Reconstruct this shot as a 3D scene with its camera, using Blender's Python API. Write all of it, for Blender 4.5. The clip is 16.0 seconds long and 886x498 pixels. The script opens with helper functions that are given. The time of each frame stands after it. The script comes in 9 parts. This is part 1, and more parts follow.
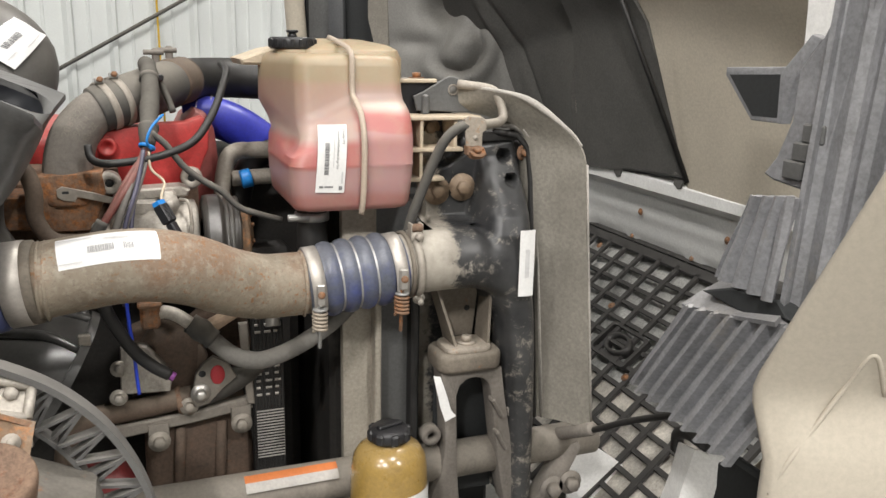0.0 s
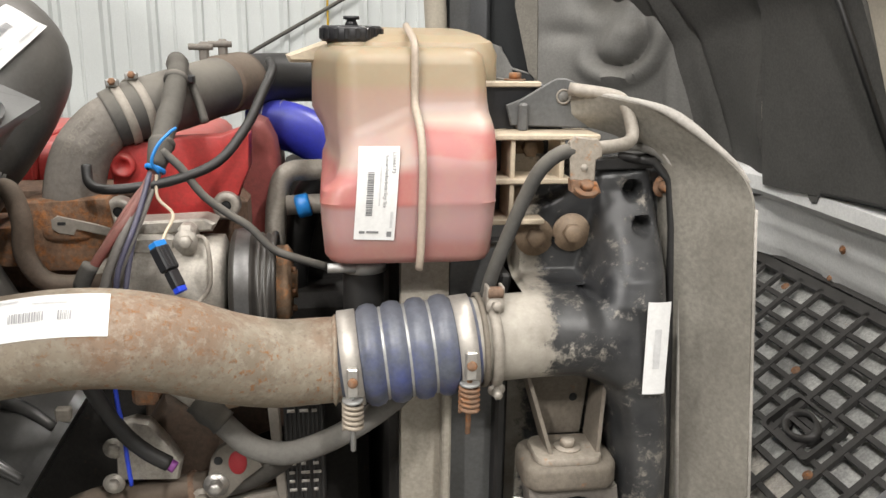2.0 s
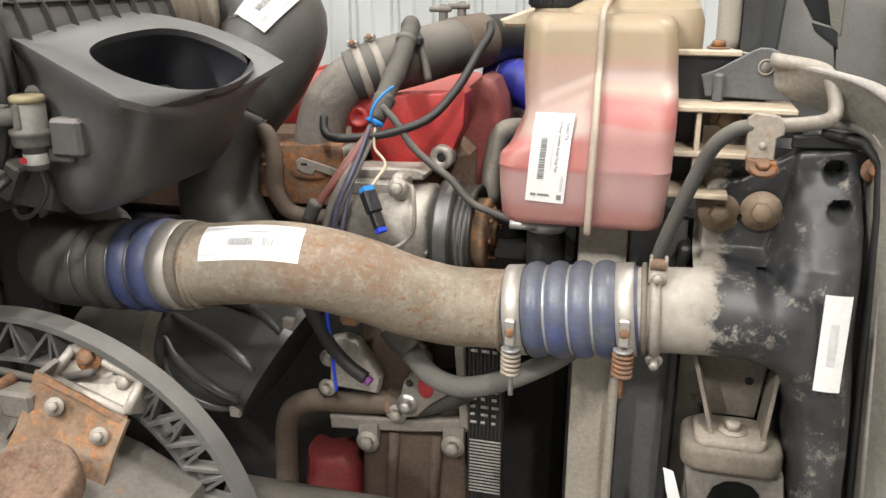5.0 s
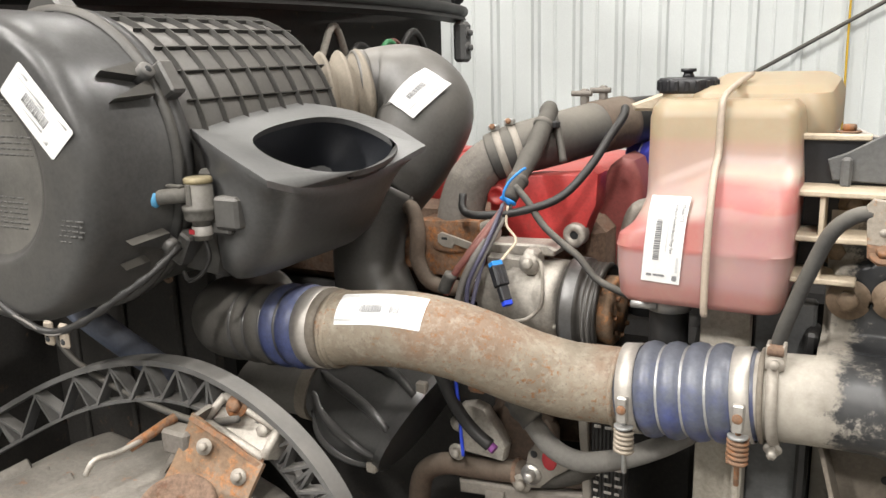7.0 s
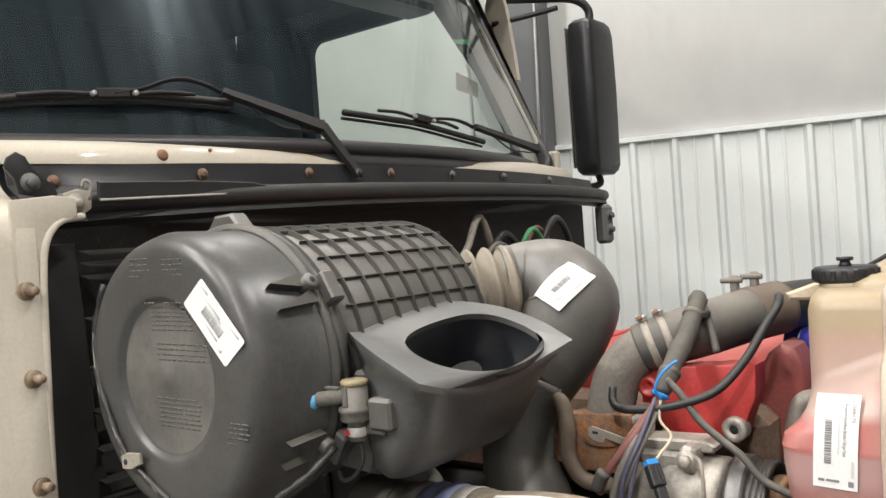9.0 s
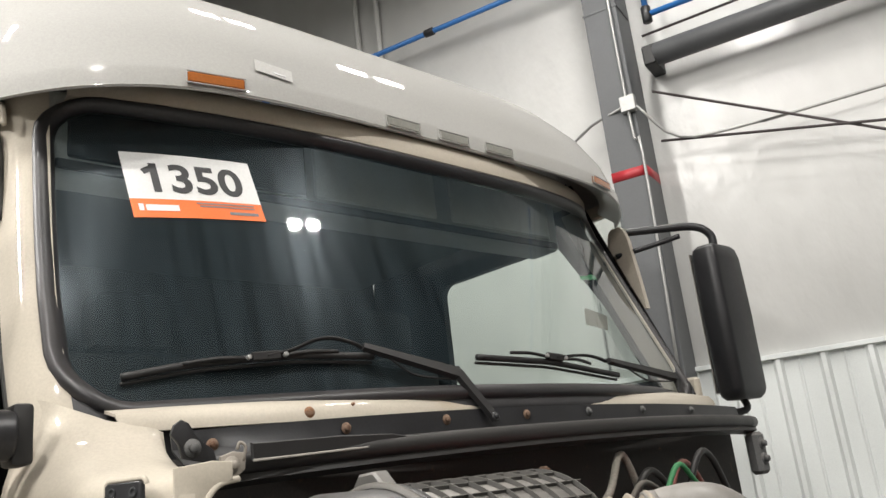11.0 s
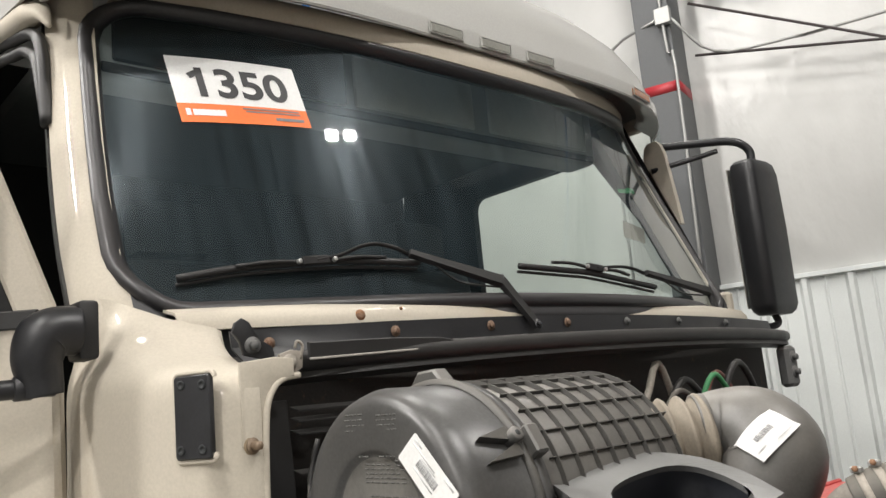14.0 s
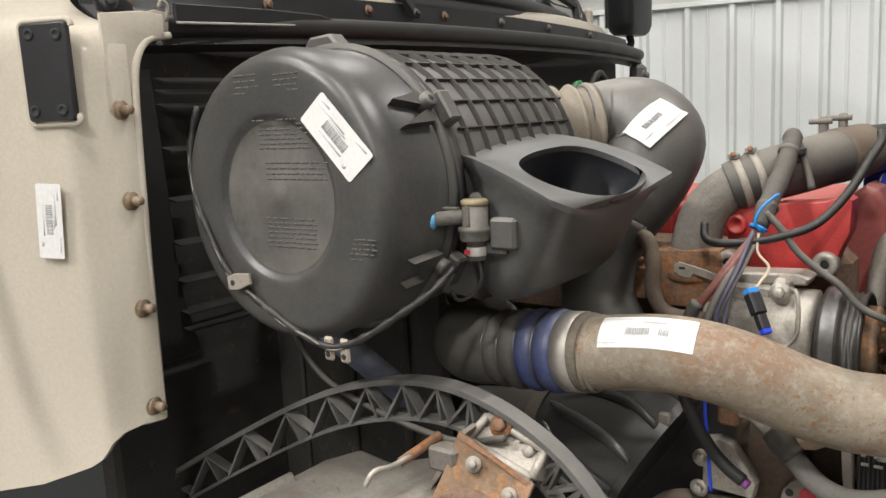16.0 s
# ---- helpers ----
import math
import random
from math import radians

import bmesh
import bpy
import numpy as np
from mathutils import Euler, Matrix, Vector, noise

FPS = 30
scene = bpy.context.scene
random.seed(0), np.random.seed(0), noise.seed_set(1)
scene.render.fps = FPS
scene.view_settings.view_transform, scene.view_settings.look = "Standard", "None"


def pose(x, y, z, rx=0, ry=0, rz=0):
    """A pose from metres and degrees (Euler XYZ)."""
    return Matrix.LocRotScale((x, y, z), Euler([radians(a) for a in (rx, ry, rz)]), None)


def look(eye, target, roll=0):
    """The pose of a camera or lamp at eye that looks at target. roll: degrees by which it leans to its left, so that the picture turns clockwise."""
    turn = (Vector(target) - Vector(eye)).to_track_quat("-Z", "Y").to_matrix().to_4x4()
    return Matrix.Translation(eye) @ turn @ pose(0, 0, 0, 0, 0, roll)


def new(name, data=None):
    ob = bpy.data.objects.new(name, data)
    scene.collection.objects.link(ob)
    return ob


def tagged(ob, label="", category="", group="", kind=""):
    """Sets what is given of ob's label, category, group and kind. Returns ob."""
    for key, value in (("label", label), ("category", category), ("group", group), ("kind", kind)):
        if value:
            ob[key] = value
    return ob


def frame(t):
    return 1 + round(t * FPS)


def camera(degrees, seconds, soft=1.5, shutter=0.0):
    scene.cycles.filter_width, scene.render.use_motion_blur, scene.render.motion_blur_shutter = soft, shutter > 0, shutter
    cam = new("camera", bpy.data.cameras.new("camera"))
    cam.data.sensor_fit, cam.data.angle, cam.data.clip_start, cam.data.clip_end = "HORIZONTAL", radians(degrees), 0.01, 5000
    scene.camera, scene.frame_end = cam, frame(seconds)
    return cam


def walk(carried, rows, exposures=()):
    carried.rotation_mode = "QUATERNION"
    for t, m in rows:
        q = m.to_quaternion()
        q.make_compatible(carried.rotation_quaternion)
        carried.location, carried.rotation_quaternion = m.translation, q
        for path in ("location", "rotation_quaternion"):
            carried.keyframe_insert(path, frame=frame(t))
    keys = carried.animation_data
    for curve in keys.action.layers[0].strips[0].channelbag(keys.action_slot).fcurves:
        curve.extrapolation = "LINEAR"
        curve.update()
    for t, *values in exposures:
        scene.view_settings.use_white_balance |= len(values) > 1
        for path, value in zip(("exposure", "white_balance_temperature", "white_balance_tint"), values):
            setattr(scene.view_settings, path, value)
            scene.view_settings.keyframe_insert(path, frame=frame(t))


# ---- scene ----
cam = camera(57.0, 16.0)
PATH = [
    (0, (0.128, -1.893, 1.809), (0.824, -0.081, 1.329), 1.3),
    (0.5, (0.194, -1.807, 1.799), (0.799, 0.035, 1.306), 1.0),
    (1, (0.245, -1.689, 1.797), (0.749, 0.181, 1.298), 0.9),
    (1.5, (0.298, -1.606, 1.794), (0.697, 0.289, 1.295), 0.8),
    (2, (0.367, -1.55, 1.808), (0.635, 0.367, 1.304), 0.8),
    (2.5, (0.439, -1.503, 1.82), (0.554, 0.43, 1.319), 0.8),
    (3, (0.473, -1.504, 1.825), (0.46, 0.421, 1.282), 1.1),
    (3.5, (0.51, -1.517, 1.828), (0.336, 0.389, 1.25), 1.1),
    (4, (0.531, -1.533, 1.828), (0.23, 0.346, 1.211), 0.9),
    (4.5, (0.543, -1.563, 1.827), (0.128, 0.289, 1.197), 0.4),
    (4.7, (0.539, -1.576, 1.834), (0.095, 0.265, 1.191), 0.2),
    (6.8, (0.63, -1.615, 1.854), (-0.26, 0.112, 1.376), -1.6),
    (7, (0.639, -1.611, 1.861), (-0.29, 0.098, 1.396), -1.7),
    (7.5, (0.65, -1.61, 1.874), (-0.402, 0.048, 1.492), -2.3),
    (8, (0.646, -1.614, 1.88), (-0.493, 0.007, 1.603), -2.8),
    (8.5, (0.645, -1.617, 1.89), (-0.549, -0.021, 1.731), -3.5),
    (9, (0.645, -1.623, 1.897), (-0.588, -0.049, 1.866), -4.1),
    (9.5, (0.651, -1.634, 1.907), (-0.62, -0.093, 2.012), -4.7),
    (10, (0.667, -1.648, 1.919), (-0.635, -0.147, 2.145), -5.4),
    (10.2, (0.671, -1.651, 1.922), (-0.653, -0.181, 2.221), -5.8),
    (12.3, (0.687, -1.679, 1.932), (-0.747, -0.473, 2.632), -6.7),
    (12.5, (0.687, -1.688, 1.932), (-0.76, -0.493, 2.624), -6.7),
    (13, (0.676, -1.691, 1.93), (-0.809, -0.499, 2.542), -6.1),
    (13.5, (0.658, -1.7, 1.927), (-0.828, -0.456, 2.424), -5.7),
    (14, (0.638, -1.707, 1.911), (-0.821, -0.385, 2.263), -5.4),
    (14.5, (0.615, -1.717, 1.898), (-0.787, -0.305, 2.1), -4.8),
    (15, (0.578, -1.713, 1.88), (-0.735, -0.204, 1.902), -4.2),
    (15.5, (0.543, -1.705, 1.86), (-0.693, -0.14, 1.703), -3.5),
    (16, (0.495, -1.727, 1.832), (-0.697, -0.154, 1.507), -3.0),
]
walk(cam, [(t, look(eye, target, roll)) for t, eye, target, roll in PATH],
     exposures=[(0.0, -0.25), (1.0, -0.17), (4.0, -0.12), (7.0, 0.08), (8.0, 0.03), (9.0, -0.06), (10.0, -0.1), (12.5, -0.27), (13.5, -0.25), (14.0, -0.2), (15.0, -0.2), (15.5, -0.27), (16.0, -0.22)])

# ---- light ----
world = bpy.data.worlds.new("world")
scene.world = world
world.use_nodes = True
world.node_tree.nodes["Background"].inputs[0].default_value = (0.75, 0.8, 0.85, 1)
world.node_tree.nodes["Background"].inputs[1].default_value = 0.05


def lamp(name, x, y, z, sx, sy, watts, colour=(1.0, 0.965, 0.925)):
    data = bpy.data.lights.new(name, "AREA")
    data.shape, data.size, data.size_y, data.energy, data.color = "RECTANGLE", sx, sy, watts, colour
    ob = new(name, data)
    ob.matrix_basis = pose(x, y, z)
    return ob


# twin panels: place, size along x and y, the half gap between the two along x and y, and the watts of each
# first two placed from their reflections; the others are unseen, added as fill
BAYS = [(2.68, 0.55, 0.11, 0.26, 0, 0.21, 130), (0.75, -3.1, 0.08, 0.28, 0.09, 0, 88), (2.6, -6.6, 0.3, 0.3, 0, 0.21, 250), (10.5, -4.0, 0.3, 0.3, 0, 0.21, 160),
        (-3.2, -6.6, 0.3, 0.3, 0, 0.21, 360), (-6.5, -6.0, 0.3, 0.3, 0, 0.21, 230), (7.0, -8.0, 0.3, 0.3, 0, 0.21, 160), (-2.6, 0.9, 0.3, 0.3, 0, 0.21, 40), (-2.8, -3.1, 0.3, 0.3, 0, 0.21, 115), (-1.5, 2.4, 0.3, 0.3, 0, 0.21, 40)]
for bx, by, sx, sy, gx, gy, watts in BAYS:
    for k in (-1, 1):
        lamp("bay_and_fill_light", bx + k * gx, by + k * gy, 6.9, sx, sy, watts)


# ---- materials ----
def nodes_of(name):
    m = bpy.data.materials.new(name)
    m.use_nodes = True
    return m, m.node_tree.nodes, m.node_tree.links, m.node_tree.nodes["Principled BSDF"]


def noise_node(N, L, scale, detail=6, rough=0.6, vec=None):
    n = N.new("ShaderNodeTexNoise")
    n.inputs["Scale"].default_value, n.inputs["Detail"].default_value, n.inputs["Roughness"].default_value = scale, detail, rough
    if vec is not None:
        L.new(vec, n.inputs["Vector"])
    return n.outputs["Fac"]


def ramp(N, L, fac, stops):
    r = N.new("ShaderNodeValToRGB")
    el = r.color_ramp.elements
    while len(el) < len(stops):
        el.new(0.5)
    for e, (p, c) in zip(el, stops):
        e.position, e.color = p, (*c, 1) if len(c) == 3 else c
    L.new(fac, r.inputs[0])
    return r.outputs[0]


def mixc(N, L, fac, a, b, mode="MIX"):
    m = N.new("ShaderNodeMix")
    m.data_type, m.blend_type = "RGBA", mode
    for sock, v in ((m.inputs[0], fac), (m.inputs[6], a), (m.inputs[7], b)):
        if isinstance(v, (int, float)):
            sock.default_value = v
        elif isinstance(v, tuple):
            sock.default_value = (*v, 1)
        else:
            L.new(v, sock)
    return m.outputs[2]


def maths(N, L, op, a, b=0.5):
    m = N.new("ShaderNodeMath")
    m.operation, m.use_clamp = op, True
    for sock, v in ((m.inputs[0], a), (m.inputs[1], b)):
        if isinstance(v, (int, float)):
            sock.default_value = v
        else:
            L.new(v, sock)
    return m.outputs[0]


def mat(name, col, rough=0.6, metal=0.0, var=0.25, scale=14.0, fine=160.0, dust=0.0, dustcol=(0.30, 0.27, 0.22), rust=0.0,
        rustcol=(0.22, 0.085, 0.03), bump=0.15, stain=0.0, staincol=(0.05, 0.045, 0.04), coat=0.0, spec=0.5, coat_rough=0.12):
    m, N, L, P = nodes_of(name)
    co = N.new("ShaderNodeTexCoord").outputs["Object"]
    big, small = noise_node(N, L, scale, 5, 0.6, co), noise_node(N, L, fine, 4, 0.7, co)
    dark, light = tuple(c * (1 - var) for c in col), tuple(min(1, c * (1 + var)) for c in col)
    c = ramp(N, L, big, [(0.3, dark), (0.7, light)])
    c = mixc(N, L, 0.45, c, ramp(N, L, small, [(0.35, tuple(v * 0.85 for v in dark)), (0.65, light)]))
    r = maths(N, L, "MULTIPLY_ADD", big, 0.25)
    r.node.inputs[2].default_value = max(0.02, rough - 0.125)
    metal_out = None
    if stain:
        f = ramp(N, L, noise_node(N, L, scale * 0.45, 8, 0.7, co), [(0.62 - 0.3 * stain, (0, 0, 0)), (0.72, (1, 1, 1))])
        c = mixc(N, L, maths(N, L, "MULTIPLY", f, 0.75), c, staincol)
    if rust:
        f = ramp(N, L, noise_node(N, L, scale * 2.2, 10, 0.75, co), [(0.68 - 0.35 * rust, (0, 0, 0)), (0.74 - 0.2 * rust, (1, 1, 1))])
        rc = ramp(N, L, small, [(0.3, tuple(v * 0.55 for v in rustcol)), (0.7, tuple(v * 1.5 for v in rustcol))])
        c = mixc(N, L, f, c, rc)
        r = maths(N, L, "MAXIMUM", r, maths(N, L, "MULTIPLY", f, 0.85))
        if metal:
            metal_out = maths(N, L, "MULTIPLY", maths(N, L, "SUBTRACT", 1.0, f), metal)
    if dust:
        sep = N.new("ShaderNodeSeparateXYZ")
        L.new(N.new("ShaderNodeNewGeometry").outputs["Normal"], sep.inputs[0])
        up = maths(N, L, "MULTIPLY_ADD", sep.outputs[2], 0.72)
        up.node.inputs[2].default_value = 0.25
        f = maths(N, L, "MULTIPLY", up, ramp(N, L, noise_node(N, L, scale * 0.8, 7, 0.65, co), [(0.25, (0.35,) * 3), (0.75, (1,) * 3)]))
        f = maths(N, L, "MULTIPLY", f, dust)
        c = mixc(N, L, f, c, dustcol)
        r = maths(N, L, "MAXIMUM", r, maths(N, L, "MULTIPLY", f, 0.95))
        if metal:
            keep = maths(N, L, "SUBTRACT", 1.0, f)
            metal_out = maths(N, L, "MULTIPLY", metal_out if metal_out is not None else metal, keep)
    L.new(c, P.inputs["Base Color"])
    L.new(r, P.inputs["Roughness"])
    P.inputs["Metallic"].default_value = metal
    if metal_out is not None:
        L.new(metal_out, P.inputs["Metallic"])
    P.inputs["Specular IOR Level"].default_value = spec
    P.inputs["Coat Weight"].default_value = coat
    P.inputs["Coat Roughness"].default_value = coat_rough
    if bump:
        b = N.new("ShaderNodeBump")
        b.inputs["Strength"].default_value, b.inputs["Distance"].default_value = bump, 0.003
        L.new(mixc(N, L, 0.5, big, small), b.inputs["Height"])
        L.new(b.outputs[0], P.inputs["Normal"])
    return m


def coolant_plastic():
    m, N, L, P = nodes_of("coolant_plastic")
    co = N.new("ShaderNodeTexCoord").outputs["Object"]
    sep = N.new("ShaderNodeSeparateXYZ")
    L.new(co, sep.inputs[0])
    wob = maths(N, L, "MULTIPLY_ADD", noise_node(N, L, 9, 3, 0.5, co), 0.02)
    wob.node.use_clamp = False
    L.new(sep.outputs[2], wob.node.inputs[2])
    mr = N.new("ShaderNodeMapRange")
    mr.inputs[1].default_value, mr.inputs[2].default_value = 1.55, 1.82
    L.new(wob, mr.inputs[0])
    low = [(0.0, (0.35, 0.15, 0.135)), (0.12, (0.36, 0.17, 0.155)), (0.16, (0.37, 0.215, 0.21)), (0.28, (0.385, 0.235, 0.23))]
    top = [(0.76, (0.34, 0.225, 0.17)), (0.80, (0.31, 0.24, 0.155)), (1.0, (0.33, 0.265, 0.175))]
    rear = ramp(N, L, mr.outputs[0], low + [(0.30, (0.38, 0.13, 0.12)), (0.42, (0.38, 0.135, 0.125)), (0.47, (0.40, 0.30, 0.26)), (0.56, (0.37, 0.26, 0.235))] + top)
    fore = ramp(N, L, mr.outputs[0], low + [(0.31, (0.38, 0.20, 0.195)), (0.49, (0.38, 0.19, 0.185)), (0.505, (0.38, 0.125, 0.115)), (0.60, (0.38, 0.14, 0.13)), (0.65, (0.41, 0.33, 0.28)), (0.70, (0.37, 0.27, 0.245))] + top)
    across = N.new("ShaderNodeMapRange")
    across.inputs[1].default_value, across.inputs[2].default_value = 0.455, 0.472
    L.new(sep.outputs[0], across.inputs[0])
    c = mixc(N, L, across.outputs[0], rear, fore)
    grime = ramp(N, L, noise_node(N, L, 26, 8, 0.7, co), [(0.45, (0, 0, 0)), (0.8, (1, 1, 1))])
    c = mixc(N, L, maths(N, L, "MULTIPLY", grime, 0.35), c, (0.42, 0.33, 0.22))
    L.new(c, P.inputs["Base Color"])
    P.inputs["Roughness"].default_value = 0.42
    P.inputs["Subsurface Weight"].default_value = 0.25
    P.inputs["Subsurface Radius"].default_value = (0.02, 0.008, 0.006)
    P.inputs["Subsurface Scale"].default_value = 0.6
    return m


def glass(name, tint=(0.75, 0.85, 0.82), dirt=0.12):
    m, N, L, P = nodes_of(name)
    out = N["Material Output"]
    tr, gl = N.new("ShaderNodeBsdfTransparent"), N.new("ShaderNodeBsdfGlossy")
    tr.inputs[0].default_value = (*tint, 1)
    gl.inputs["Roughness"].default_value = 0.02
    fr = N.new("ShaderNodeFresnel")
    fr.inputs[0].default_value = 1.5
    a = N.new("ShaderNodeMixShader")
    L.new(fr.outputs[0], a.inputs[0])
    L.new(tr.outputs[0], a.inputs[1])
    L.new(gl.outputs[0], a.inputs[2])
    co = N.new("ShaderNodeTexCoord").outputs["Object"]
    mp = N.new("ShaderNodeMapping")
    mp.inputs["Rotation"].default_value, mp.inputs["Scale"].default_value = (0.25, 0, 0), (1.0, 12.0, 0.8)
    L.new(co, mp.inputs[0])
    streak = ramp(N, L, noise_node(N, L, 3.2, 8, 0.65, mp.outputs[0]), [(0.30, (0.25, 0.25, 0.25)), (0.9, (1, 1, 1))])
    speck = ramp(N, L, noise_node(N, L, 60, 3, 0.6, co), [(0.70, (0, 0, 0)), (0.78, (1, 1, 1))])
    f = maths(N, L, "MULTIPLY", maths(N, L, "ADD", streak, maths(N, L, "MULTIPLY", speck, 0.8)), dirt)
    # dried film: soft gloss in the streaks, a little pale dust besides
    haze = N.new("ShaderNodeBsdfGlossy")
    haze.inputs["Color"].default_value, haze.inputs["Roughness"].default_value = (0.80, 0.92, 1.0, 1), 0.26
    h = N.new("ShaderNodeMixShader")
    L.new(maths(N, L, "MULTIPLY", streak, dirt * 0.16), h.inputs[0])
    L.new(a.outputs[0], h.inputs[1])
    L.new(haze.outputs[0], h.inputs[2])
    df = N.new("ShaderNodeBsdfDiffuse")
    df.inputs[0].default_value = (0.30, 0.44, 0.52, 1)
    b = N.new("ShaderNodeMixShader")
    L.new(f, b.inputs[0])
    L.new(h.outputs[0], b.inputs[1])
    L.new(df.outputs[0], b.inputs[2])
    L.new(b.outputs[0], out.inputs[0])
    return m


def glow(name, col, strength):
    m, N, L, P = nodes_of(name)
    P.inputs["Emission Color"].default_value, P.inputs["Emission Strength"].default_value = (*col, 1), strength
    return m


def lining():
    m, N, L, P = nodes_of("wall_lining")
    co = N.new("ShaderNodeTexCoord").outputs["Object"]
    mp = N.new("ShaderNodeMapping")
    mp.inputs["Rotation"].default_value, mp.inputs["Scale"].default_value = (0, 0.5, 0), (1.6, 1.0, 0.8)
    L.new(co, mp.inputs[0])
    w = noise_node(N, L, 2.6, 4, 0.5, mp.outputs[0])
    L.new(ramp(N, L, w, [(0.3, (0.62, 0.62, 0.605)), (0.7, (0.665, 0.665, 0.65))]), P.inputs["Base Color"])
    P.inputs["Roughness"].default_value = 0.3
    b = N.new("ShaderNodeBump")
    b.inputs["Strength"].default_value, b.inputs["Distance"].default_value = 0.55, 0.05
    fold = noise_node(N, L, 4.5, 3, 0.5, mp.outputs[0])
    # sharp creases pulled diagonally across the film
    mq = N.new("ShaderNodeMapping")
    mq.inputs["Rotation"].default_value, mq.inputs["Scale"].default_value = (0, 0.9, 0), (4.5, 1.0, 0.7)
    L.new(co, mq.inputs[0])
    crease = N.new("ShaderNodeTexNoise")
    crease.noise_type = "RIDGED_MULTIFRACTAL"
    crease.inputs["Scale"].default_value, crease.inputs["Detail"].default_value = 1.4, 3
    L.new(mq.outputs[0], crease.inputs["Vector"])
    L.new(mixc(N, L, 0.22, mixc(N, L, 0.3, w, fold), crease.outputs["Fac"]), b.inputs["Height"])
    L.new(b.outputs[0], P.inputs["Normal"])
    return m


def pipe_steel():
    """Dull steel with a bloom of rust: red-brown over a wide patch, orange pits and pale worn spots."""
    m, N, L, P = nodes_of("pipe_steel")
    co = N.new("ShaderNodeTexCoord").outputs["Object"]
    big, mid, fine = noise_node(N, L, 9, 4, 0.5, co), noise_node(N, L, 85, 6, 0.7, co), noise_node(N, L, 190, 4, 0.7, co)
    c = ramp(N, L, big, [(0.35, (0.215, 0.175, 0.13)), (0.5, (0.275, 0.235, 0.18)), (0.62, (0.235, 0.165, 0.115))])
    c = mixc(N, L, ramp(N, L, mid, [(0.48, (0, 0, 0)), (0.78, (1, 1, 1))]), c, (0.37, 0.335, 0.27))
    pit = ramp(N, L, noise_node(N, L, 120, 8, 0.75, co), [(0.535, (0, 0, 0)), (0.62, (1, 1, 1))])
    zone = ramp(N, L, noise_node(N, L, 14, 3, 0.5, co), [(0.42, (0, 0, 0)), (0.56, (1, 1, 1))])
    c = mixc(N, L, maths(N, L, "MULTIPLY", pit, zone), c, (0.27, 0.13, 0.055))
    c = mixc(N, L, maths(N, L, "MULTIPLY", ramp(N, L, fine, [(0.55, (0, 0, 0)), (0.7, (1, 1, 1))]), 0.5), c, (0.12, 0.09, 0.07))
    L.new(c, P.inputs["Base Color"])
    P.inputs["Roughness"].default_value, P.inputs["Metallic"].default_value = 0.62, 0.12
    b = N.new("ShaderNodeBump")
    b.inputs["Strength"].default_value, b.inputs["Distance"].default_value = 0.5, 0.002
    L.new(mixc(N, L, 0.5, mid, pit), b.inputs["Height"])
    L.new(b.outputs[0], P.inputs["Normal"])
    return m


def worn_paint():
    """Black paint, worn through to bare cast metal round the inlet and in flakes elsewhere."""
    m, N, L, P = nodes_of("worn_black_paint")
    co = N.new("ShaderNodeTexCoord").outputs["Object"]
    sep = N.new("ShaderNodeSeparateXYZ")
    L.new(co, sep.inputs[0])
    near = N.new("ShaderNodeMapRange")
    near.inputs[1].default_value, near.inputs[2].default_value, near.inputs[3].default_value, near.inputs[4].default_value = 0.555, 0.635, 0.62, 0.0
    L.new(sep.outputs[0], near.inputs[0])
    edge = N.new("ShaderNodeMapRange")
    edge.inputs[1].default_value, edge.inputs[2].default_value, edge.inputs[3].default_value, edge.inputs[4].default_value = 1.40, 1.30, 0.0, 0.03
    L.new(sep.outputs[2], edge.inputs[0])
    flake = noise_node(N, L, 34, 10, 0.78, co)
    f = maths(N, L, "ADD", maths(N, L, "ADD", flake, near.outputs[0]), edge.outputs[0])
    f = ramp(N, L, f, [(0.555, (0, 0, 0)), (0.67, (1, 1, 1))])
    bare = ramp(N, L, noise_node(N, L, 20, 6, 0.7, co), [(0.3, (0.20, 0.18, 0.15)), (0.7, (0.40, 0.37, 0.32))])
    paint = ramp(N, L, noise_node(N, L, 12, 5, 0.6, co), [(0.35, (0.016, 0.017, 0.019)), (0.7, (0.06, 0.06, 0.06))])
    L.new(mixc(N, L, f, paint, bare), P.inputs["Base Color"])
    r = maths(N, L, "MULTIPLY_ADD", f, 0.25)
    r.node.inputs[2].default_value = 0.38
    L.new(r, P.inputs["Roughness"])
    b = N.new("ShaderNodeBump")
    b.inputs["Strength"].default_value, b.inputs["Distance"].default_value = 0.4, 0.002
    L.new(mixc(N, L, 0.5, f, flake), b.inputs["Height"])
    L.new(b.outputs[0], P.inputs["Normal"])
    return m


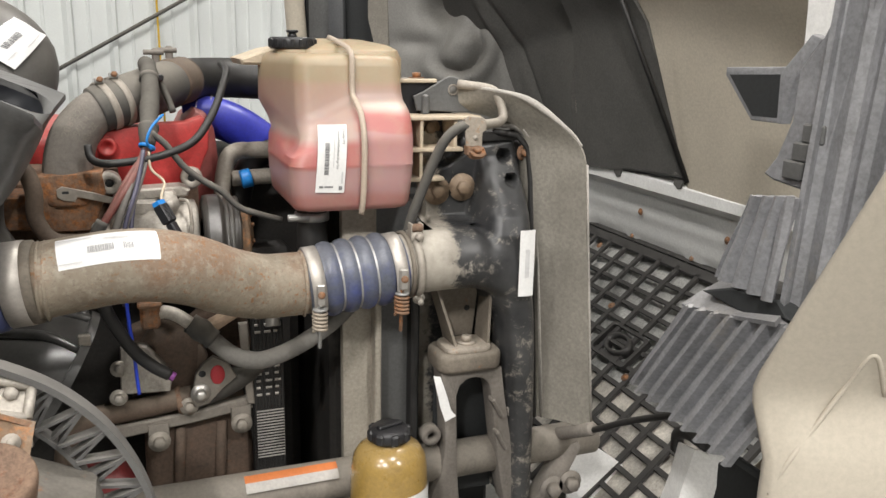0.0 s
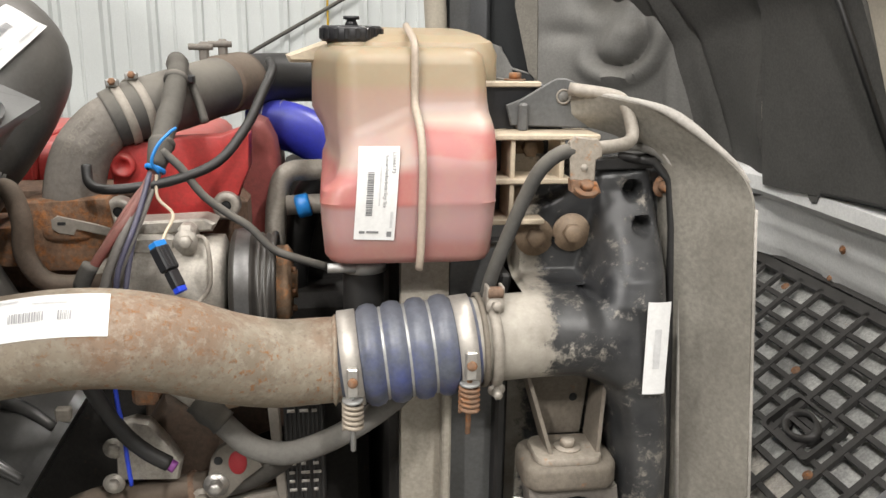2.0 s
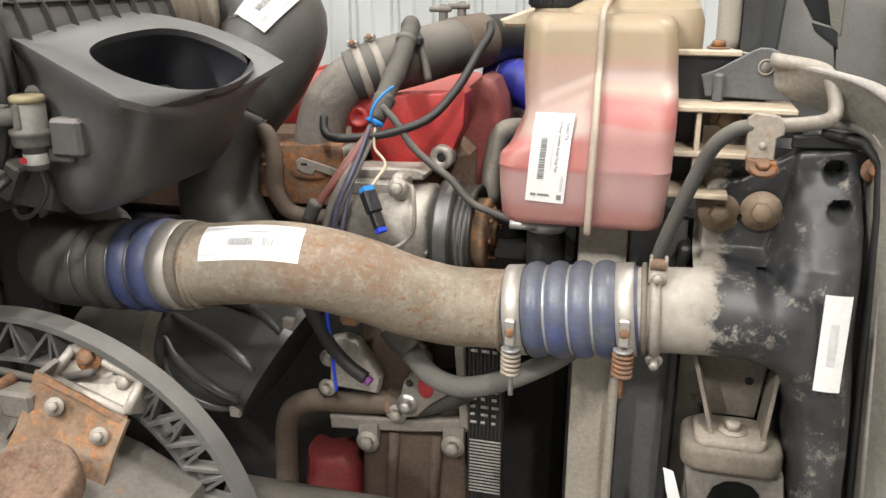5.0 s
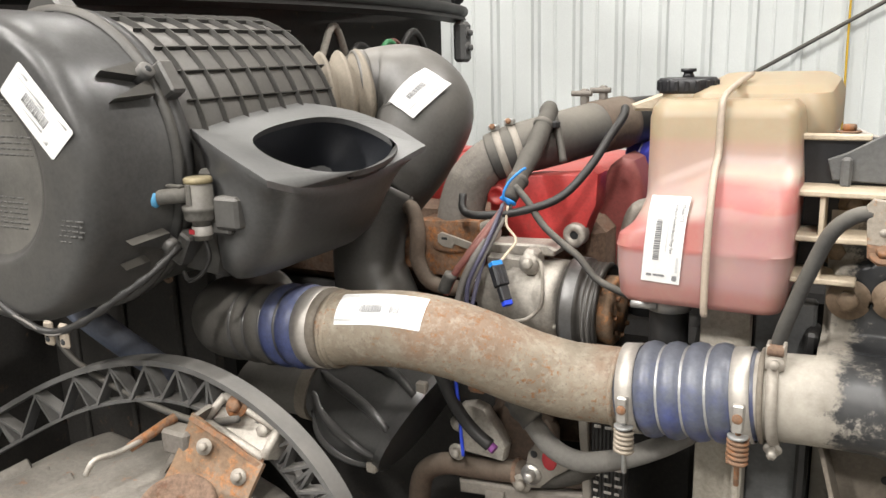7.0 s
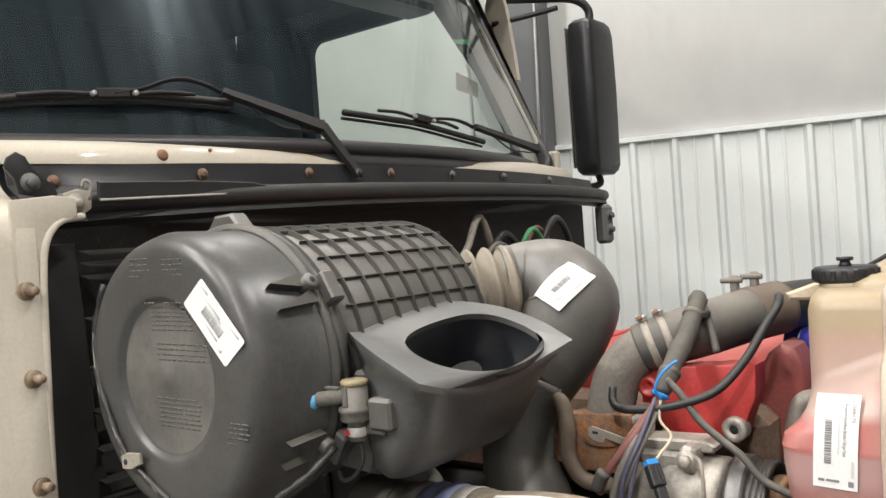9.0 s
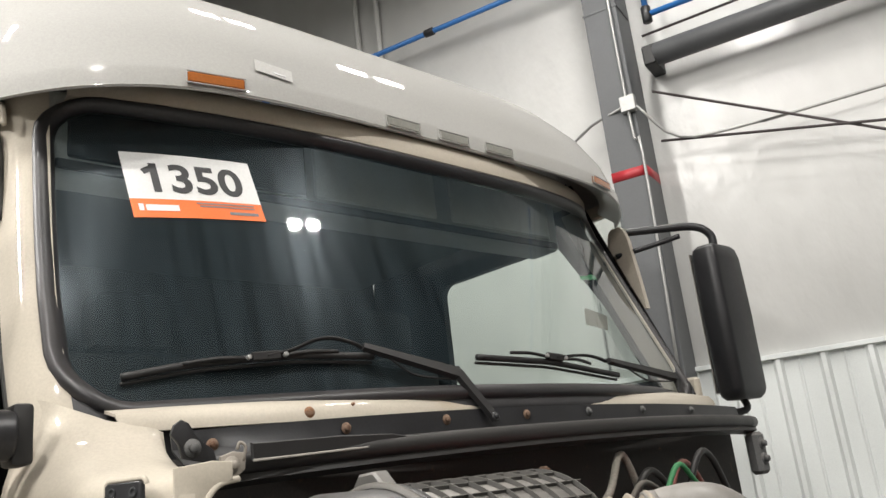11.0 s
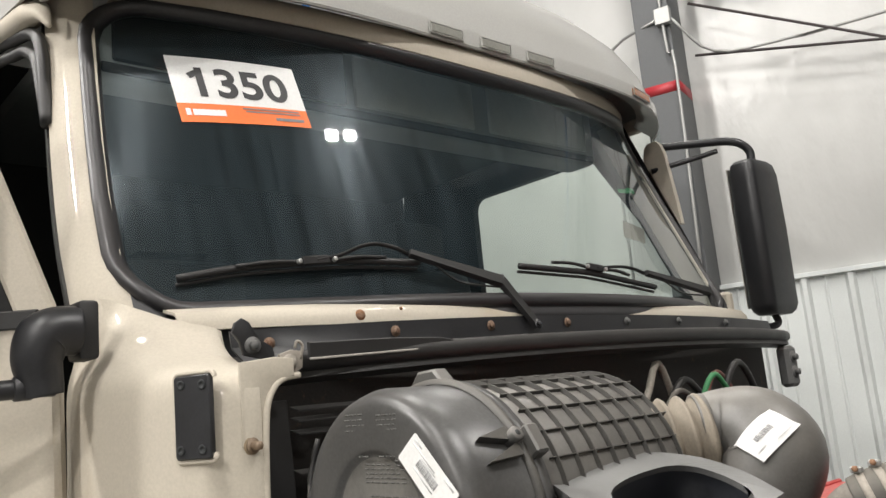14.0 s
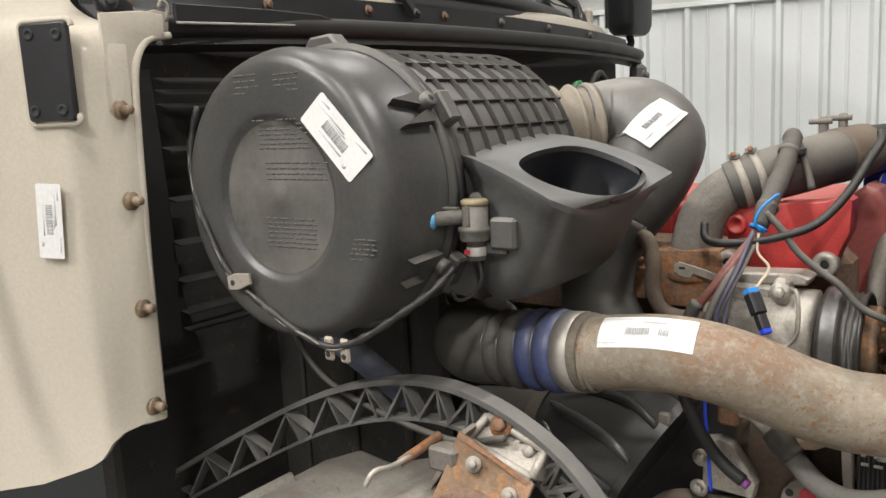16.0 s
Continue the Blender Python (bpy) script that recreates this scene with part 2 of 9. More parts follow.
M = {
    "white": mat("cab_paint", (0.50, 0.455, 0.38), 0.75, var=0.035, scale=3, bump=0.0, coat=0.45, coat_rough=0.035, spec=0.15, stain=0.06, staincol=(0.40, 0.33, 0.24)),
    "white_in": mat("fibreglass", (0.80, 0.80, 0.785), 0.45, var=0.1, dust=0.06, bump=0.1),
    "black": mat("black_plastic", (0.014, 0.0145, 0.017), 0.42, var=0.3, dust=0.04, bump=0.1),
    "air": mat("dusty_plastic", (0.05, 0.05, 0.049), 0.45, var=0.3, scale=7, dust=0.78, dustcol=(0.30, 0.28, 0.25), bump=0.08, stain=0.1, staincol=(0.13, 0.125, 0.115)),
    "rubber": mat("rubber", (0.014, 0.014, 0.0145), 0.5, var=0.3, dust=0.09, bump=0.15),
    "rubber_d": mat("dusty_rubber", (0.05, 0.049, 0.047), 0.7, var=0.25, dust=0.6, bump=0.2),
    "pipe": pipe_steel(),
    "cast": mat("cast_iron", (0.15, 0.135, 0.12), 0.75, var=0.3, dust=0.45, rust=0.1, bump=0.5),
    "alu": mat("cast_aluminium", (0.44, 0.41, 0.365), 0.55, metal=0.45, var=0.3, dust=0.35, stain=0.25, bump=0.35),
    "steel": mat("bright_steel", (0.52, 0.50, 0.47), 0.42, metal=0.8, var=0.15, bump=0.05, rust=0.02),
    "rust": mat("rusty_steel", (0.20, 0.12, 0.075), 0.85, var=0.4, scale=30, rust=0.6, rustcol=(0.28, 0.11, 0.035), bump=0.6),
    "rustdk": mat("dark_rust", (0.17, 0.11, 0.075), 0.85, var=0.4, scale=20, rust=0.4, rustcol=(0.12, 0.05, 0.025), bump=0.5),
    "red": mat("engine_red", (0.42, 0.030, 0.030), 0.42, var=0.3, scale=18, dust=0.5, dustcol=(0.32, 0.17, 0.14), stain=0.22, staincol=(0.14, 0.05, 0.04), bump=0.1),
    "blue": mat("blue_silicone", (0.03, 0.04, 0.42), 0.38, var=0.2, dust=0.12, bump=0.05),
    "bluegrey": mat("dusty_blue_silicone", (0.085, 0.095, 0.125), 0.36, var=0.35, scale=11, dust=0.28, dustcol=(0.24, 0.235, 0.23), stain=0.42, staincol=(0.03, 0.055, 0.30), bump=0.1),
    "header": worn_paint(),
    "dirty": mat("dirty_rubber_panel", (0.235, 0.22, 0.19), 0.7, var=0.3, scale=5, dust=0.2, bump=0.1, stain=0.5, staincol=(0.10, 0.09, 0.075)),
    "shield": mat("grey_insulation", (0.185, 0.182, 0.172), 0.6, var=0.2, scale=6, dust=0.25, bump=0.06, stain=0.2, staincol=(0.11, 0.107, 0.10)),
    "shield_d": mat("dark_insulation", (0.085, 0.083, 0.078), 0.85, var=0.3, scale=6, dust=0.2, bump=0.25),
    "beige": mat("dusty_beige_panel", (0.52, 0.47, 0.385), 0.8, var=0.12, scale=5, bump=0.12),
    "tan": mat("tan_plastic", (0.52, 0.44, 0.33), 0.5, var=0.15, dust=0.2, dustcol=(0.35, 0.27, 0.18), bump=0.08),
    "coolant": coolant_plastic(),
    "label": mat("paper_label", (0.72, 0.72, 0.71), 0.45, var=0.03, bump=0.0),
    "ink": mat("label_ink", (0.20, 0.20, 0.205), 0.6, var=0.1, bump=0.0),
    "inkgrey": mat("label_grey_ink", (0.55, 0.55, 0.55), 0.6, var=0.1, bump=0.0),
    "orange": mat("orange_print", (0.85, 0.16, 0.02), 0.5, var=0.05, bump=0.0),
    "amber": mat("amber_lens", (0.36, 0.11, 0.02), 0.2, var=0.15, bump=0.0, coat=0.6),
    "lamp_off": mat("clear_lens", (0.30, 0.30, 0.27), 0.2, var=0.15, bump=0.0, coat=0.6),
    "gold": mat("amber_bottle", (0.30, 0.19, 0.045), 0.28, var=0.3, dust=0.25, bump=0.05, coat=0.4),
    "zip": mat("blue_tie", (0.02, 0.22, 0.62), 0.4, var=0.1, bump=0.0),
    "wire_red": mat("dusty_red_wire", (0.20, 0.06, 0.05), 0.6, var=0.3, dust=0.4, bump=0.1),
    "wire_blue": mat("blue_wire", (0.06, 0.06, 0.11), 0.5, var=0.2, dust=0.3, bump=0.0),
    "wire_grey": mat("grey_wire", (0.16, 0.15, 0.14), 0.6, var=0.2, dust=0.4, bump=0.1),
    "yellow": mat("yellow_cord", (0.65, 0.42, 0.03), 0.5, var=0.1, bump=0.0),
    "green": mat("green_hose", (0.03, 0.22, 0.08), 0.5, var=0.2, dust=0.2, bump=0.0),
    "wallmetal": mat("wall_sheet", (0.72, 0.75, 0.74), 0.45, var=0.04, scale=2, bump=0.0),
    "lining": lining(),
    "column": mat("grey_steel", (0.105, 0.11, 0.115), 0.55, var=0.12, scale=4, bump=0.05),
    "bluepipe": mat("blue_air_pipe", (0.03, 0.16, 0.46), 0.4, var=0.1, bump=0.0),
    "galv": mat("galvanised", (0.42, 0.42, 0.41), 0.45, metal=0.55, var=0.15, bump=0.05),
    "darkpipe": mat("dark_pipe", (0.05, 0.04, 0.04), 0.6, var=0.2, bump=0.0),
    "redtape": mat("red_tape", (0.42, 0.03, 0.04), 0.5, var=0.1, bump=0.0),
    "concrete": mat("concrete_floor", (0.24, 0.235, 0.22), 0.55, var=0.2, scale=3, fine=60, stain=0.25, bump=0.1),
    "ceil": mat("ceiling_sheet", (0.55, 0.55, 0.53), 0.6, var=0.05, scale=1, bump=0.05),
    # dark cab trim, also on pieces that paint shade into holes and gaps
    "inside": mat("cab_trim_and_shade", (0.020, 0.022, 0.023), 0.8, var=0.25, scale=4, bump=0.1),
    "inside_l": mat("grey_headliner", (0.42, 0.44, 0.43), 0.85, var=0.15, scale=4, bump=0.1),
    "glass": glass("windshield_glass", (0.90, 0.96, 0.94), 0.078),
    "glass_dark": glass("door_glass", (0.25, 0.28, 0.28), 0.05),
    "dark": mat("grime", (0.022, 0.020, 0.018), 0.75, var=0.5, scale=12, rust=0.25, rustcol=(0.085, 0.05, 0.03), bump=0.3),
    "glow": glow("lamp_panel", (1, 0.96, 0.9), 14),
}
M["rubber_tan"] = mat("dusty_tan_rubber", (0.21, 0.18, 0.14), 0.7, var=0.2, dust=0.45, bump=0.15)
M["tan_metal"] = mat("dull_spring", (0.36, 0.31, 0.25), 0.6, metal=0.3, var=0.2, bump=0.1)
M["galv_d"] = mat("dusty_metal", (0.33, 0.30, 0.26), 0.6, metal=0.3, var=0.2, dust=0.3, rust=0.08, bump=0.15)
M["plate"] = mat("dark_plate", (0.085, 0.088, 0.09), 0.55, var=0.25, scale=10, dust=0.3, rust=0.06, bump=0.15)
M["seal_edge"] = mat("worn_seal_edge", (0.34, 0.32, 0.29), 0.8, var=0.2, bump=0.2)
M["shroud"] = mat("worn_shroud", (0.34, 0.31, 0.26), 0.7, var=0.25, scale=12, stain=0.25, bump=0.25)
M["alu_d"] = mat("dusty_grey_tube", (0.20, 0.18, 0.155), 0.7, var=0.2, dust=0.3, stain=0.15, bump=0.2)
M["orange_d"] = mat("faded_orange", (0.55, 0.17, 0.05), 0.6, var=0.1, bump=0.0, stain=0.1)
M["label_d"] = mat("worn_white", (0.42, 0.40, 0.37), 0.6, var=0.15, stain=0.2, bump=0.0)
M["pulley"] = mat("pulley_black", (0.028, 0.026, 0.024), 0.4, var=0.3, dust=0.14, rust=0.1, bump=0.2)
M["worn_band"] = mat("worn_band", (0.12, 0.12, 0.122), 0.38, metal=0.5, var=0.2, dust=0.3, bump=0.1)
M["rust_d"] = mat("brown_pipe", (0.095, 0.065, 0.046), 0.8, var=0.3, dust=0.35, bump=0.3)
M["wire_blue_b"] = mat("bright_blue", (0.02, 0.06, 0.60), 0.4, var=0.1, bump=0.0)
M["purple"] = mat("purple_seal", (0.20, 0.05, 0.22), 0.5, var=0.1, bump=0.0)
M["rubber_g"] = mat("grey_hose", (0.14, 0.135, 0.125), 0.75, var=0.2, dust=0.35, bump=0.15)
M["arch"] = mat("grey_arch_plastic", (0.085, 0.086, 0.086), 0.55, var=0.2, dust=0.65, dustcol=(0.34, 0.32, 0.29), bump=0.1)
M["wire_bluegrey"] = mat("bluegrey_loom", (0.10, 0.12, 0.17), 0.6, var=0.2, dust=0.35, bump=0.2)
M["ribbed"] = mat("dusty_liner", (0.22, 0.225, 0.24), 0.42, var=0.35, scale=14, dust=0.35, stain=0.22, staincol=(0.30, 0.265, 0.21), bump=0.15)
M["screen"] = mat("bug_screen", (0.48, 0.45, 0.40), 0.8, var=0.4, scale=18, stain=0.6, staincol=(0.10, 0.095, 0.085), bump=0.2)
M["air_face"] = mat("dusty_cover_face", (0.042, 0.042, 0.042), 0.38, var=0.35, scale=6, dust=0.2, dustcol=(0.19, 0.18, 0.165), bump=0.05, stain=0.42, staincol=(0.085, 0.082, 0.076))
# same plastic as the body: less dust, with the ribs' shadow put into colour
M["air_rib"] = mat("shaded_plastic_rib", (0.04, 0.04, 0.039), 0.5, var=0.3, scale=9, dust=0.35, bump=0.05)
# darker scoop plastic for the throat, the shade inside put into its colour
M["air_in"] = mat("shaded_black_plastic", (0.012, 0.013, 0.016), 0.3, var=0.3, scale=9, dust=0.12, dustcol=(0.10, 0.11, 0.12), bump=0.04)
M["moulded"] = mat("dusty_moulding", (0.082, 0.080, 0.075), 0.7, var=0.25, bump=0.0)
M["zip_l"] = mat("pale_blue_plug", (0.10, 0.36, 0.62), 0.45, var=0.1, bump=0.0)
M["gasket"] = mat("windshield_rubber", (0.026, 0.026, 0.029), 0.42, var=0.25, scale=10, dust=0.22, dustcol=(0.16, 0.14, 0.12), bump=0.06)
M["gasket_flat"] = mat("grey_rubber_lip", (0.04, 0.04, 0.043), 0.55, var=0.2, scale=10, dust=0.15, dustcol=(0.17, 0.16, 0.15), bump=0.06)
M["wiper"] = mat("wiper_black", (0.009, 0.009, 0.010), 0.55, var=0.2, dust=0.08, bump=0.05)
M["glass_side"] = glass("side_glass", (0.88, 0.93, 0.90), 0.015)
M["ink_b"] = mat("black_print", (0.02, 0.02, 0.022), 0.5, var=0.1, bump=0.0)
M["rust_face"] = mat("scarred_rust", (0.20, 0.13, 0.08), 0.8, var=0.35, scale=22, rust=0.5, rustcol=(0.36, 0.15, 0.05), stain=0.35, staincol=(0.30, 0.26, 0.21), bump=0.6)
M["patchy"] = mat("patchy_backing", (0.42, 0.42, 0.40), 0.5, var=0.5, scale=16, stain=0.68, staincol=(0.03, 0.03, 0.03), rust=0.05, bump=0.1)
M["roof"] = mat("roof_paint", (0.39, 0.385, 0.365), 0.8, var=0.035, scale=3, bump=0.0, coat=0.4, coat_rough=0.03, spec=0.1)
M["air_disc"] = mat("dusty_disc", (0.058, 0.057, 0.054), 0.5, var=0.3, scale=9, dust=0.26, dustcol=(0.22, 0.205, 0.18), stain=0.7, staincol=(0.20, 0.19, 0.17), bump=0.06)
M["sensor"] = mat("dirty_sensor_plastic", (0.11, 0.105, 0.095), 0.6, var=0.3, scale=30, dust=0.4, bump=0.15)
M["scoop"] = mat("scoop_plastic", (0.066, 0.066, 0.066), 0.40, var=0.25, scale=8, dust=0.68, dustcol=(0.25, 0.25, 0.24), bump=0.06, stain=0.12, staincol=(0.11, 0.11, 0.11))
M["ink_l"] = mat("faint_print", (0.36, 0.36, 0.365), 0.6, var=0.15, bump=0.0)
M["satin"] = mat("satin_duct", (0.05, 0.05, 0.05), 0.33, var=0.3, scale=9, dust=0.3, dustcol=(0.26, 0.245, 0.22), bump=0.05)
M["bolt_b"] = mat("dull_brown_steel", (0.23, 0.165, 0.11), 0.6, metal=0.2, var=0.3, dust=0.3, bump=0.2)
M["cover_grime"] = mat("grimy_casting", (0.15, 0.14, 0.125), 0.75, var=0.4, scale=18, dust=0.35, rust=0.25, stain=0.4, bump=0.5)
M["cap_y"] = mat("yellowed_plastic", (0.30, 0.25, 0.14), 0.6, var=0.25, scale=40, dust=0.3, bump=0.05)
M["mount"] = mat("dusty_brown_steel", (0.15, 0.128, 0.102), 0.75, var=0.3, dust=0.3, rust=0.12, bump=0.3)
M["grille"] = mat("grille_plastic", (0.022, 0.021, 0.021), 0.5, var=0.3, dust=0.16, dustcol=(0.2, 0.185, 0.16), bump=0.15)
M["rubber_h"] = mat("dark_dusty_hose", (0.06, 0.056, 0.05), 0.75, var=0.25, dust=0.25, bump=0.15)
M["tan_strip"] = mat("tan_casting", (0.36, 0.26, 0.18), 0.7, var=0.25, dust=0.2, bump=0.2)
M["clip"] = mat("rust_edged_zinc", (0.34, 0.30, 0.25), 0.6, metal=0.2, var=0.2, scale=40, dust=0.25, rust=0.3, rustcol=(0.33, 0.16, 0.07), bump=0.2)
M["hose_d"] = mat("dusty_black_hose", (0.085, 0.08, 0.072), 0.7, var=0.25, dust=0.5, dustcol=(0.26, 0.24, 0.21), bump=0.15)
M["band_steel"] = mat("satin_band", (0.50, 0.47, 0.43), 0.5, metal=0.6, var=0.1, dust=0.15, bump=0.03)
M["stain_ring"] = mat("rusty_smear", (0.30, 0.23, 0.15), 0.7, var=0.3, scale=60, bump=0.05)
M["shelf_panel"] = mat("pale_cab_plastic", (0.80, 0.82, 0.80), 0.6, var=0.1, bump=0.05)
M["roller"] = mat("grey_tube", (0.085, 0.088, 0.092), 0.45, var=0.15, scale=4, bump=0.03)
M["label_r"] = mat("faded_paper", (0.455, 0.45, 0.43), 0.5, var=0.05, bump=0.0)
# darker copy of the grey headliner, with its shade put into the colour
M["liner_shaded"] = mat("shaded_headliner", (0.10, 0.11, 0.11), 0.85, var=0.15, scale=4, bump=0.1)
M["blue_worn"] = mat("worn_blue_silicone", (0.055, 0.075, 0.20), 0.4, var=0.4, scale=9, dust=0.45, dustcol=(0.24, 0.235, 0.23), stain=0.6, staincol=(0.14, 0.14, 0.145), bump=0.1)
# rust-brown, darkened to carry the shade on the lower engine
M["brown_d"] = mat("shaded_brown_casting", (0.080, 0.052, 0.036), 0.8, var=0.4, scale=20, dust=0.15, rust=0.3, rustcol=(0.10, 0.045, 0.022), bump=0.4)
# darker copy of the engine red; the shade low down is in its colour
M["red_d"] = mat("shaded_red_paint", (0.20, 0.020, 0.022), 0.5, var=0.4, scale=20, dust=0.25, dustcol=(0.20, 0.11, 0.09), stain=0.4, staincol=(0.05, 0.02, 0.018), bump=0.15)
M["red_dull"] = mat("dull_red_paint", (0.26, 0.055, 0.05), 0.55, var=0.3, scale=10, dust=0.6, dustcol=(0.25, 0.19, 0.165), stain=0.4, staincol=(0.33, 0.05, 0.045), bump=0.1)
M["seam_c"] = mat("moulded_seam", (0.43, 0.355, 0.285), 0.5, var=0.12, dust=0.15, bump=0.05)


# ---- building blocks ----
def thing(name, label, category, at=(0, 0, 0), group="", kind=""):
    ob = new(name)
    ob.location = at
    ob.empty_display_size = 0.05
    return tagged(ob, label, category, group, kind)


def part(name, bm, material, parent=None, label="", sharp=0.6):
    for e in bm.edges:
        e.smooth = len(e.link_faces) == 2 and e.calc_face_angle(9) < sharp
    me = bpy.data.meshes.new(name)
    for f in bm.faces:
        f.smooth = True
    bm.to_mesh(me)
    bm.free()
    me.materials.append(M[material] if isinstance(material, str) else material)
    ob = new(name, me)
    if parent is not None:
        ob.parent = parent
        at, up = Vector(parent.location), parent.parent
        if up is not None:
            at = Vector((0, 0, 0))
        ob.matrix_parent_inverse = Matrix.Translation(-at)
    return tagged(ob, label)


def B():
    return bmesh.new()


def spline(pts, n=6):
    p = [Vector(q) for q in pts]
    p = [p[0] * 2 - p[1], *p, p[-1] * 2 - p[-2]]
    out = []
    for i in range(1, len(p) - 2):
        for k in range(n):
            t = k / n
            a, b, c, d = p[i - 1 : i + 3]
            out.append(0.5 * (2 * b + (c - a) * t + (2 * a - 5 * b + 4 * c - d) * t * t + (3 * b - a - 3 * c + d) * t ** 3))
    return out + [p[-2]]


def sweep(bm, pts, r, seg=14, cap=True, squash=1.0):
    """A round bar along pts; r is one radius or one for each point."""
    pts = [Vector(p) for p in pts]
    rs = r if isinstance(r, (list, tuple)) else [r] * len(pts)
    rings, side = [], None
    for i, p in enumerate(pts):
        d = (pts[min(i + 1, len(pts) - 1)] - pts[max(i - 1, 0)]).normalized()
        side = d.orthogonal().normalized() if side is None else (side - d * side.dot(d)).normalized()
        up = d.cross(side)
        rings.append([bm.verts.new(p + rs[i] * (math.cos(a) * side + squash * math.sin(a) * up)) for a in (math.tau * k / seg for k in range(seg))])
    for a, b in zip(rings, rings[1:]):
        for k in range(seg):
            bm.faces.new((a[k], a[(k + 1) % seg], b[(k + 1) % seg], b[k]))
    if cap:
        bm.faces.new(rings[0][::-1])
        bm.faces.new(rings[-1])
    return bm


def tube(bm, pts, r, n=6, seg=14, cap=True, radii=None):
    sm = spline(pts, n)
    rs = r
    if radii:
        rs = [float(np.interp(i / (len(sm) - 1) * (len(radii) - 1), range(len(radii)), radii)) for i in range(len(sm))]
    return sweep(bm, sm, rs, seg, cap)


def frame_to(a, b):
    """The pose at a whose z points to b."""
    z = (Vector(b) - Vector(a)).normalized()
    x = Vector((0, 0, 1)).cross(z)
    x = Vector((1, 0, 0)) if x.length < 1e-4 else x.normalized()
    y = z.cross(x)
    m = Matrix((x, y, z)).transposed().to_4x4()
    m.translation = Vector(a)
    return m


def lathe(bm, prof, m=Matrix(), seg=32, closed=False):
    """prof: radius and height, turned about the z of m."""
    rings = []
    for r, h in prof:
        if r < 1e-6:
            rings.append([bm.verts.new(m @ Vector((0, 0, h)))])
        else:
            rings.append([bm.verts.new(m @ Vector((r * math.cos(a), r * math.sin(a), h))) for a in (math.tau * k / seg for k in range(seg))])
    pairs = list(zip(rings, rings[1:])) + ([(rings[-1], rings[0])] if closed else [])
    for a, b in pairs:
        for k in range(seg):
            j = (k + 1) % seg
            if len(a) == 1 and len(b) == 1:
                continue
            if len(a) == 1:
                bm.faces.new((a[0], b[j], b[k]))
            elif len(b) == 1:
                bm.faces.new((a[k], a[j], b[0]))
            else:
                bm.faces.new((a[k], a[j], b[j], b[k]))
    return bm


def disc_bar(bm, a, b, r, seg=20, bev=0.0):
    """A solid cylinder from a to b with eased edges."""
    h = (Vector(b) - Vector(a)).length
    e = bev or min(r, h) * 0.12
    return lathe(bm, [(0, 0), (r - e, 0), (r, e), (r, h - e), (r - e, h), (0, h)], frame_to(a, b), seg)


def box(bm, x0, x1, y0, y1, z0, z1, bev=0.003, m=Matrix(), seg=1):
    vs = [bm.verts.new(m @ Vector(p)) for p in ((x0, y0, z0), (x1, y0, z0), (x1, y1, z0), (x0, y1, z0), (x0, y0, z1), (x1, y0, z1), (x1, y1, z1), (x0, y1, z1))]
    fs = [bm.faces.new([vs[i] for i in q]) for q in ((3, 2, 1, 0), (4, 5, 6, 7), (0, 1, 5, 4), (1, 2, 6, 5), (2, 3, 7, 6), (3, 0, 4, 7))]
    if bev:
        es = list({e for f in fs for e in f.edges})
        bmesh.ops.bevel(bm, geom=es, offset=bev, segments=seg, affect="EDGES", profile=0.5)
    return bm


def prism(bm, poly, depth, m=Matrix(), bev=0.0, seg=1):
    """A flat outline in x, y of m, depth thick along its z."""
    lo = [bm.verts.new(m @ Vector((x, y, 0))) for x, y in poly]
    hi = [bm.verts.new(m @ Vector((x, y, depth))) for x, y in poly]
    fs = [bm.faces.new(lo[::-1]), bm.faces.new(hi)]
    n = len(poly)
    fs += [bm.faces.new((lo[i], lo[(i + 1) % n], hi[(i + 1) % n], hi[i])) for i in range(n)]
    bmesh.ops.recalc_face_normals(bm, faces=fs)
    if bev:
        es = list({e for f in fs[:2] for e in f.edges})
        bmesh.ops.bevel(bm, geom=es, offset=bev, segments=seg, affect="EDGES", profile=0.5)
    return bm


def loft(bm, rings, cap=True, closed=True):
    vs = [[bm.verts.new(p) for p in ring] for ring in rings]
    n = len(vs[0])
    for a, b in zip(vs, vs[1:]):
        for k in range(n if closed else n - 1):
            bm.faces.new((a[k], a[(k + 1) % n], b[(k + 1) % n], b[k]))
    if cap and closed:
        bm.faces.new(vs[0][::-1])
        bm.faces.new(vs[-1])
    bmesh.ops.recalc_face_normals(bm, faces=bm.faces[:])
    return bm


def sheet(bm, rows, thick):
    """A skin through rows of points, thick metres through."""
    vs = [[bm.verts.new(p) for p in row] for row in rows]
    fs = [bm.faces.new((a[k], a[k + 1], b[k + 1], b[k])) for a, b in zip(vs, vs[1:]) for k in range(len(a) - 1)]
    bmesh.ops.recalc_face_normals(bm, faces=fs)
    if thick:
        bmesh.ops.solidify(bm, geom=fs, thickness=thick)
    return bm


def rrect(x0, x1, y0, y1, r, n=4):
    """A rounded oblong as points in x, y."""
    out = []
    for cx, cy, a0 in ((x1 - r, y1 - r, 0), (x0 + r, y1 - r, 90), (x0 + r, y0 + r, 180), (x1 - r, y0 + r, 270)):
        for k in range(n + 1):
            a = radians(a0 + 90 * k / n)
            out.append((cx + r * math.cos(a), cy + r * math.sin(a)))
    return out


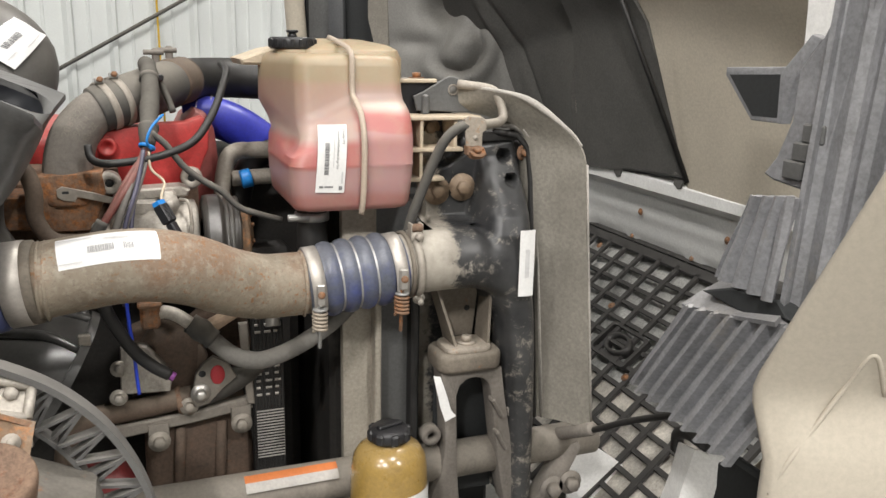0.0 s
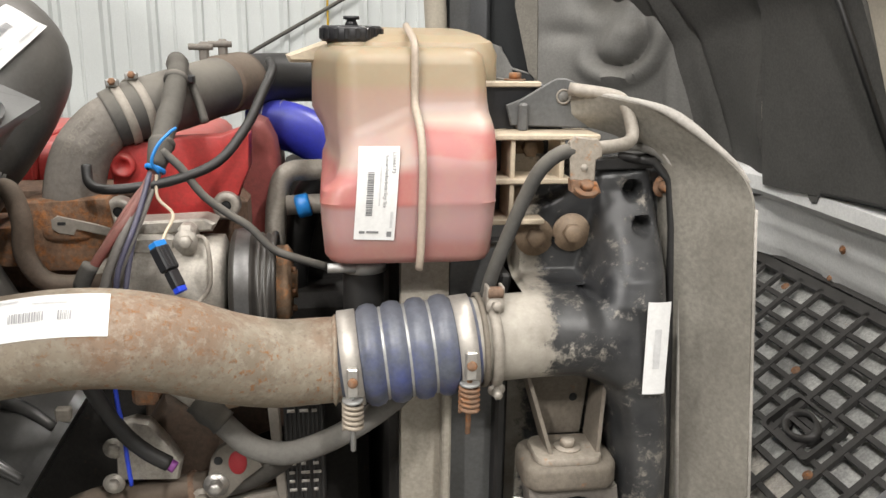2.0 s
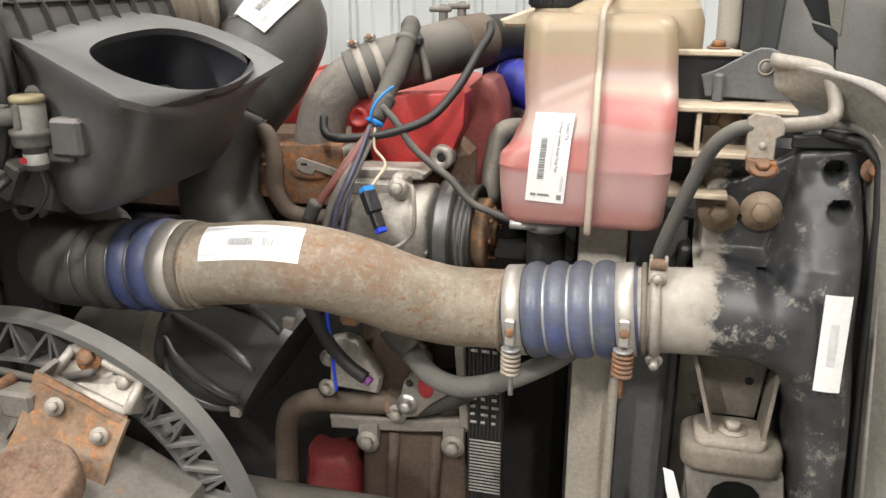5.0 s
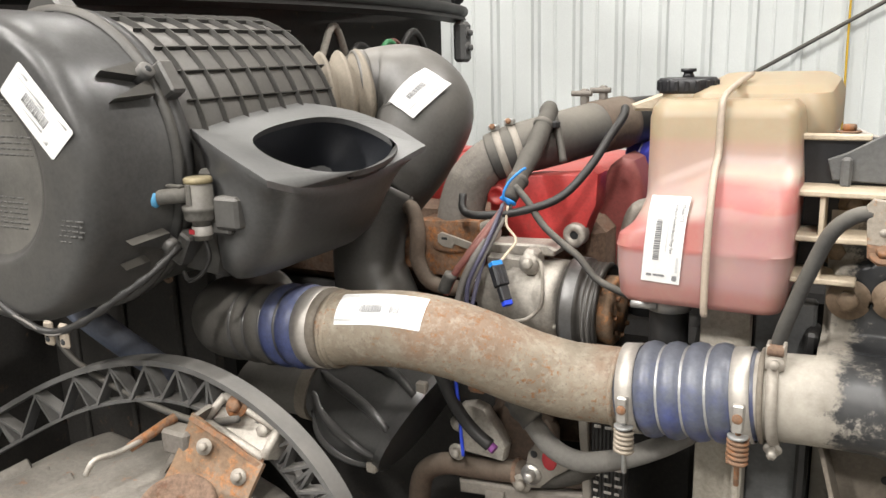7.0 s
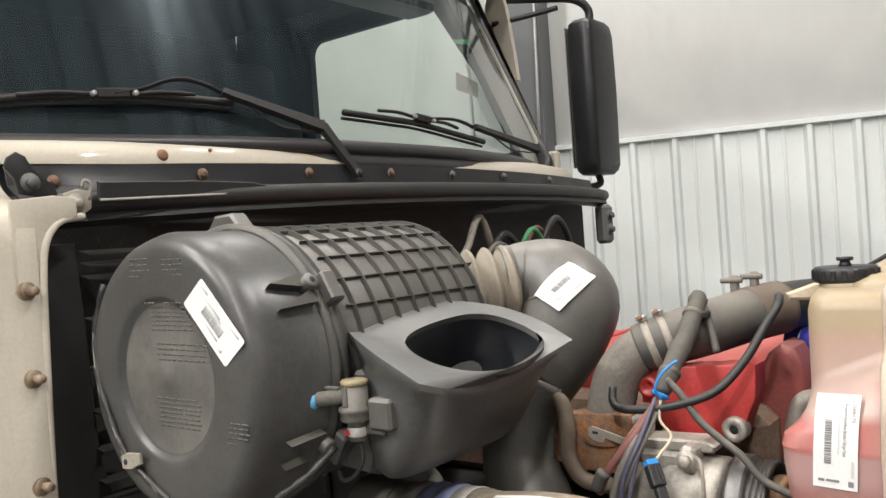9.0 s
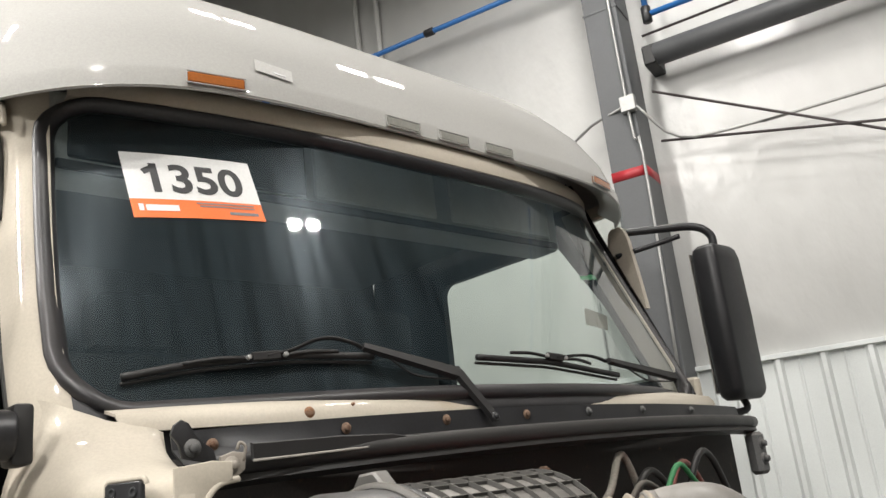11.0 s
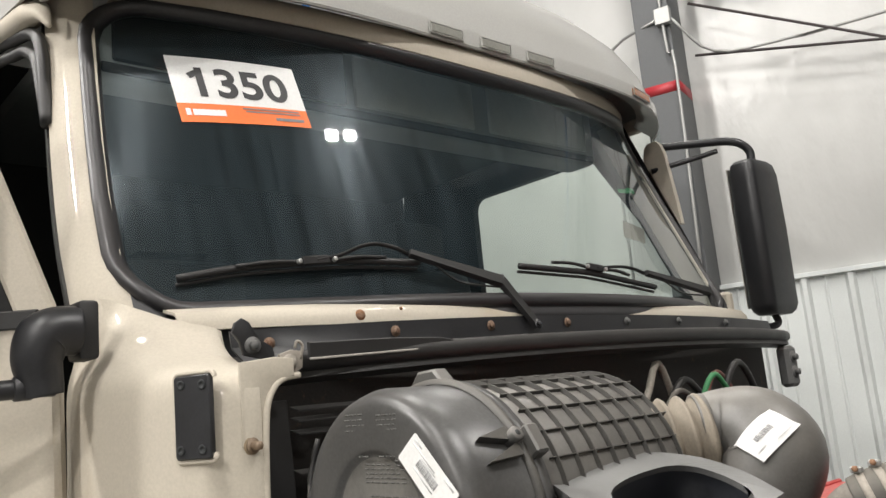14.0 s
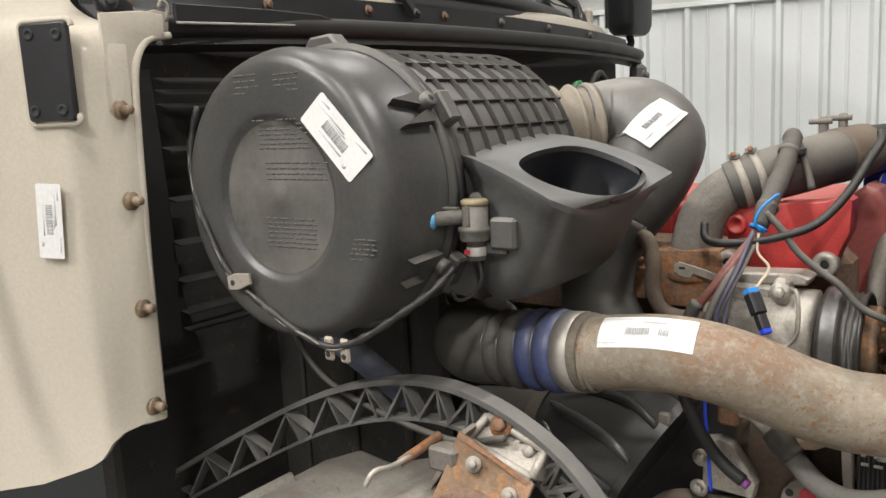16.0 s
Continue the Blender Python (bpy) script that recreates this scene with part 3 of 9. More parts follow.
def hexbolt(bm, at, way, r=0.009, h=0.008, washer=True):
    m = frame_to(at, Vector(at) + Vector(way))
    if washer:
        lathe(bm, [(0, 0), (r * 1.75, 0), (r * 1.75, r * 0.25), (0, r * 0.25)], m, 16)
    z = r * 0.25 if washer else 0
    lathe(bm, [(0, z), (r, z), (r, z + h * 0.8), (r * 0.85, z + h), (0, z + h)], m, 6)
    return bm


XZ = Matrix(((1, 0, 0, 0), (0, 0, -1, 0), (0, 1, 0, 0), (0, 0, 0, 1)))   # outline x, y -> world x, z; depth runs to -y


def at_y(y):
    return Matrix.Translation((0, y, 0)) @ XZ


def bars(bm, m, w, h, spec, lift=0.0006):
    """Bars of print on a label that lies in x, y of m: spec holds x, y, width, height as shares of the label."""
    for x, y, a, b in spec:
        box(bm, x * w, (x + a) * w, y * h, (y + b) * h, lift, lift + 0.0004, 0, m)
    return bm


def flat_label(name, m, w, h, label, parent=None, turned=False, seed=1):
    rng = random.Random(seed)
    root = thing(name, label, "label", m.translation) if parent is None else parent
    part("paper", prism(B(), rrect(0, w, 0, h, min(w, h) * 0.07, 3), 0.0006, m), "label", root)
    spec, x = [], 0.28
    while x < 0.68:
        a = rng.choice((0.008, 0.014, 0.02))
        spec.append((x, 0.36, a, 0.26))
        x += a + rng.choice((0.008, 0.012))
    part("barcode", bars(B(), m, w, h, spec), "ink_l", root)
    lines = [(0.06, 0.84, 0.16, 0.05), (0.06, 0.72, 0.5, 0.045), (0.3, 0.66, 0.3, 0.03), (0.28, 0.24, 0.42, 0.04), (0.78, 0.12, 0.06, 0.1), (0.72, 0.86, 0.2, 0.05)]
    part("print", bars(B(), m, w, h, lines), "inkgrey", root)
    return root


def lettering(body, place):
    """The words as a flat mesh; place gives the spot for x along the line and y up the letters, each from 0 to 1."""
    cu = bpy.data.curves.new("lettering", "FONT")
    cu.body, cu.size, cu.offset = body, 1.0, 0.012
    tmp = new("lettering", cu)
    bm = B()
    bm.from_mesh(tmp.to_mesh())
    tmp.to_mesh_clear()
    bpy.data.objects.remove(tmp)
    xs = [v.co.x for v in bm.verts]
    for v in bm.verts:
        v.co = place((v.co.x - min(xs)) / (max(xs) - min(xs)), v.co.y / 0.72)
    return bm


def patch_on(bm, pts, r, a0, a1, up, lift=0.0008, na=8):
    """A strip of skin on a round bar along pts, between two angles from up."""
    rows = []
    for i, p in enumerate(pts):
        d = (pts[min(i + 1, len(pts) - 1)] - pts[max(i - 1, 0)]).normalized()
        u = (Vector(up) - d * Vector(up).dot(d)).normalized()
        s = d.cross(u)
        rows.append([p + (r + lift) * (math.cos(a) * u + math.sin(a) * s) for a in (a0 + (a1 - a0) * k / na for k in range(na + 1))])
    return sheet(bm, rows, 0)


# ---- the hall ----
WALL_DIR = Vector((1.72, 0.5, 0)).normalized()
WALL_AT = Vector((-1.95, 4.13, 0))
WM = Matrix.Translation(WALL_AT) @ Matrix((WALL_DIR, Vector((-WALL_DIR.y, WALL_DIR.x, 0)), Vector((0, 0, 1)))).transposed().to_4x4()   # x along the wall, y out of the hall
RIB = 0.305


def hall():
    part_floor = tagged(part("floor", box(B(), -16, 14, -12, 12, -0.2, 0, 0), "concrete"), "grey concrete workshop floor", "floor", kind="structure")
    tagged(part("ceiling", box(B(), -16, 14, -12, 12, 8.2, 8.4, 0), "ceil"), "white lined ceiling", "ceiling", kind="structure")
    w = tagged(part("wall_north", box(B(), -14, 16, 0.06, 0.3, 0, 8.2, 0, WM), "lining"), "white plastic-lined wall of the workshop", "wall", kind="structure")
    # ribbed wainscot
    bm = B()
    poly = []
    x = -40 * RIB - 0.02
    while x < 14:
        poly += [(x, 0.045), (x + 0.11, 0.045), (x + 0.118, 0.036), (x + 0.128, 0.036), (x + 0.136, 0.045), (x + RIB - 0.055, 0.045), (x + RIB - 0.03, 0.008), (x + RIB, 0.008), (x + RIB + 0.02 - 0.0001, 0.045)]
        x += RIB
    rows = [[WM @ Vector((a, b, z)) for a, b in poly] for z in (0.0, 2.5)]
    sheet(bm, rows, 0)
    tagged(part("wall_sheeting", bm, "wallmetal", None, "", 0.2), "white ribbed metal wall sheeting", "wall", kind="structure")
    bm = box(B(), -14, 15, -0.006, 0.056, 2.5, 2.535, 0.003, WM)
    tagged(part("trim", bm, "wallmetal"), "white trim along the top of the sheeting", "trim", kind="structure")
    for n, (a, b, c, d) in enumerate(((-16.3, -16, -12, 12), (14, 14.3, -12, 12), (-16, 14, -12.3, -12), )):
        tagged(part(("wall_west", "wall_east", "wall_south")[n], box(B(), a, b, c, d, 0, 8.2, 0), "lining"), "white lined workshop wall", "wall", kind="structure")
    # bay lights, all but the first two unseen and added as fill
    for bx, by, sx, sy, gx, gy, watts in BAYS:
        t = thing("bay_and_fill_lamp", "white LED high-bay or added fill lamp with two lit panels", "lamp", (bx, by, 6.95), "bay lamps")
        part("housing", box(B(), bx - gx - sx / 2 - 0.04, bx + gx + sx / 2 + 0.04, by - gy - sy / 2 - 0.04, by + gy + sy / 2 + 0.04, 6.93, 7.0, 0.01), "galv", t)
        for k in (-1, 1):
            part("panel", box(B(), bx + k * gx - sx / 2, bx + k * gx + sx / 2, by + k * gy - sy / 2, by + k * gy + sy / 2, 6.915, 6.929, 0), "glow", t)
        part("hanger", disc_bar(B(), (bx, by, 7.0), (bx, by, 8.2), 0.01, 8), "galv", t)
    # column and what hangs on it
    c = thing("steel_column", "grey steel building column with red tape marks", "column", WM @ Vector((-0.75, -0.2, 0)), kind="structure")
    part("web", box(B(), -0.9, -0.62, -0.3, 0.05, 0, 8.2, 0.004, WM), "column", c)
    part("tape", box(B(), -0.903, -0.617, -0.303, 0.04, 4.02, 4.1, 0, WM), "redtape", c, "red tape band")
    part("splice_plate", box(B(), -0.91, -0.61, -0.305, 0.0, 5.5, 5.52, 0.002, WM), "column", c)
    g = thing("wall_girt", "round grey steel roller tube along the wall", "beam", WM @ Vector((3, 0, 5)), kind="structure")
    part("channel", disc_bar(B(), WM @ Vector((-0.42, -0.16, 5.03)), WM @ Vector((14, -0.16, 5.03)), 0.095, 24), "roller", g, "round grey roller tube")
    part("end_bracket", box(B(), -0.5, -0.40, -0.24, 0.05, 4.93, 5.10, 0.01, WM), "wiper", g, "black end bracket")
    p = thing("air_pipe", "blue compressed-air pipe along the wall", "pipe", WM @ Vector((0, 0, 5.4)))
    tube_pts = [WM @ Vector(q) for q in ((-0.42, -0.16, 5.4), (13, -0.16, 5.4))]
    part("pipe_run", sweep(B(), tube_pts, 0.025, 12), "bluepipe", p)
    part("riser", sweep(B(), [WM @ Vector(q) for q in ((-0.42, -0.16, 5.38), (-0.42, -0.16, 8.1))], 0.025, 12), "bluepipe", p)
    part("high_run", sweep(B(), [WM @ Vector(q) for q in ((-0.42, -0.18, 6.05), (-12, -0.18, 6.05))], 0.025, 12), "bluepipe", p)
    part("coupling", disc_bar(B(), WM @ Vector((-0.42, -0.16, 5.33)), WM @ Vector((-0.42, -0.16, 5.47)), 0.04), "black", p)
    for x in (-1.3, -2.4):
        part("coupling", disc_bar(B(), WM @ Vector((x, -0.18, 6.05)), WM @ Vector((x - 0.1, -0.18, 6.05)), 0.038), "black", p)
    for n, (a, b) in enumerate((((-0.5, 5.77), (3.2, 5.72)), ((-0.5, 5.25), (3.6, 5.33)), ((-0.5, 4.74), (6.5, 0.9)), ((6.0, 2.9), (-0.5, 4.3)))):
        t = thing("brace_rod", "thin dark steel brace rod on the wall", "rod", WM @ Vector((a[0], -0.1, a[1])), "brace rods")
        part("rod", sweep(B(), [WM @ Vector((a[0], -0.1 - 0.02 * n, a[1])), WM @ Vector((b[0], -0.1 - 0.02 * n, b[1]))], 0.011, 8), "darkpipe", t)
    t = thing("conduit", "galvanised electrical conduit with a junction box on the column", "conduit", WM @ Vector((-0.66, -0.33, 4.6)))
    part("run", tube(B(), [WM @ Vector(q) for q in ((-0.66, -0.33, 8.0), (-0.67, -0.33, 4.6), (-0.62, -0.33, 4.2), (-0.66, -0.33, 2.4))], 0.012, 4, 8), "galv", t)
    part("junction_box", box(B(), -0.72, -0.6, -0.36, -0.3, 4.55, 4.68, 0.004, WM), "galv", t)
    part("side_run", tube(B(), [WM @ Vector(q) for q in ((-0.6, -0.33, 4.58), (-0.35, -0.2, 4.28), (0.2, -0.12, 4.24), (1.2, -0.1, 4.24), (9, -0.1, 4.24))], 0.012, 4, 8), "galv", t)
    part("back_run", tube(B(), [WM @ Vector(q) for q in ((-0.72, -0.33, 4.6), (-1.1, -0.2, 4.55), (-1.25, -0.1, 4.3), (-1.25, -0.08, 2.6))], 0.012, 4, 8), "galv", t)
    t = thing("yellow_cord", "yellow cord hanging on the wall", "cord", WM @ Vector((2.4, -0.05, 2)))
    part("cord", tube(B(), [WM @ Vector(q) for q in ((2.42, -0.04, 3.4), (2.4, -0.04, 2.2), (2.41, -0.04, 1.2))], 0.008, 4, 6), "yellow", t)
    t = thing("air_hose", "dark hose strung across the wall", "hose", WM @ Vector((2, -0.2, 2)))
    part("hose", sweep(B(), [WM @ Vector(q) for q in ((1.0, -0.05, 1.22), (3.1, -0.05, 2.39))], 0.014, 8), "rubber_d", t)
    for x0, y0, x1, y1 in ((-7.05, -0.16, -6.2, 0.26), (-6.5, 0.1, -6.75, 1.2)):
        t = thing("sprinkler_pipe", "dark steel sprinkler pipe below the ceiling", "pipe", (x0, y0, 7.4), "sprinkler pipes")
        part("run", sweep(B(), [(x0, y0, 7.4), (x1, y1, 7.4)], 0.05, 10), "darkpipe", t)
        for x, y in ((x0, y0), (x1, y1)):
            part("drop", sweep(B(), [(x, y, 7.3), (x, y, 8.2)], 0.03, 8), "darkpipe", t)
            part("fitting", disc_bar(B(), (x, y, 7.32), (x, y, 7.5), 0.08), "rustdk", t)
    t = thing("roof_beam", "dark steel roof beam", "beam", (-9, 0, 7.9), kind="structure")
    part("beam", box(B(), -9.6, -9.2, -10, 10, 7.7, 8.2, 0.01), "darkpipe", t)
    t = thing("wall_conduit", "pair of pale conduits running up the wall", "conduit", WM @ Vector((-3.3, -0.05, 6)))
    for x in (-3.42, -3.16):
        part("run", sweep(B(), [WM @ Vector((x, 0.02, 4.0)), WM @ Vector((x, 0.02, 8.2))], 0.03, 10), "ceil", t)


hall()


# ---- the cab ----
def ws_x(y, z):
    side = min(1.0, (abs(y) / 1.08) ** 6)
    flare = (math.exp(-max(0, z - 2.15) / 0.2) if y < 0 else max(0.0, min(1.0, 1 - (z - 2.15) / 0.74))) * side + 0.30 * (1 - side)
    return -0.75 - 0.31 * (z - 2.15) - (0.30 - 0.11 * flare) * (abs(y) / 1.08) ** 2.3


def brim_x(y):
    return -0.93 - 0.27 * (abs(y) / 1.2) ** 5


def ws_top(y):
    return 2.803 + 0.088 * (y - 0.05) ** 2


def ws_outline(grow=0.0, n=40):
    """The windshield's edge as y, z."""
    base = rrect(-1.075 - grow, 1.075 + grow, 2.14 - grow, 2.885 + grow, 0.10 + grow, 6)
    rise = lambda y: (ws_top(y) - 2.14) / 0.745
    out = []
    for (y0, z0), (y1, z1) in zip(base, base[1:] + base[:1]):
        k = max(1, int(math.hypot(y1 - y0, z1 - z0) / 0.12))
        out += [(y0 + (y1 - y0) * i / k, z0 + (z1 - z0) * i / k) for i in range(k)]
    return [(y * (1.02 - 0.04 * (z - 2.14) / 0.75), 2.14 + (z - 2.14) * rise(y)) for y, z in out]


def cab():
    c = thing("truck_cab", "cream white conventional truck cab with the hood tipped away", "truck cab", (-1.8, 0, 1.0))
    # glass and its rubber
    edge = ws_outline()
    n = len(edge)
    bm = B()
    rings = []
    for s in [1 - k / 22 for k in range(22)]:
        rings.append([bm.verts.new((ws_x(y * s, 2.51 + (z - 2.51) * s), y * s, 2.51 + (z - 2.51) * s)) for y, z in edge])
    for a, b in zip(rings, rings[1:]):
        for k in range(n):
            bm.faces.new((a[k], a[(k + 1) % n], b[(k + 1) % n], b[k]))
    bm.faces.new(rings[-1])
    bmesh.ops.recalc_face_normals(bm, faces=bm.faces[:])
    if sum(f.normal.x for f in bm.faces) < 0:
        bmesh.ops.reverse_faces(bm, faces=bm.faces[:])
    w = part("windshield", bm, "glass", c, "dirty tinted windshield glass", 9)
    w.visible_shadow = False
    ring = [Vector((ws_x(y, z) + 0.004, y, z)) for y, z in ws_outline(0.018)]
    def girth(p):
        far = min(1, max(0, (p.y - 0.75) / 0.25))
        top = min(1, max(0, (p.z - ws_top(p.y) + 0.07) / 0.08))
        return 0.036 - 0.020 * max(far, 0.55 * top)
    part("gasket", sweep(B(), ring + ring[:1], [girth(p) for p in ring + ring[:1]], 12, False, 0.6), "gasket", c, "black windshield rubber")
    rows = []
    lips = [ws_outline(g) for g in (0.034, 0.052, 0.070, 0.078)]
    for k in range(len(lips[0])):
        row = []
        for n_, lip in enumerate(lips):
            y, z = lip[k]
            far = min(1, max(0, (y - 0.7) / 0.2))
            top = min(1, max(0, (z - ws_top(y) + 0.03) / 0.05))
            y0, z0 = lips[0][k]
            f = 1 - 0.85 * max(far, top)
            y, z = y0 + (y - y0) * f, z0 + (z - z0) * f
            row.append(Vector((ws_x(y, z) + (0.012, 0.014, 0.004, -0.012)[n_] + 0.010 * (z < 2.2), y, z)))
        rows.append(row)
    part("gasket_lip", sheet(B(), rows + rows[:1], 0.004), "gasket_flat", c, "flat grey outer lip of the rubber", 1.0)
    # header strip over the glass
    rows = []
    for k in range(33):
        y = -1.03 + 2.06 * k / 32
        zt = ws_top(y) + 0.022
        rows.append([(ws_x(y, zt) + 0.004, y, zt + 0.004), (ws_x(y, zt) + 0.024, y, zt + 0.012), (ws_x(y, zt) + 0.026, y, zt + 0.040), (ws_x(y, zt) + 0.012, y, zt + 0.070), (ws_x(y, zt) - 0.01, y, zt + 0.09)])
    part("header", sheet(B(), rows, 0.01), "white", c)
    # strip under the glass and the black cowl plate
    rows = []
    for k in range(33):
        y = -1.06 + 2.12 * k / 32
        e = 0.12 * (abs(y) / 1.08) ** 3
        rows.append([(-0.715 - e, y, 2.075), (-0.718 - e, y, 2.092), (-0.735 - e, y, 2.112), (-0.765 - e * 1.2, y, 2.125)])
    part("cowl_strip", sheet(B(), rows, 0.006), "white", c)
    rows = [[(-0.712 - 0.05 * (abs(y) / 1.08) ** 3, y, 2.083 - 0.02 * (abs(y)) ** 2), (-0.705 - 0.05 * (abs(y) / 1.08) ** 3, y, 2.03), (-0.70, y, 2.0)] for y in (-1.0 + 2.06 * k / 32 for k in range(33))]
    part("cowl_plate", sheet(B(), rows, 0.004), "black", c, "black cowl plate with rusty bolts")
    for y, z in ((-0.93, 2.037), (-0.64, 2.053), (-0.363, 2.06), (-0.09, 2.064), (0.163, 2.064), (0.42, 2.062), (0.70, 2.055)):
        part("cowl_bolt", hexbolt(B(), (-0.704 - 0.03 * abs(y) ** 3, y, z), (1, 0, 0), 0.0068, 0.007), "rustdk" if y < 0 else "plate", c, "dull rusty bolt")
    # firewall and louvre
    part("firewall", box(B(), -0.86, -0.80, -1.0, 1.08, 0.75, 2.02, 0.01), "dark", c)
    lv = part("louvre", prism(B(), [(-1.03, 1.93), (-0.912, 1.93), (-0.905, 1.80), (-0.898, 1.60), (-0.893, 1.55), (-0.868, 1.44), (-0.90, 1.435), (-1.03, 1.44)], 0.006, Matrix(((0, 0, 1, -0.712), (1, 0, 0, 0), (0, 1, 0, 0), (0, 0, 0, 1))), 0.002), "wiper", c, "black slatted louvre panel")
    for z, w in ((1.915, 0.16), (1.895, 0.16), (1.872, 0.15), (1.80, 0.13), (1.715, 0.12), (1.64, 0.12), (1.575, 0.14), (1.52, 0.16), (1.49, 0.16)):
        part("slat", loft(B(), [[(-0.712, y, z), (-0.690, y + 0.006, z - 0.008), (-0.690, y + 0.006, z - 0.005), (-0.712, y, z + 0.002)] for y in (-0.905, -0.905 + w)]), "wiper", lv)
    # front corners
    # plan of the panel from the opening round to the side, its plan at the glass, its bottom edge and how far each line rises
    plan = [(-0.65, -1.03), (-0.560, -1.046), (-0.551, -1.052), (-0.551, -1.078), (-0.5565, -1.083), (-0.566, -1.112), (-0.573, -1.129), (-0.577, -1.136), (-0.584, -1.141), (-0.602, -1.149), (-0.69, -1.178), (-0.80, -1.2), (-1.0, -1.21)]
    top = [(-0.80, -0.99), (-0.80, -0.998), (-0.80, -1.0), (-0.805, -1.02), (-0.806, -1.024), (-0.815, -1.045), (-0.827, -1.06), (-0.835, -1.07), (-0.843, -1.078), (-0.855, -1.09), (-0.89, -1.12), (-0.94, -1.15), (-1.02, -1.175)]
    foot = [1.40, 1.40, 1.40, 1.402, 1.402, 1.397, 1.384, 1.372, 1.362, 1.350, 1.315, 1.285, 1.26]
    gain = [0.58, 0.60, 0.61, 0.64, 0.645, 0.67, 0.71, 0.72, 0.74, 0.78, 0.88, 1.0, 1.1]
    cols = []
    for i, ((x, y), (a, b), z0, g) in enumerate(zip(plan, top, foot, gain)):
        out = 0.004 if i > 4 else 0.0
        low = [(x - 0.010, y + 0.010 if i > 4 else y, z0), (x + out, y - out, z0 + 0.005), (x + out * 0.7, y - out * 0.7, z0 + 0.016), (x, y, z0 + 0.030), (x, y, 1.50), (x, y, 1.60), (x, y, 1.70), (x, y, 1.80)]
        high = spline([(x, y, 1.80), (x, y, 1.87), (x, y, 1.94)] + [(x * (1 - f) + a * f, y * (1 - f) + b * f, 1.96 + (z - 1.96) * g) for z, f in ((1.975, 0.05), (2.0, 0.2), (2.03, 0.5), (2.07, 0.75), (2.12, 0.93), (2.15, 1.0))], 3)
        cols.append([Vector(q) for q in low] + high[1:])
    part("corner_panel", sheet(B(), [[col[j] for col in cols] for j in range(len(cols[0]))], 0.012), "white", c, "", 0.9)
    # rolled flange of the engine opening and the web in its corner
    lip = spline([(-0.560, -1.052, 1.405), (-0.556, -1.052, 1.60), (-0.553, -1.048, 1.80), (-0.553, -1.044, 1.885), (-0.553, -1.038, 1.925), (-0.555, -1.024, 1.950), (-0.558, -1.004, 1.963), (-0.565, -0.97, 1.968)], 5)
    part("opening_flange", sweep(B(), lip, 0.006, 10, True, 0.9), "white", c, "rolled cream flange round the engine opening")
    part("corner_web", prism(B(), [(-1.085, 1.86), (-1.048, 1.86), (-1.044, 1.90), (-1.036, 1.935), (-1.020, 1.955), (-0.985, 1.967), (-0.985, 1.996), (-1.02, 1.999), (-1.085, 1.992)], 0.008, Matrix(((0, 0, 1, -0.561), (1, 0, 0, 0), (0, 1, 0, 0), (0, 0, 0, 1))), 0.003, 2), "white", c)
    for z in (1.861, 1.734, 1.578, 1.430):
        part("panel_bolt", hexbolt(B(), (-0.550, -1.070, z), (1, 0.25, 0), 0.0075, 0.016), "bolt_b", c, "dull brown bolt")
        part("bolt_stain", lathe(B(), [(0, 0.0008), (0.012, 0.0008), (0.014, 0)], frame_to((-0.5515, -1.072, z), (0, -1.0, z)), 16), "stain_ring", c, "dirty ring round the bolt")
    way = Vector((0.08, 0.034, 0)).normalized()
    m = Matrix((way, Vector((0, 0, 1)), way.cross(Vector((0, 0, 1))))).transposed().to_4x4()
    m.translation = Vector((-0.622, -1.156, 1.850))
    plate = part("step_plate", prism(B(), rrect(0, 0.072, 0, 0.128, 0.006, 3), 0.012, m, 0.002), "black", c, "black plastic plate")
    part("plate_border", sweep(B(), [m @ Vector((u, v, 0.003)) for u, v in rrect(-0.004, 0.076, -0.004, 0.132, 0.009, 4) + [(-0.004 + 0.009, -0.004)]], 0.0042, 8, False), "white", c, "rounded cream edge round the plate")
    for u, v in ((0.012, 0.014), (0.055, 0.014), (0.016, 0.114), (0.058, 0.112)):
        lathe(bm := B(), [(0, 0.0125), (0.008, 0.0125), (0.008, 0.0135), (0.004, 0.0135), (0.004, 0.0128), (0, 0.0128)], m @ Matrix.Translation((u, v, 0)), 12)
        part("screw", bm, "inside", plate)
    # pillars
    for s in (1, -1):
        rows = []
        for k in range(14):
            z = 2.06 + 0.9 * k / 13
            w = (1.08 * (1.02 - 0.04 * (z - 2.14) / 0.75))
            x = ws_x(s * w, z)
            if s > 0:
                rows.append([(x + 0.002, w + 0.004, z), (x - 0.006, w + 0.014, z), (x - 0.03, w + 0.022, z), (x - 0.07, w + 0.028, z), (x - 0.10, w + 0.028, z)])
            else:
                rows.append([(x + 0.01, s * (w + 0.005), z), (x + 0.004, s * (w + 0.03), z), (x - 0.03, s * (w + 0.06), z), (x - 0.085, s * (w + 0.075), z), (x - 0.10, s * (w + 0.07), z)])
        part("pillar", sheet(B(), rows, 0.012 * s), "white", c)
        rows = [[(r[4][0] + 0.003, r[4][1] + 0.004 * s, r[4][2]), (r[4][0] - 0.035, r[4][1] - 0.004 * s, r[4][2])] for r in rows]
        part("door_seal", sheet(B(), rows, 0.015 * s), "rubber", c, "black door seal")
    # passenger door opening: white gutter over it and the double rubber inside
    gutter = spline([(-1.262, -1.158, 2.845), (-1.29, -1.165, 2.885), (-1.34, -1.165, 2.912), (-1.445, -1.165, 2.94), (-1.887, -1.165, 3.03), (-2.267, -1.165, 3.10), (-2.5, -1.165, 3.14)], 5)
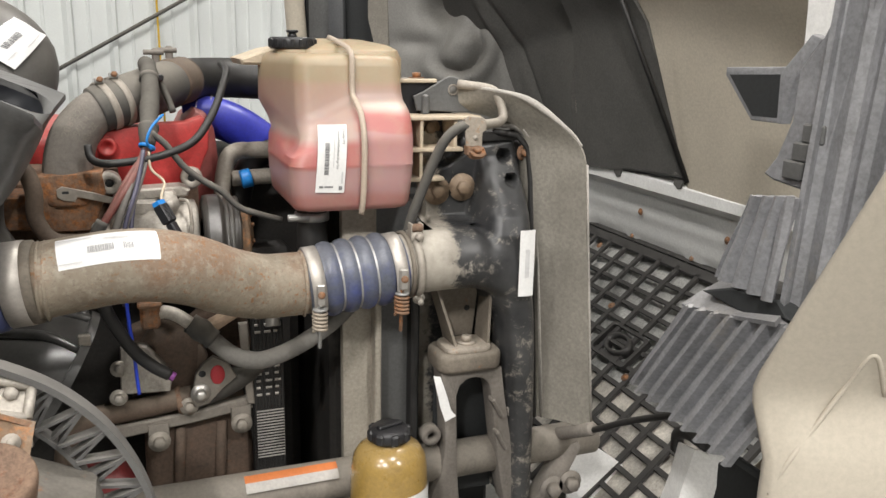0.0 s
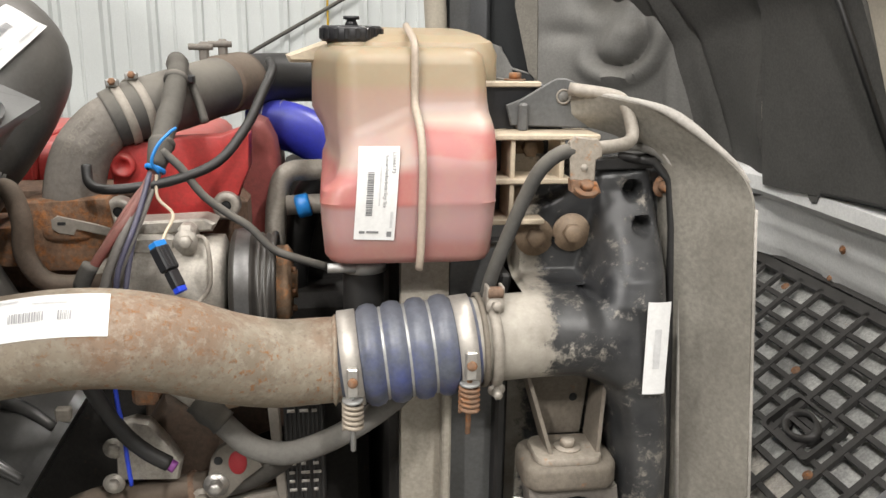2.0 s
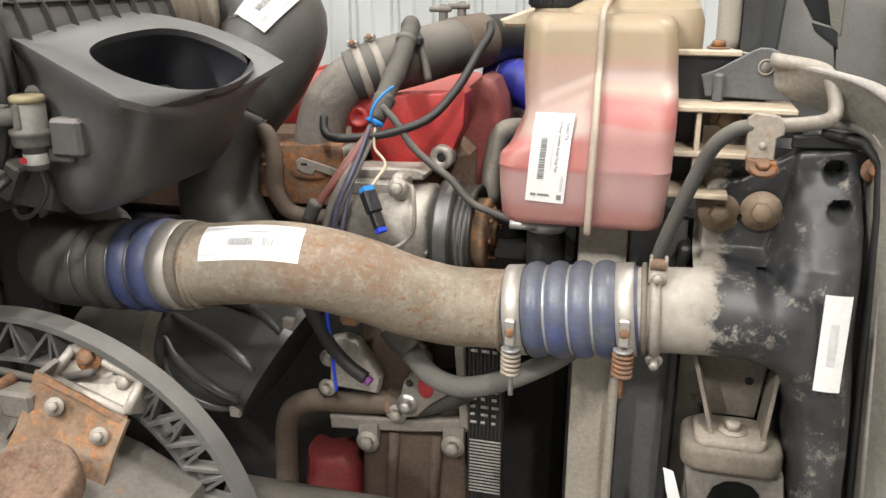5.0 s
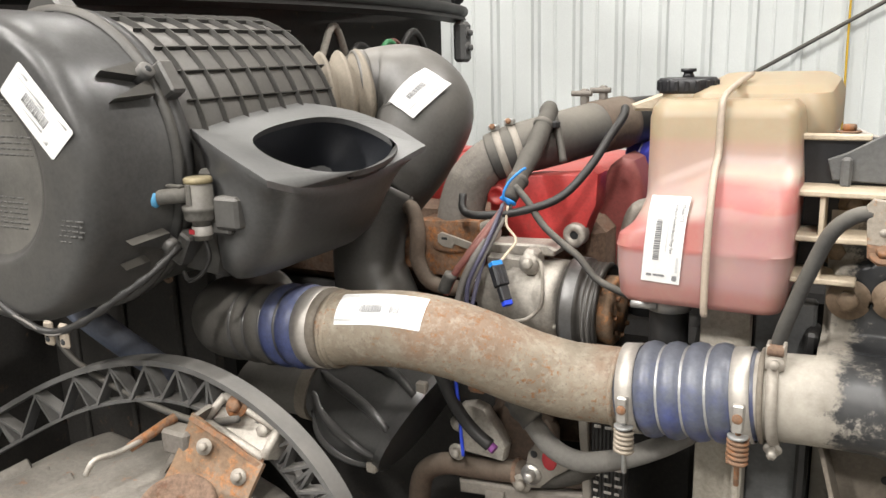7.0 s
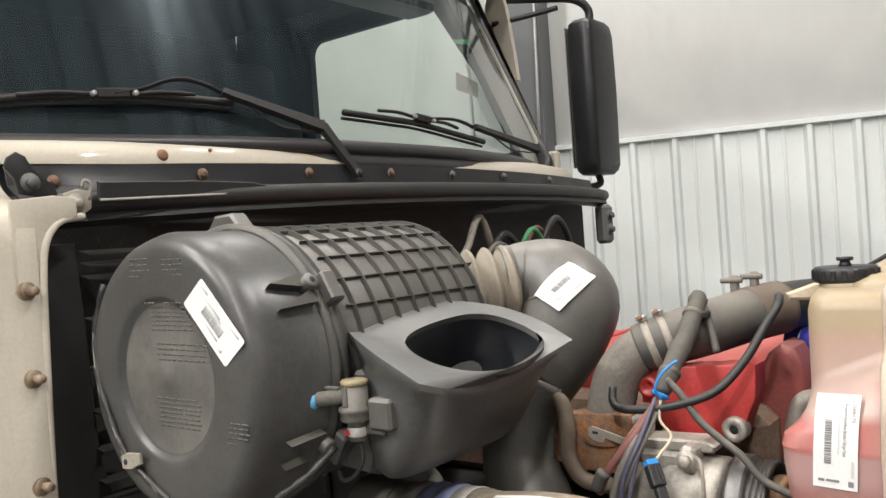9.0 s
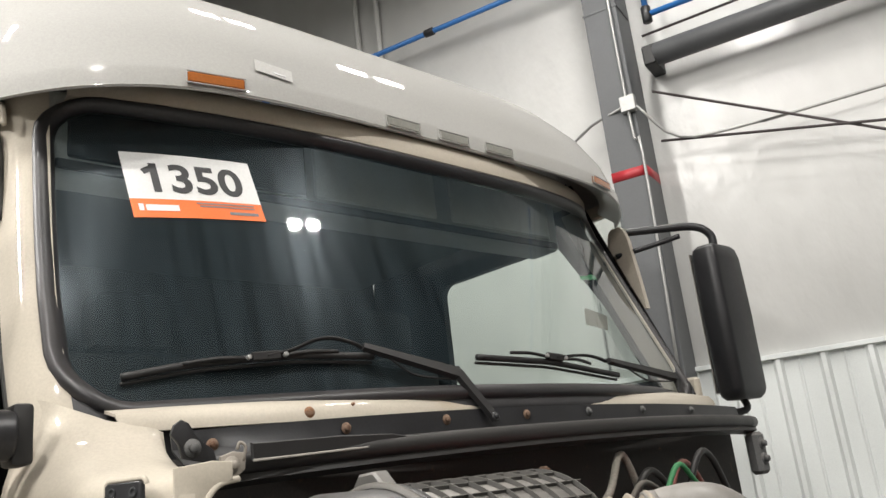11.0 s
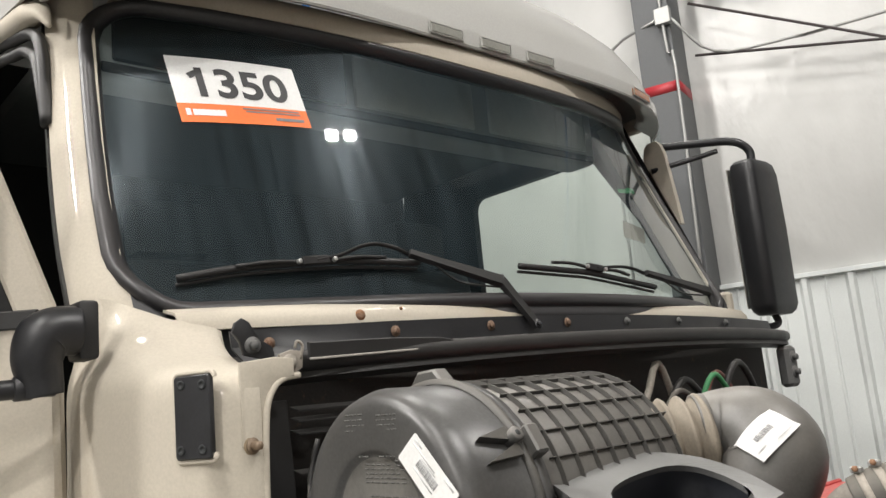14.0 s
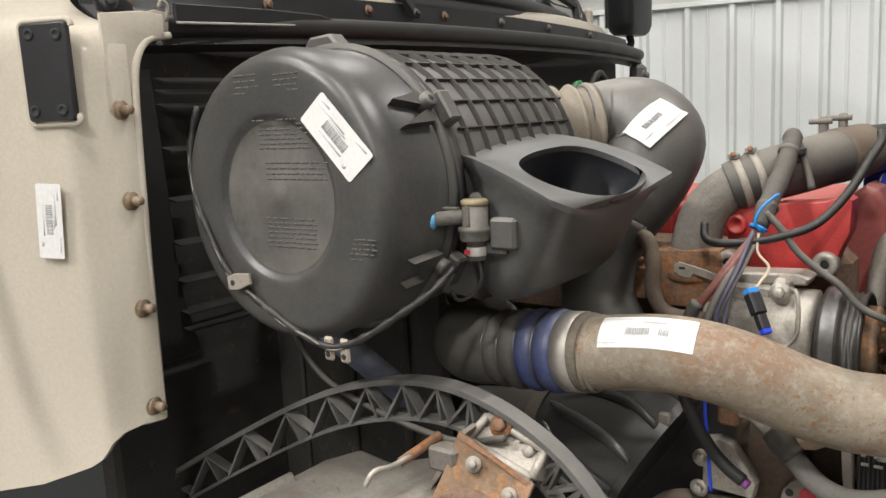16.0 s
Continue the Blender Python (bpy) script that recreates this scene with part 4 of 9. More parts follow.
    part("door_gutter", sweep(B(), gutter, [min(0.042, 0.006 + 0.0028 * k) for k in range(len(gutter))], 10, True, 0.8), "white", c)
    for off, r in ((0.0, 0.016), (0.045, 0.014)):
        run = spline([(-1.262, -1.165, 2.60), (-1.284 - off * 0.6, -1.165, 2.716), (-1.301 - off, -1.165, 2.79), (-1.334 - off, -1.165, 2.844 - off * 0.6), (-1.418 - off * 0.6, -1.165, 2.887 - off * 0.8), (-1.549, -1.165, 2.923 - off), (-1.719, -1.165, 2.967 - off), (-2.118, -1.165, 3.032 - off), (-2.4, -1.165, 3.06 - off)], 5)
        part("opening_seal", sweep(B(), run, r, 8), "rubber", c, "black rubber round the door opening")
    # roof fairing with its brim
    prof = [(0.002, 2.902), (0.0, 2.908), (0.0, 2.945), (-0.012, 2.965), (-0.05, 3.06), (-0.12, 3.17), (-0.25, 3.31), (-0.36, 3.39), (-0.48, 3.46), (-0.64, 3.54), (-0.8, 3.63), (-0.95, 3.74), (-1.1, 3.87), (-1.4, 4.09), (-2.0, 4.40)]
    rows = []
    for dx, z in prof:
        row = []
        for k in range(73):
            u = k / 36 - 1
            y = 1.2 * math.copysign(1 - (1 - abs(u)) ** 2.2, u)
            c_ = max(0.0, 1 - (abs(y) / 1.2) ** 8) ** 0.5
            base = 2.93 + 0.16 * max(0, -dx - 0.1)
            row.append((brim_x(y) + dx, y, base + (z - base) * c_ ** 0.25 if z > 2.965 else z - 0.03 * (abs(y) / 1.2) ** 5))
        rows.append(row)
    part("roof_fairing", sheet(B(), rows, 0.008), "roof", c, "cream white roof fairing", 0.9)
    rows = [[(brim_x(y) + 0.001, y, 2.903 - 0.03 * (abs(y) / 1.2) ** 5), (brim_x(y) - 0.012, y, 2.906 - 0.02 * (abs(y) / 1.2) ** 5), (brim_x(y) - 0.09, y, 2.955)] for y in (-1.17 + 2.34 * k / 36 for k in range(37))]
    part("brim_underside", sheet(B(), rows, 0.006), "roof", c)
    for y, name, m_ in ((-0.77, "marker_lamp", "amber"), (0.79, "marker_lamp", "amber"), (-0.2, "marker_lamp", "lamp_off"), (0.0, "marker_lamp", "lamp_off"), (0.2, "marker_lamp", "lamp_off")):
        slope = math.degrees(math.atan2(brim_x(y + 0.05) - brim_x(y - 0.05), 0.1))
        lm = Matrix.Translation((brim_x(y) + 0.002, y, 2.923)) @ pose(0, 0, 0, 0, 0, -slope)
        w2 = 0.07 if m_ == "amber" else 0.06
        lp = part(name, box(B(), -0.004, 0.006, -w2, w2, -0.014, 0.014, 0.003, lm), m_, c, "amber marker lamp" if m_ == "amber" else "clear unlit marker lamp")
        part("bezel", sweep(B(), [lm @ Vector((0.004, a, b)) for a, b in ((-w2 - 0.003, -0.016), (w2 + 0.003, -0.016), (w2 + 0.003, 0.016), (-w2 - 0.003, 0.016), (-w2 - 0.003, -0.016))], 0.0022, 6, False), "roof", lp)
    # shell: sides, back, floor, trim
    bm = box(B(), -3.3, -1.95, -1.21, -1.17, 1.0, 3.0, 0.01)
    box(bm, -2.0, -1.0, -1.21, -1.17, 1.0, 1.25, 0.01)
    box(bm, -2.6, -1.42, -1.185, -1.15, 3.0, 3.2, 0.01)
    part("side_wall", bm, "white", c)
    bm = box(B(), -3.3, -2.32, 1.17, 1.21, 1.0, 3.0, 0.01)
    box(bm, -2.4, -0.95, 1.17, 1.21, 1.0, 2.2, 0.01)
    box(bm, -2.4, -1.2, 1.17, 1.21, 2.93, 2.99, 0.01)
    part("side_wall", bm, "white", c)
    hole = []
    for cx_, cz_, rad, a0, a1 in ((-1.50, 2.815, 0.05, 60, 90), (-2.175, 2.80, 0.065, 90, 180), (-2.19, 2.26, 0.05, 180, 270), (-1.12, 2.24, 0.03, 270, 390)):
        hole += [(cx_ + rad * math.cos(radians(a0 + (a1 - a0) * k / 6)), cz_ + rad * math.sin(radians(a0 + (a1 - a0) * k / 6))) for k in range(7)]
    def rim_of(x, z):
        f = min(1.15 / max(1e-6, abs(x + 1.75)), (0.62 if z > 2.5 else 1.5) / max(1e-6, abs(z - 2.5)))
        x, z = -1.75 + (x + 1.75) * f, max(2.0, 2.5 + (z - 2.5) * f)
        return min(x, -0.985 - 0.42 * (z - 2.2)), z
    rim = [rim_of(x, z) for x, z in hole]
    part("window_trim", loft(B(), [[(x, y, z) for x, z in q] for q, y in ((rim, 1.13), (hole, 1.13), (hole, 1.165), (rim, 1.165))], cap=False), "inside", c, "dark trim round the far door window", 0.5)
    bm = box(B(), -2.85, -2.8, -1.15, 1.15, 1.0, 3.4, 0.01)
    box(bm, -2.85, -0.9, -1.15, 1.15, 1.0, 1.06, 0.01)
    part("trim_shell", bm, "inside", c)
    part("headliner", box(B(), -2.8, -1.26, -1.04, 1.04, 2.97, 3.01, 0.02), "liner_shaded", c)
    shelf = part("overhead_shelf", box(B(), -1.40, -1.25, -1.08, 0.87, 2.745, 2.97, 0.03, seg=3), "inside_l", c, "grey overhead storage shelf")
    part("shelf_lip", box(B(), -1.246, -1.236, -1.05, 0.83, 2.748, 2.775, 0.004), "inside", shelf, "dark lip of the shelf")
    # added panel: the dim reflection at this end is put into its colour
    part("shelf_dark_panel", box(B(), -1.252, -1.244, -1.02, -0.33, 2.785, 2.955, 0.006), "inside", shelf, "dark panel added to paint a dim reflection on the shelf")
    for y0, y1 in ((-0.30, 0.20), (0.27, 0.80)):
        part("shelf_panel", box(B(), -1.252, -1.243, y0, y1, 2.79, 2.955, 0.006), "shelf_panel", shelf, "pale grey shelf panel")
    bm = B()
    prism(bm, [(-0.82, 2.08), (-1.0, 2.13), (-1.35, 2.06), (-1.4, 1.7), (-0.84, 1.6)], 2.1, at_y(1.05), 0.02)
    part("dashboard", bm, "inside", c)
    for y in (-0.55, 0.55):
        s = part("seat", box(B(), -2.15, -1.95, y - 0.26, y + 0.26, 1.5, 2.45, 0.06, seg=2), "inside", c, "dark cloth driver's seat")
        part("headrest", box(B(), -2.12, -1.98, y - 0.14, y + 0.14, 2.46, 2.66, 0.04, seg=2), "inside", s)
    part("side_glass", sheet(B(), [[(-1.15, 1.187, 2.19), (-1.15, 1.187, 2.94)], [(-2.33, 1.187, 2.19), (-2.33, 1.187, 2.94)]], 0), "glass_side", c).visible_shadow = False


def wiper(pivot, knee, collar, strip, blade):
    """Arm in two stiff lengths with a thin spring strip to the blade; points on the glass as y, z."""
    t = thing("windshield_wiper", "black windshield wiper with a long blade resting on the glass", "wiper", pivot, "wipers")
    def on(y, z, lift):
        return Vector((ws_x(y, z) + lift, y, z))
    k, c = on(*knee, 0.034), on(*collar, 0.034)
    p = Vector(pivot)
    def bar(a, b, wa, wb, h):
        side = (b - a).cross(Vector((1, 0, 0.3))).normalized()
        out = side.cross(b - a).normalized() * h
        out = out if out.x > 0 else -out
        return loft(B(), [[q - side * w, q - side * w * 0.75 + out, q + side * w * 0.75 + out, q + side * w] for q, w in ((a, wa), (a.lerp(b, 0.5), (wa + wb) / 2), (b, wb))])
    head = part("arm_head", bar(p, k + (k - p) * 0.04, 0.012, 0.016, 0.012), "wiper", t)
    part("arm_nut", hexbolt(B(), p + (k - p) * 0.06 + Vector((0.011, 0, 0)), (1, 0, 0.3), 0.007, 0.006), "black", head)
    part("arm", bar(k, c, 0.017, 0.0085, 0.014), "wiper", t)
    part("knee_pin", disc_bar(B(), k + Vector((0.004, 0.0, 0.019)), k + Vector((0.004, 0.0, -0.019)), 0.006, 12), "black", t)
    part("spring_strip", sweep(B(), spline([c] + [on(y, z, 0.040) for y, z in strip], 6), 0.0052, 8, True, 0.5), "wiper", t)
    run = [on(y, z, 0.022) for y, z in blade]
    b = part("blade", sweep(B(), spline(run, 6), 0.0085, 8, True, 1.0), "wiper", t)
    part("wiping_edge", sweep(B(), spline([on(y, z - 0.013, 0.010) for y, z in blade], 6), 0.0045, 6), "rubber", b)
    hub = on(*strip[-1], 0.034)
    way = (run[-1] - run[0]).normalized()
    br = part("bridge", box(B(), -0.032, 0.032, -0.008, 0.008, -0.008, 0.012, 0.003, Matrix.Translation(hub) @ way.to_track_quat("X", "Z").to_matrix().to_4x4()), "wiper", t)
    for s in (-1, 1):
        part("rivet", disc_bar(B(), hub + way * 0.040 * s + Vector((0.002, 0, 0)), hub + way * 0.040 * s + Vector((0.012, 0, 0.002)), 0.0055, 10), "galv", br, "bright rivet")
        part("claw", sweep(B(), spline([hub + way * 0.03 * s, hub + way * 0.10 * s + Vector((0, 0, 0.004)), hub + way * 0.17 * s + Vector((-0.008, 0, 0))], 4), 0.005, 6), "wiper", b)
    part("hose", sweep(B(), spline([k.lerp(c, 0.75) + Vector((0.004, 0, -0.006)), k.lerp(c, 0.5) + Vector((0.004, 0, -0.030)), k.lerp(c, 0.25) + Vector((0.004, 0, -0.024)), k + Vector((0.002, 0, -0.012))], 5), 0.0028, 6), "rubber", t, "thin washer hose")


def mirror_left():
    t = thing("side_mirror", "tall black side mirror on a bent tube arm", "mirror", (-0.9, 1.38, 2.1))
    rings = []
    for z, f in ((2.10, 0.7), (2.115, 0.9), (2.14, 1.0), (2.45, 1.04), (2.66, 1.0), (2.70, 0.9), (2.715, 0.72)):
        rings.append([(-0.885 + (x + 0.0) * f, 1.38 + y * f, z) for x, y in rrect(-0.05, 0.06, -0.115, 0.115, 0.035, 4)])
    part("shell", loft(B(), rings), "black", t)
    part("mirror_glass", box(B(), -0.94, -0.936, 1.28, 1.48, 2.13, 2.69, 0.001), "steel", t)
    part("arm", tube(B(), [(-1.2, 1.19, 2.845), (-1.05, 1.27, 2.83), (-0.93, 1.35, 2.815), (-0.885, 1.39, 2.77), (-0.885, 1.39, 2.70)], 0.017), "black", t)
    part("strut", tube(B(), [(-1.2, 1.16, 2.74), (-1.05, 1.25, 2.765), (-0.98, 1.31, 2.785)], 0.011), "black", t)
    part("foot", loft(B(), [[(x0, 1.165, z), (x1, 1.165, z), (x1 - 0.004, 1.195, z), (x0 + 0.004, 1.195, z)] for z, x0, x1 in ((2.50, -1.125, -1.10), (2.60, -1.165, -1.11), (2.72, -1.215, -1.125), (2.80, -1.235, -1.135), (2.845, -1.225, -1.15), (2.862, -1.205, -1.165))]), "white", t, "cream fin-shaped mirror foot")
    part("lower_arm", tube(B(), [(-0.885, 1.38, 2.11), (-0.885, 1.38, 2.06), (-0.95, 1.22, 2.05)], 0.014), "black", t)
    part("sticker", box(B(), -0.85, -0.825, 1.30, 1.36, 2.17, 2.28, 0.0005), "label", t, "white paper sticker")


def mirror_right():
    t = thing("side_mirror", "black mirror arm bracket on the cab corner", "mirror", (-0.85, -1.27, 2.05))
    part("bracket", box(B(), -0.91, -0.84, -1.236, -1.200, 2.03, 2.135, 0.008, seg=2), "wiper", t, "black foot plate")
    part("elbow", tube(B(), [(-0.862, -1.232, 2.082), (-0.862, -1.262, 2.082), (-0.862, -1.288, 2.070), (-0.862, -1.298, 2.035), (-0.862, -1.292, 2.0), (-0.862, -1.288, 1.972)], 0.04, 6, 20, True, [0.043, 0.044, 0.046, 0.042, 0.036, 0.033]), "black", t, "chunky black plastic elbow")
    part("arm", tube(B(), [(-0.865, -1.27, 1.988), (-0.88, -1.45, 1.985), (-0.95, -1.75, 1.985)], 0.017), "black", t)
    part("arm_collar", disc_bar(B(), (-0.866, -1.305, 1.988), (-0.868, -1.335, 1.987), 0.021, 18), "black", t)
    rings = []
    for z, f in ((2.14, 0.7), (2.16, 0.95), (2.3, 1.0), (2.74, 1.0), (2.78, 0.75)):
        rings.append([(-0.97 + x * f, -1.53 + y * f, z) for x, y in rrect(-0.05, 0.06, -0.115, 0.115, 0.035, 4)])
    part("shell", loft(B(), rings), "black", t)
    part("post", tube(B(), [(-0.97, -1.53, 2.16), (-0.95, -1.55, 2.0)], 0.015), "black", t)


def door():
    """The passenger door, swung open about its front edge."""
    t = thing("cab_door", "cream white cab door standing open with dark glass", "door", (-0.98, -1.2, 1.1))
    m = Matrix.Translation((-0.98, -1.2, 0)) @ Matrix.Rotation(radians(-58), 4, "Z").inverted()
    def pane(pts, d, bev=0.004):
        # outline: distance back along the door, height
        mm = m @ Matrix(((-1, 0, 0, 0), (0, 0, -1, 0), (0, 1, 0, 0), (0, 0, 0, 1)))
        return prism(B(), pts, d, mm, bev)
    part("skin", pane([(0.0, 1.1), (0.95, 1.1), (0.95, 2.12), (0.02, 2.12)], 0.05, 0.01), "white", t)
    for name, q in (("front_post", [(0.02, 2.12), (0.09, 2.12), (0.35, 2.82), (0.29, 2.86)]), ("top_rail", [(0.29, 2.86), (0.35, 2.79), (0.95, 2.84), (0.95, 2.92), (0.4, 2.90)]), ("rear_post", [(0.88, 2.12), (0.95, 2.12), (0.95, 2.84), (0.88, 2.82)])):
        part(name, pane(q, 0.045, 0.008), "white", t)
    part("window_seal", pane([(0.09, 2.12), (0.125, 2.12), (0.385, 2.80), (0.35, 2.82)], 0.03, 0.004), "rubber", t)
    part("door_glass", pane([(0.12, 2.12), (0.89, 2.12), (0.89, 2.83), (0.375, 2.80)], 0.006, 0), "glass_dark", t)
    part("sill_rubber", pane([(0.05, 2.10), (0.92, 2.10), (0.92, 2.135), (0.05, 2.135)], 0.056, 0.003), "rubber", t)


def hood_seal():
    t = thing("hood_seal", "long black rubber hood seal along the cowl", "seal", (-0.66, 0.1, 2.0))
    bm = B()
    pts = [(-0.655 - 0.06 * (abs(y) / 1.08) ** 4, y, 2.0 + 0.018 * (1 - (y - 0.2) ** 2)) for y in (-0.95 + 2.03 * k / 38 for k in range(39))]
    sweep(bm, pts, 0.02, 10)
    part("bulb", bm, "rubber", t)
    rows = [[(p[0] - 0.045, p[1], p[2] + 0.012), (p[0], p[1], p[2] + 0.003), (p[0] + 0.012, p[1], p[2] - 0.03), (p[0] - 0.03, p[1], p[2] - 0.04)] for p in pts]
    part("flap", sheet(B(), rows, 0.004), "rubber", t)
    s = thing("cowl_tray", "black plastic tray and hinge bracket on the cowl", "bracket", (-0.68, -0.75, 2.0))
    blade = Matrix(((0, 0, 1, -0.655), (1, 0, 0, 0), (0, 1, 0, 0), (0, 0, 0, 1)))
    part("blade", prism(B(), [(-0.895, 2.000), (-0.56, 2.012), (-0.50, 2.020), (-0.57, 2.032), (-0.70, 2.034), (-0.895, 2.030)], 0.008, blade, 0.002), "wiper", s, "flat black blade")
    part("blade_edge", sweep(B(), [(-0.645, -0.895, 1.999), (-0.645, -0.56, 2.011), (-0.645, -0.50, 2.019)], 0.0025, 6), "seal_edge", s, "pale worn edge")
    face = Matrix(((0, 0, 1, -0.668), (1, 0, 0, 0), (0, 1, 0, 0), (0, 0, 0, 1)))
    out = [(-1.040, 2.052), (-1.034, 2.068), (-1.020, 2.077), (-1.006, 2.070), (-0.996, 2.052), (-0.980, 2.036), (-0.962, 2.024), (-0.957, 2.004), (-0.957, 1.980), (-0.972, 1.980), (-0.976, 2.002), (-1.020, 2.012), (-1.026, 2.035)]
    part("hinge", prism(B(), out, 0.008, face, 0.002, 2), "black", s, "black steel hinge bracket")
    part("hinge_bolt", hexbolt(B(), (-0.660, -1.002, 2.028), (1, 0, 0), 0.009, 0.010), "plate", s)
    part("latch_plate", prism(B(), [(-0.955, 1.972), (-0.955, 2.010), (-0.930, 2.018), (-0.905, 2.014), (-0.908, 1.985), (-0.930, 1.970)], 0.010, Matrix.Translation((0.008, 0, 0)) @ face, 0.003, 2), "galv_d", s, "dull steel latch plate")
    part("latch_bolt", hexbolt(B(), (-0.650, -0.936, 1.994), (1, 0, 0), 0.009, 0.014), "galv_d", s)
    part("latch_hook", tube(B(), [(-0.652, -0.912, 2.000), (-0.648, -0.908, 2.024), (-0.650, -0.918, 2.032), (-0.652, -0.922, 2.020)], 0.003, 4, 8), "galv_d", s)


def placard():
    t = thing("lot_placard", "white paper lot placard with the number 1350 and an orange band", "sign", (-0.86, -0.9, 2.5))
    # corners of the sheet on the glass
    tl, tr, bl, br = (-0.938, 2.775), (-0.66, 2.749), (-0.927, 2.587), (-0.648, 2.578)
    def spot(u, v, lift):
        y = (tl[0] * (1 - u) + tr[0] * u) * (1 - v) + (bl[0] * (1 - u) + br[0] * u) * v
        z = (tl[1] * (1 - u) + tr[1] * u) * (1 - v) + (bl[1] * (1 - u) + br[1] * u) * v
        return Vector((ws_x(y, z) + lift, y, z))
    def skin(u0, u1, v0, v1, lift):
        return sheet(B(), [[spot(u0 + (u1 - u0) * a / 8, v0 + (v1 - v0) * b / 2, lift) for a in range(9)] for b in range(3)], 0)
    part("paper", skin(0, 1, 0, 0.72, 0.003), "label", t)
    part("band", skin(0, 1, 0.72, 1, 0.003), "orange", t, "orange printed band")
    cu = bpy.data.curves.new("digits", "FONT")
    cu.body, cu.size, cu.extrude, cu.offset = "1350", 1.0, 0.0, 0.025
    tmp = new("digits", cu)
    me = tmp.to_mesh()
    bm = B()
    bm.from_mesh(me)
    tmp.to_mesh_clear()
    bpy.data.objects.remove(tmp)
    xs, ys = [v.co.x for v in bm.verts], [v.co.y for v in bm.verts]
    # the flag of the figure one
    first = [v.co.x for v in bm.verts if v.co.x < min(xs) + 0.22]
    x0, x1, top = min(first), min(xs) + 0.12, max(ys)
    bm.faces.new([bm.verts.new((a, b, 0)) for a, b in ((x1, top), (x0 - 0.17, top - 0.18), (x0 - 0.11, top - 0.30), (x1, top - 0.16))])
    for v in bm.verts:
        u, w = (v.co.x - min(xs)) / (max(xs) - min(xs)), (v.co.y - min(ys)) / (max(ys) - min(ys))
        v.co = spot(0.19 + 0.70 * u, 0.62 - 0.46 * w, 0.0045)
    part("number", bm, "ink_b", t, "bold black number")
    bm = B()
    for u0, u1, v0, v1 in ((0.05, 0.085, 0.80, 0.9), (0.10, 0.34, 0.81, 0.9)):
        sheet(bm, [[spot(u0 + (u1 - u0) * a / 3, v, 0.0045) for a in range(4)] for v in (v0, v1)], 0)
    part("white_bars", bm, "label", t)
    bm = B()
    for u0, u1, v0, v1 in ((0.48, 0.93, 0.755, 0.775), (0.5, 0.93, 0.80, 0.82), (0.72, 0.95, 0.88, 0.925)):
        sheet(bm, [[spot(u0 + (u1 - u0) * a / 3, v, 0.0045) for a in range(4)] for v in (v0, v1)], 0)
    part("dark_bars", bm, "ink", t)


cab()
wiper((-0.690, -0.222, 2.052), (-0.285, 2.168), (-0.520, 2.238), [(-0.545, 2.250), (-0.588, 2.262), (-0.629, 2.258), (-0.685, 2.236), (-0.737, 2.224)], [(-1.013, 2.194), (-0.892, 2.214), (-0.775, 2.222), (-0.651, 2.226), (-0.490, 2.219)])
wiper((-0.850, 0.905, 2.060), (0.940, 2.186), (0.350, 2.211), [(0.30, 2.219), (0.24, 2.225), (0.17, 2.222), (0.093, 2.215)], [(-0.191, 2.215), (-0.02, 2.208), (0.10, 2.202), (0.41, 2.173)])
mirror_left()
mirror_right()
door()
hood_seal()
placard()
flat_label("corner_label", Matrix(((-0.08, 0.92, 0.38, -0.6225), (-0.02, 0.385, -0.925, -1.1675), (-0.995, -0.06, 0, 1.768), (0, 0, 0, 1))), 0.104, 0.040, "white inventory label on the cab corner", seed=5)


def roof_label():
    t = thing("roof_label", "white paper label stuck on the roof fairing", "label", (-0.962, -0.605, 2.996))
    n = Vector((0.928, -0.061, 0.367)).normalized()
    u = (Vector((0.0117, 0.0898, -0.0124)) - n * n.dot(Vector((0.0117, 0.0898, -0.0124)))).normalized()
    m = Matrix((u, n.cross(u), n)).transposed().to_4x4()
    m.translation = Vector((-0.962, -0.605, 2.996)) + n * 0.004 - u * 0.052 - n.cross(u) * 0.022
    part("paper", prism(B(), rrect(0, 0.105, 0, 0.044, 0.003, 3), 0.001, m), "label_r", t)
    part("print", box(B(), 0.05, 0.085, 0.008, 0.016, 0.001, 0.0014, 0, m), "inkgrey", t)
    part("border", box(B(), 0.006, 0.05, 0.037, 0.039, 0.001, 0.0014, 0, m), "inkgrey", t)


def glass_stickers():
    t = thing("green_sticker", "small green sticker inside the windshield", "sticker", (-0.95, 0.58, 2.54))
    def on(y, z):
        return Vector((ws_x(y, z) - 0.006, y, z))
    part("sheet", sheet(B(), [[on(0.51, 2.53), on(0.57, 2.54), on(0.63, 2.556), on(0.67, 2.558)], [on(0.51, 2.515), on(0.57, 2.524), on(0.63, 2.536), on(0.67, 2.54)]], 0), "green", t)
    s = thing("paper_sticker", "small pale paper sticker inside the windshield", "sticker", (-0.88, 0.5, 2.37))
    part("sheet", sheet(B(), [[on(0.44, 2.406), on(0.52, 2.40), on(0.60, 2.393)], [on(0.40, 2.343), on(0.47, 2.34), on(0.55, 2.336)]], 0), "dirty", s)


def rust_spots():
    for x, y, z, r in ((-0.722, -0.718, 2.09, 0.012), (-0.735, -0.60, 2.105, 0.004)):
        t = thing("rust_spot", "rust blister breaking through the cream paint", "rust", (x, y, z), "rust spots")
        lathe(bm := B(), [(0, 0.004), (r * 0.5, 0.0035), (r * 0.9, 0.001), (r, -0.003)], frame_to((x, y, z), (x + 1, y, z + 0.25)), 12)
        part("blister", bm, "rust", t)


roof_label()
glass_stickers()
rust_spots()


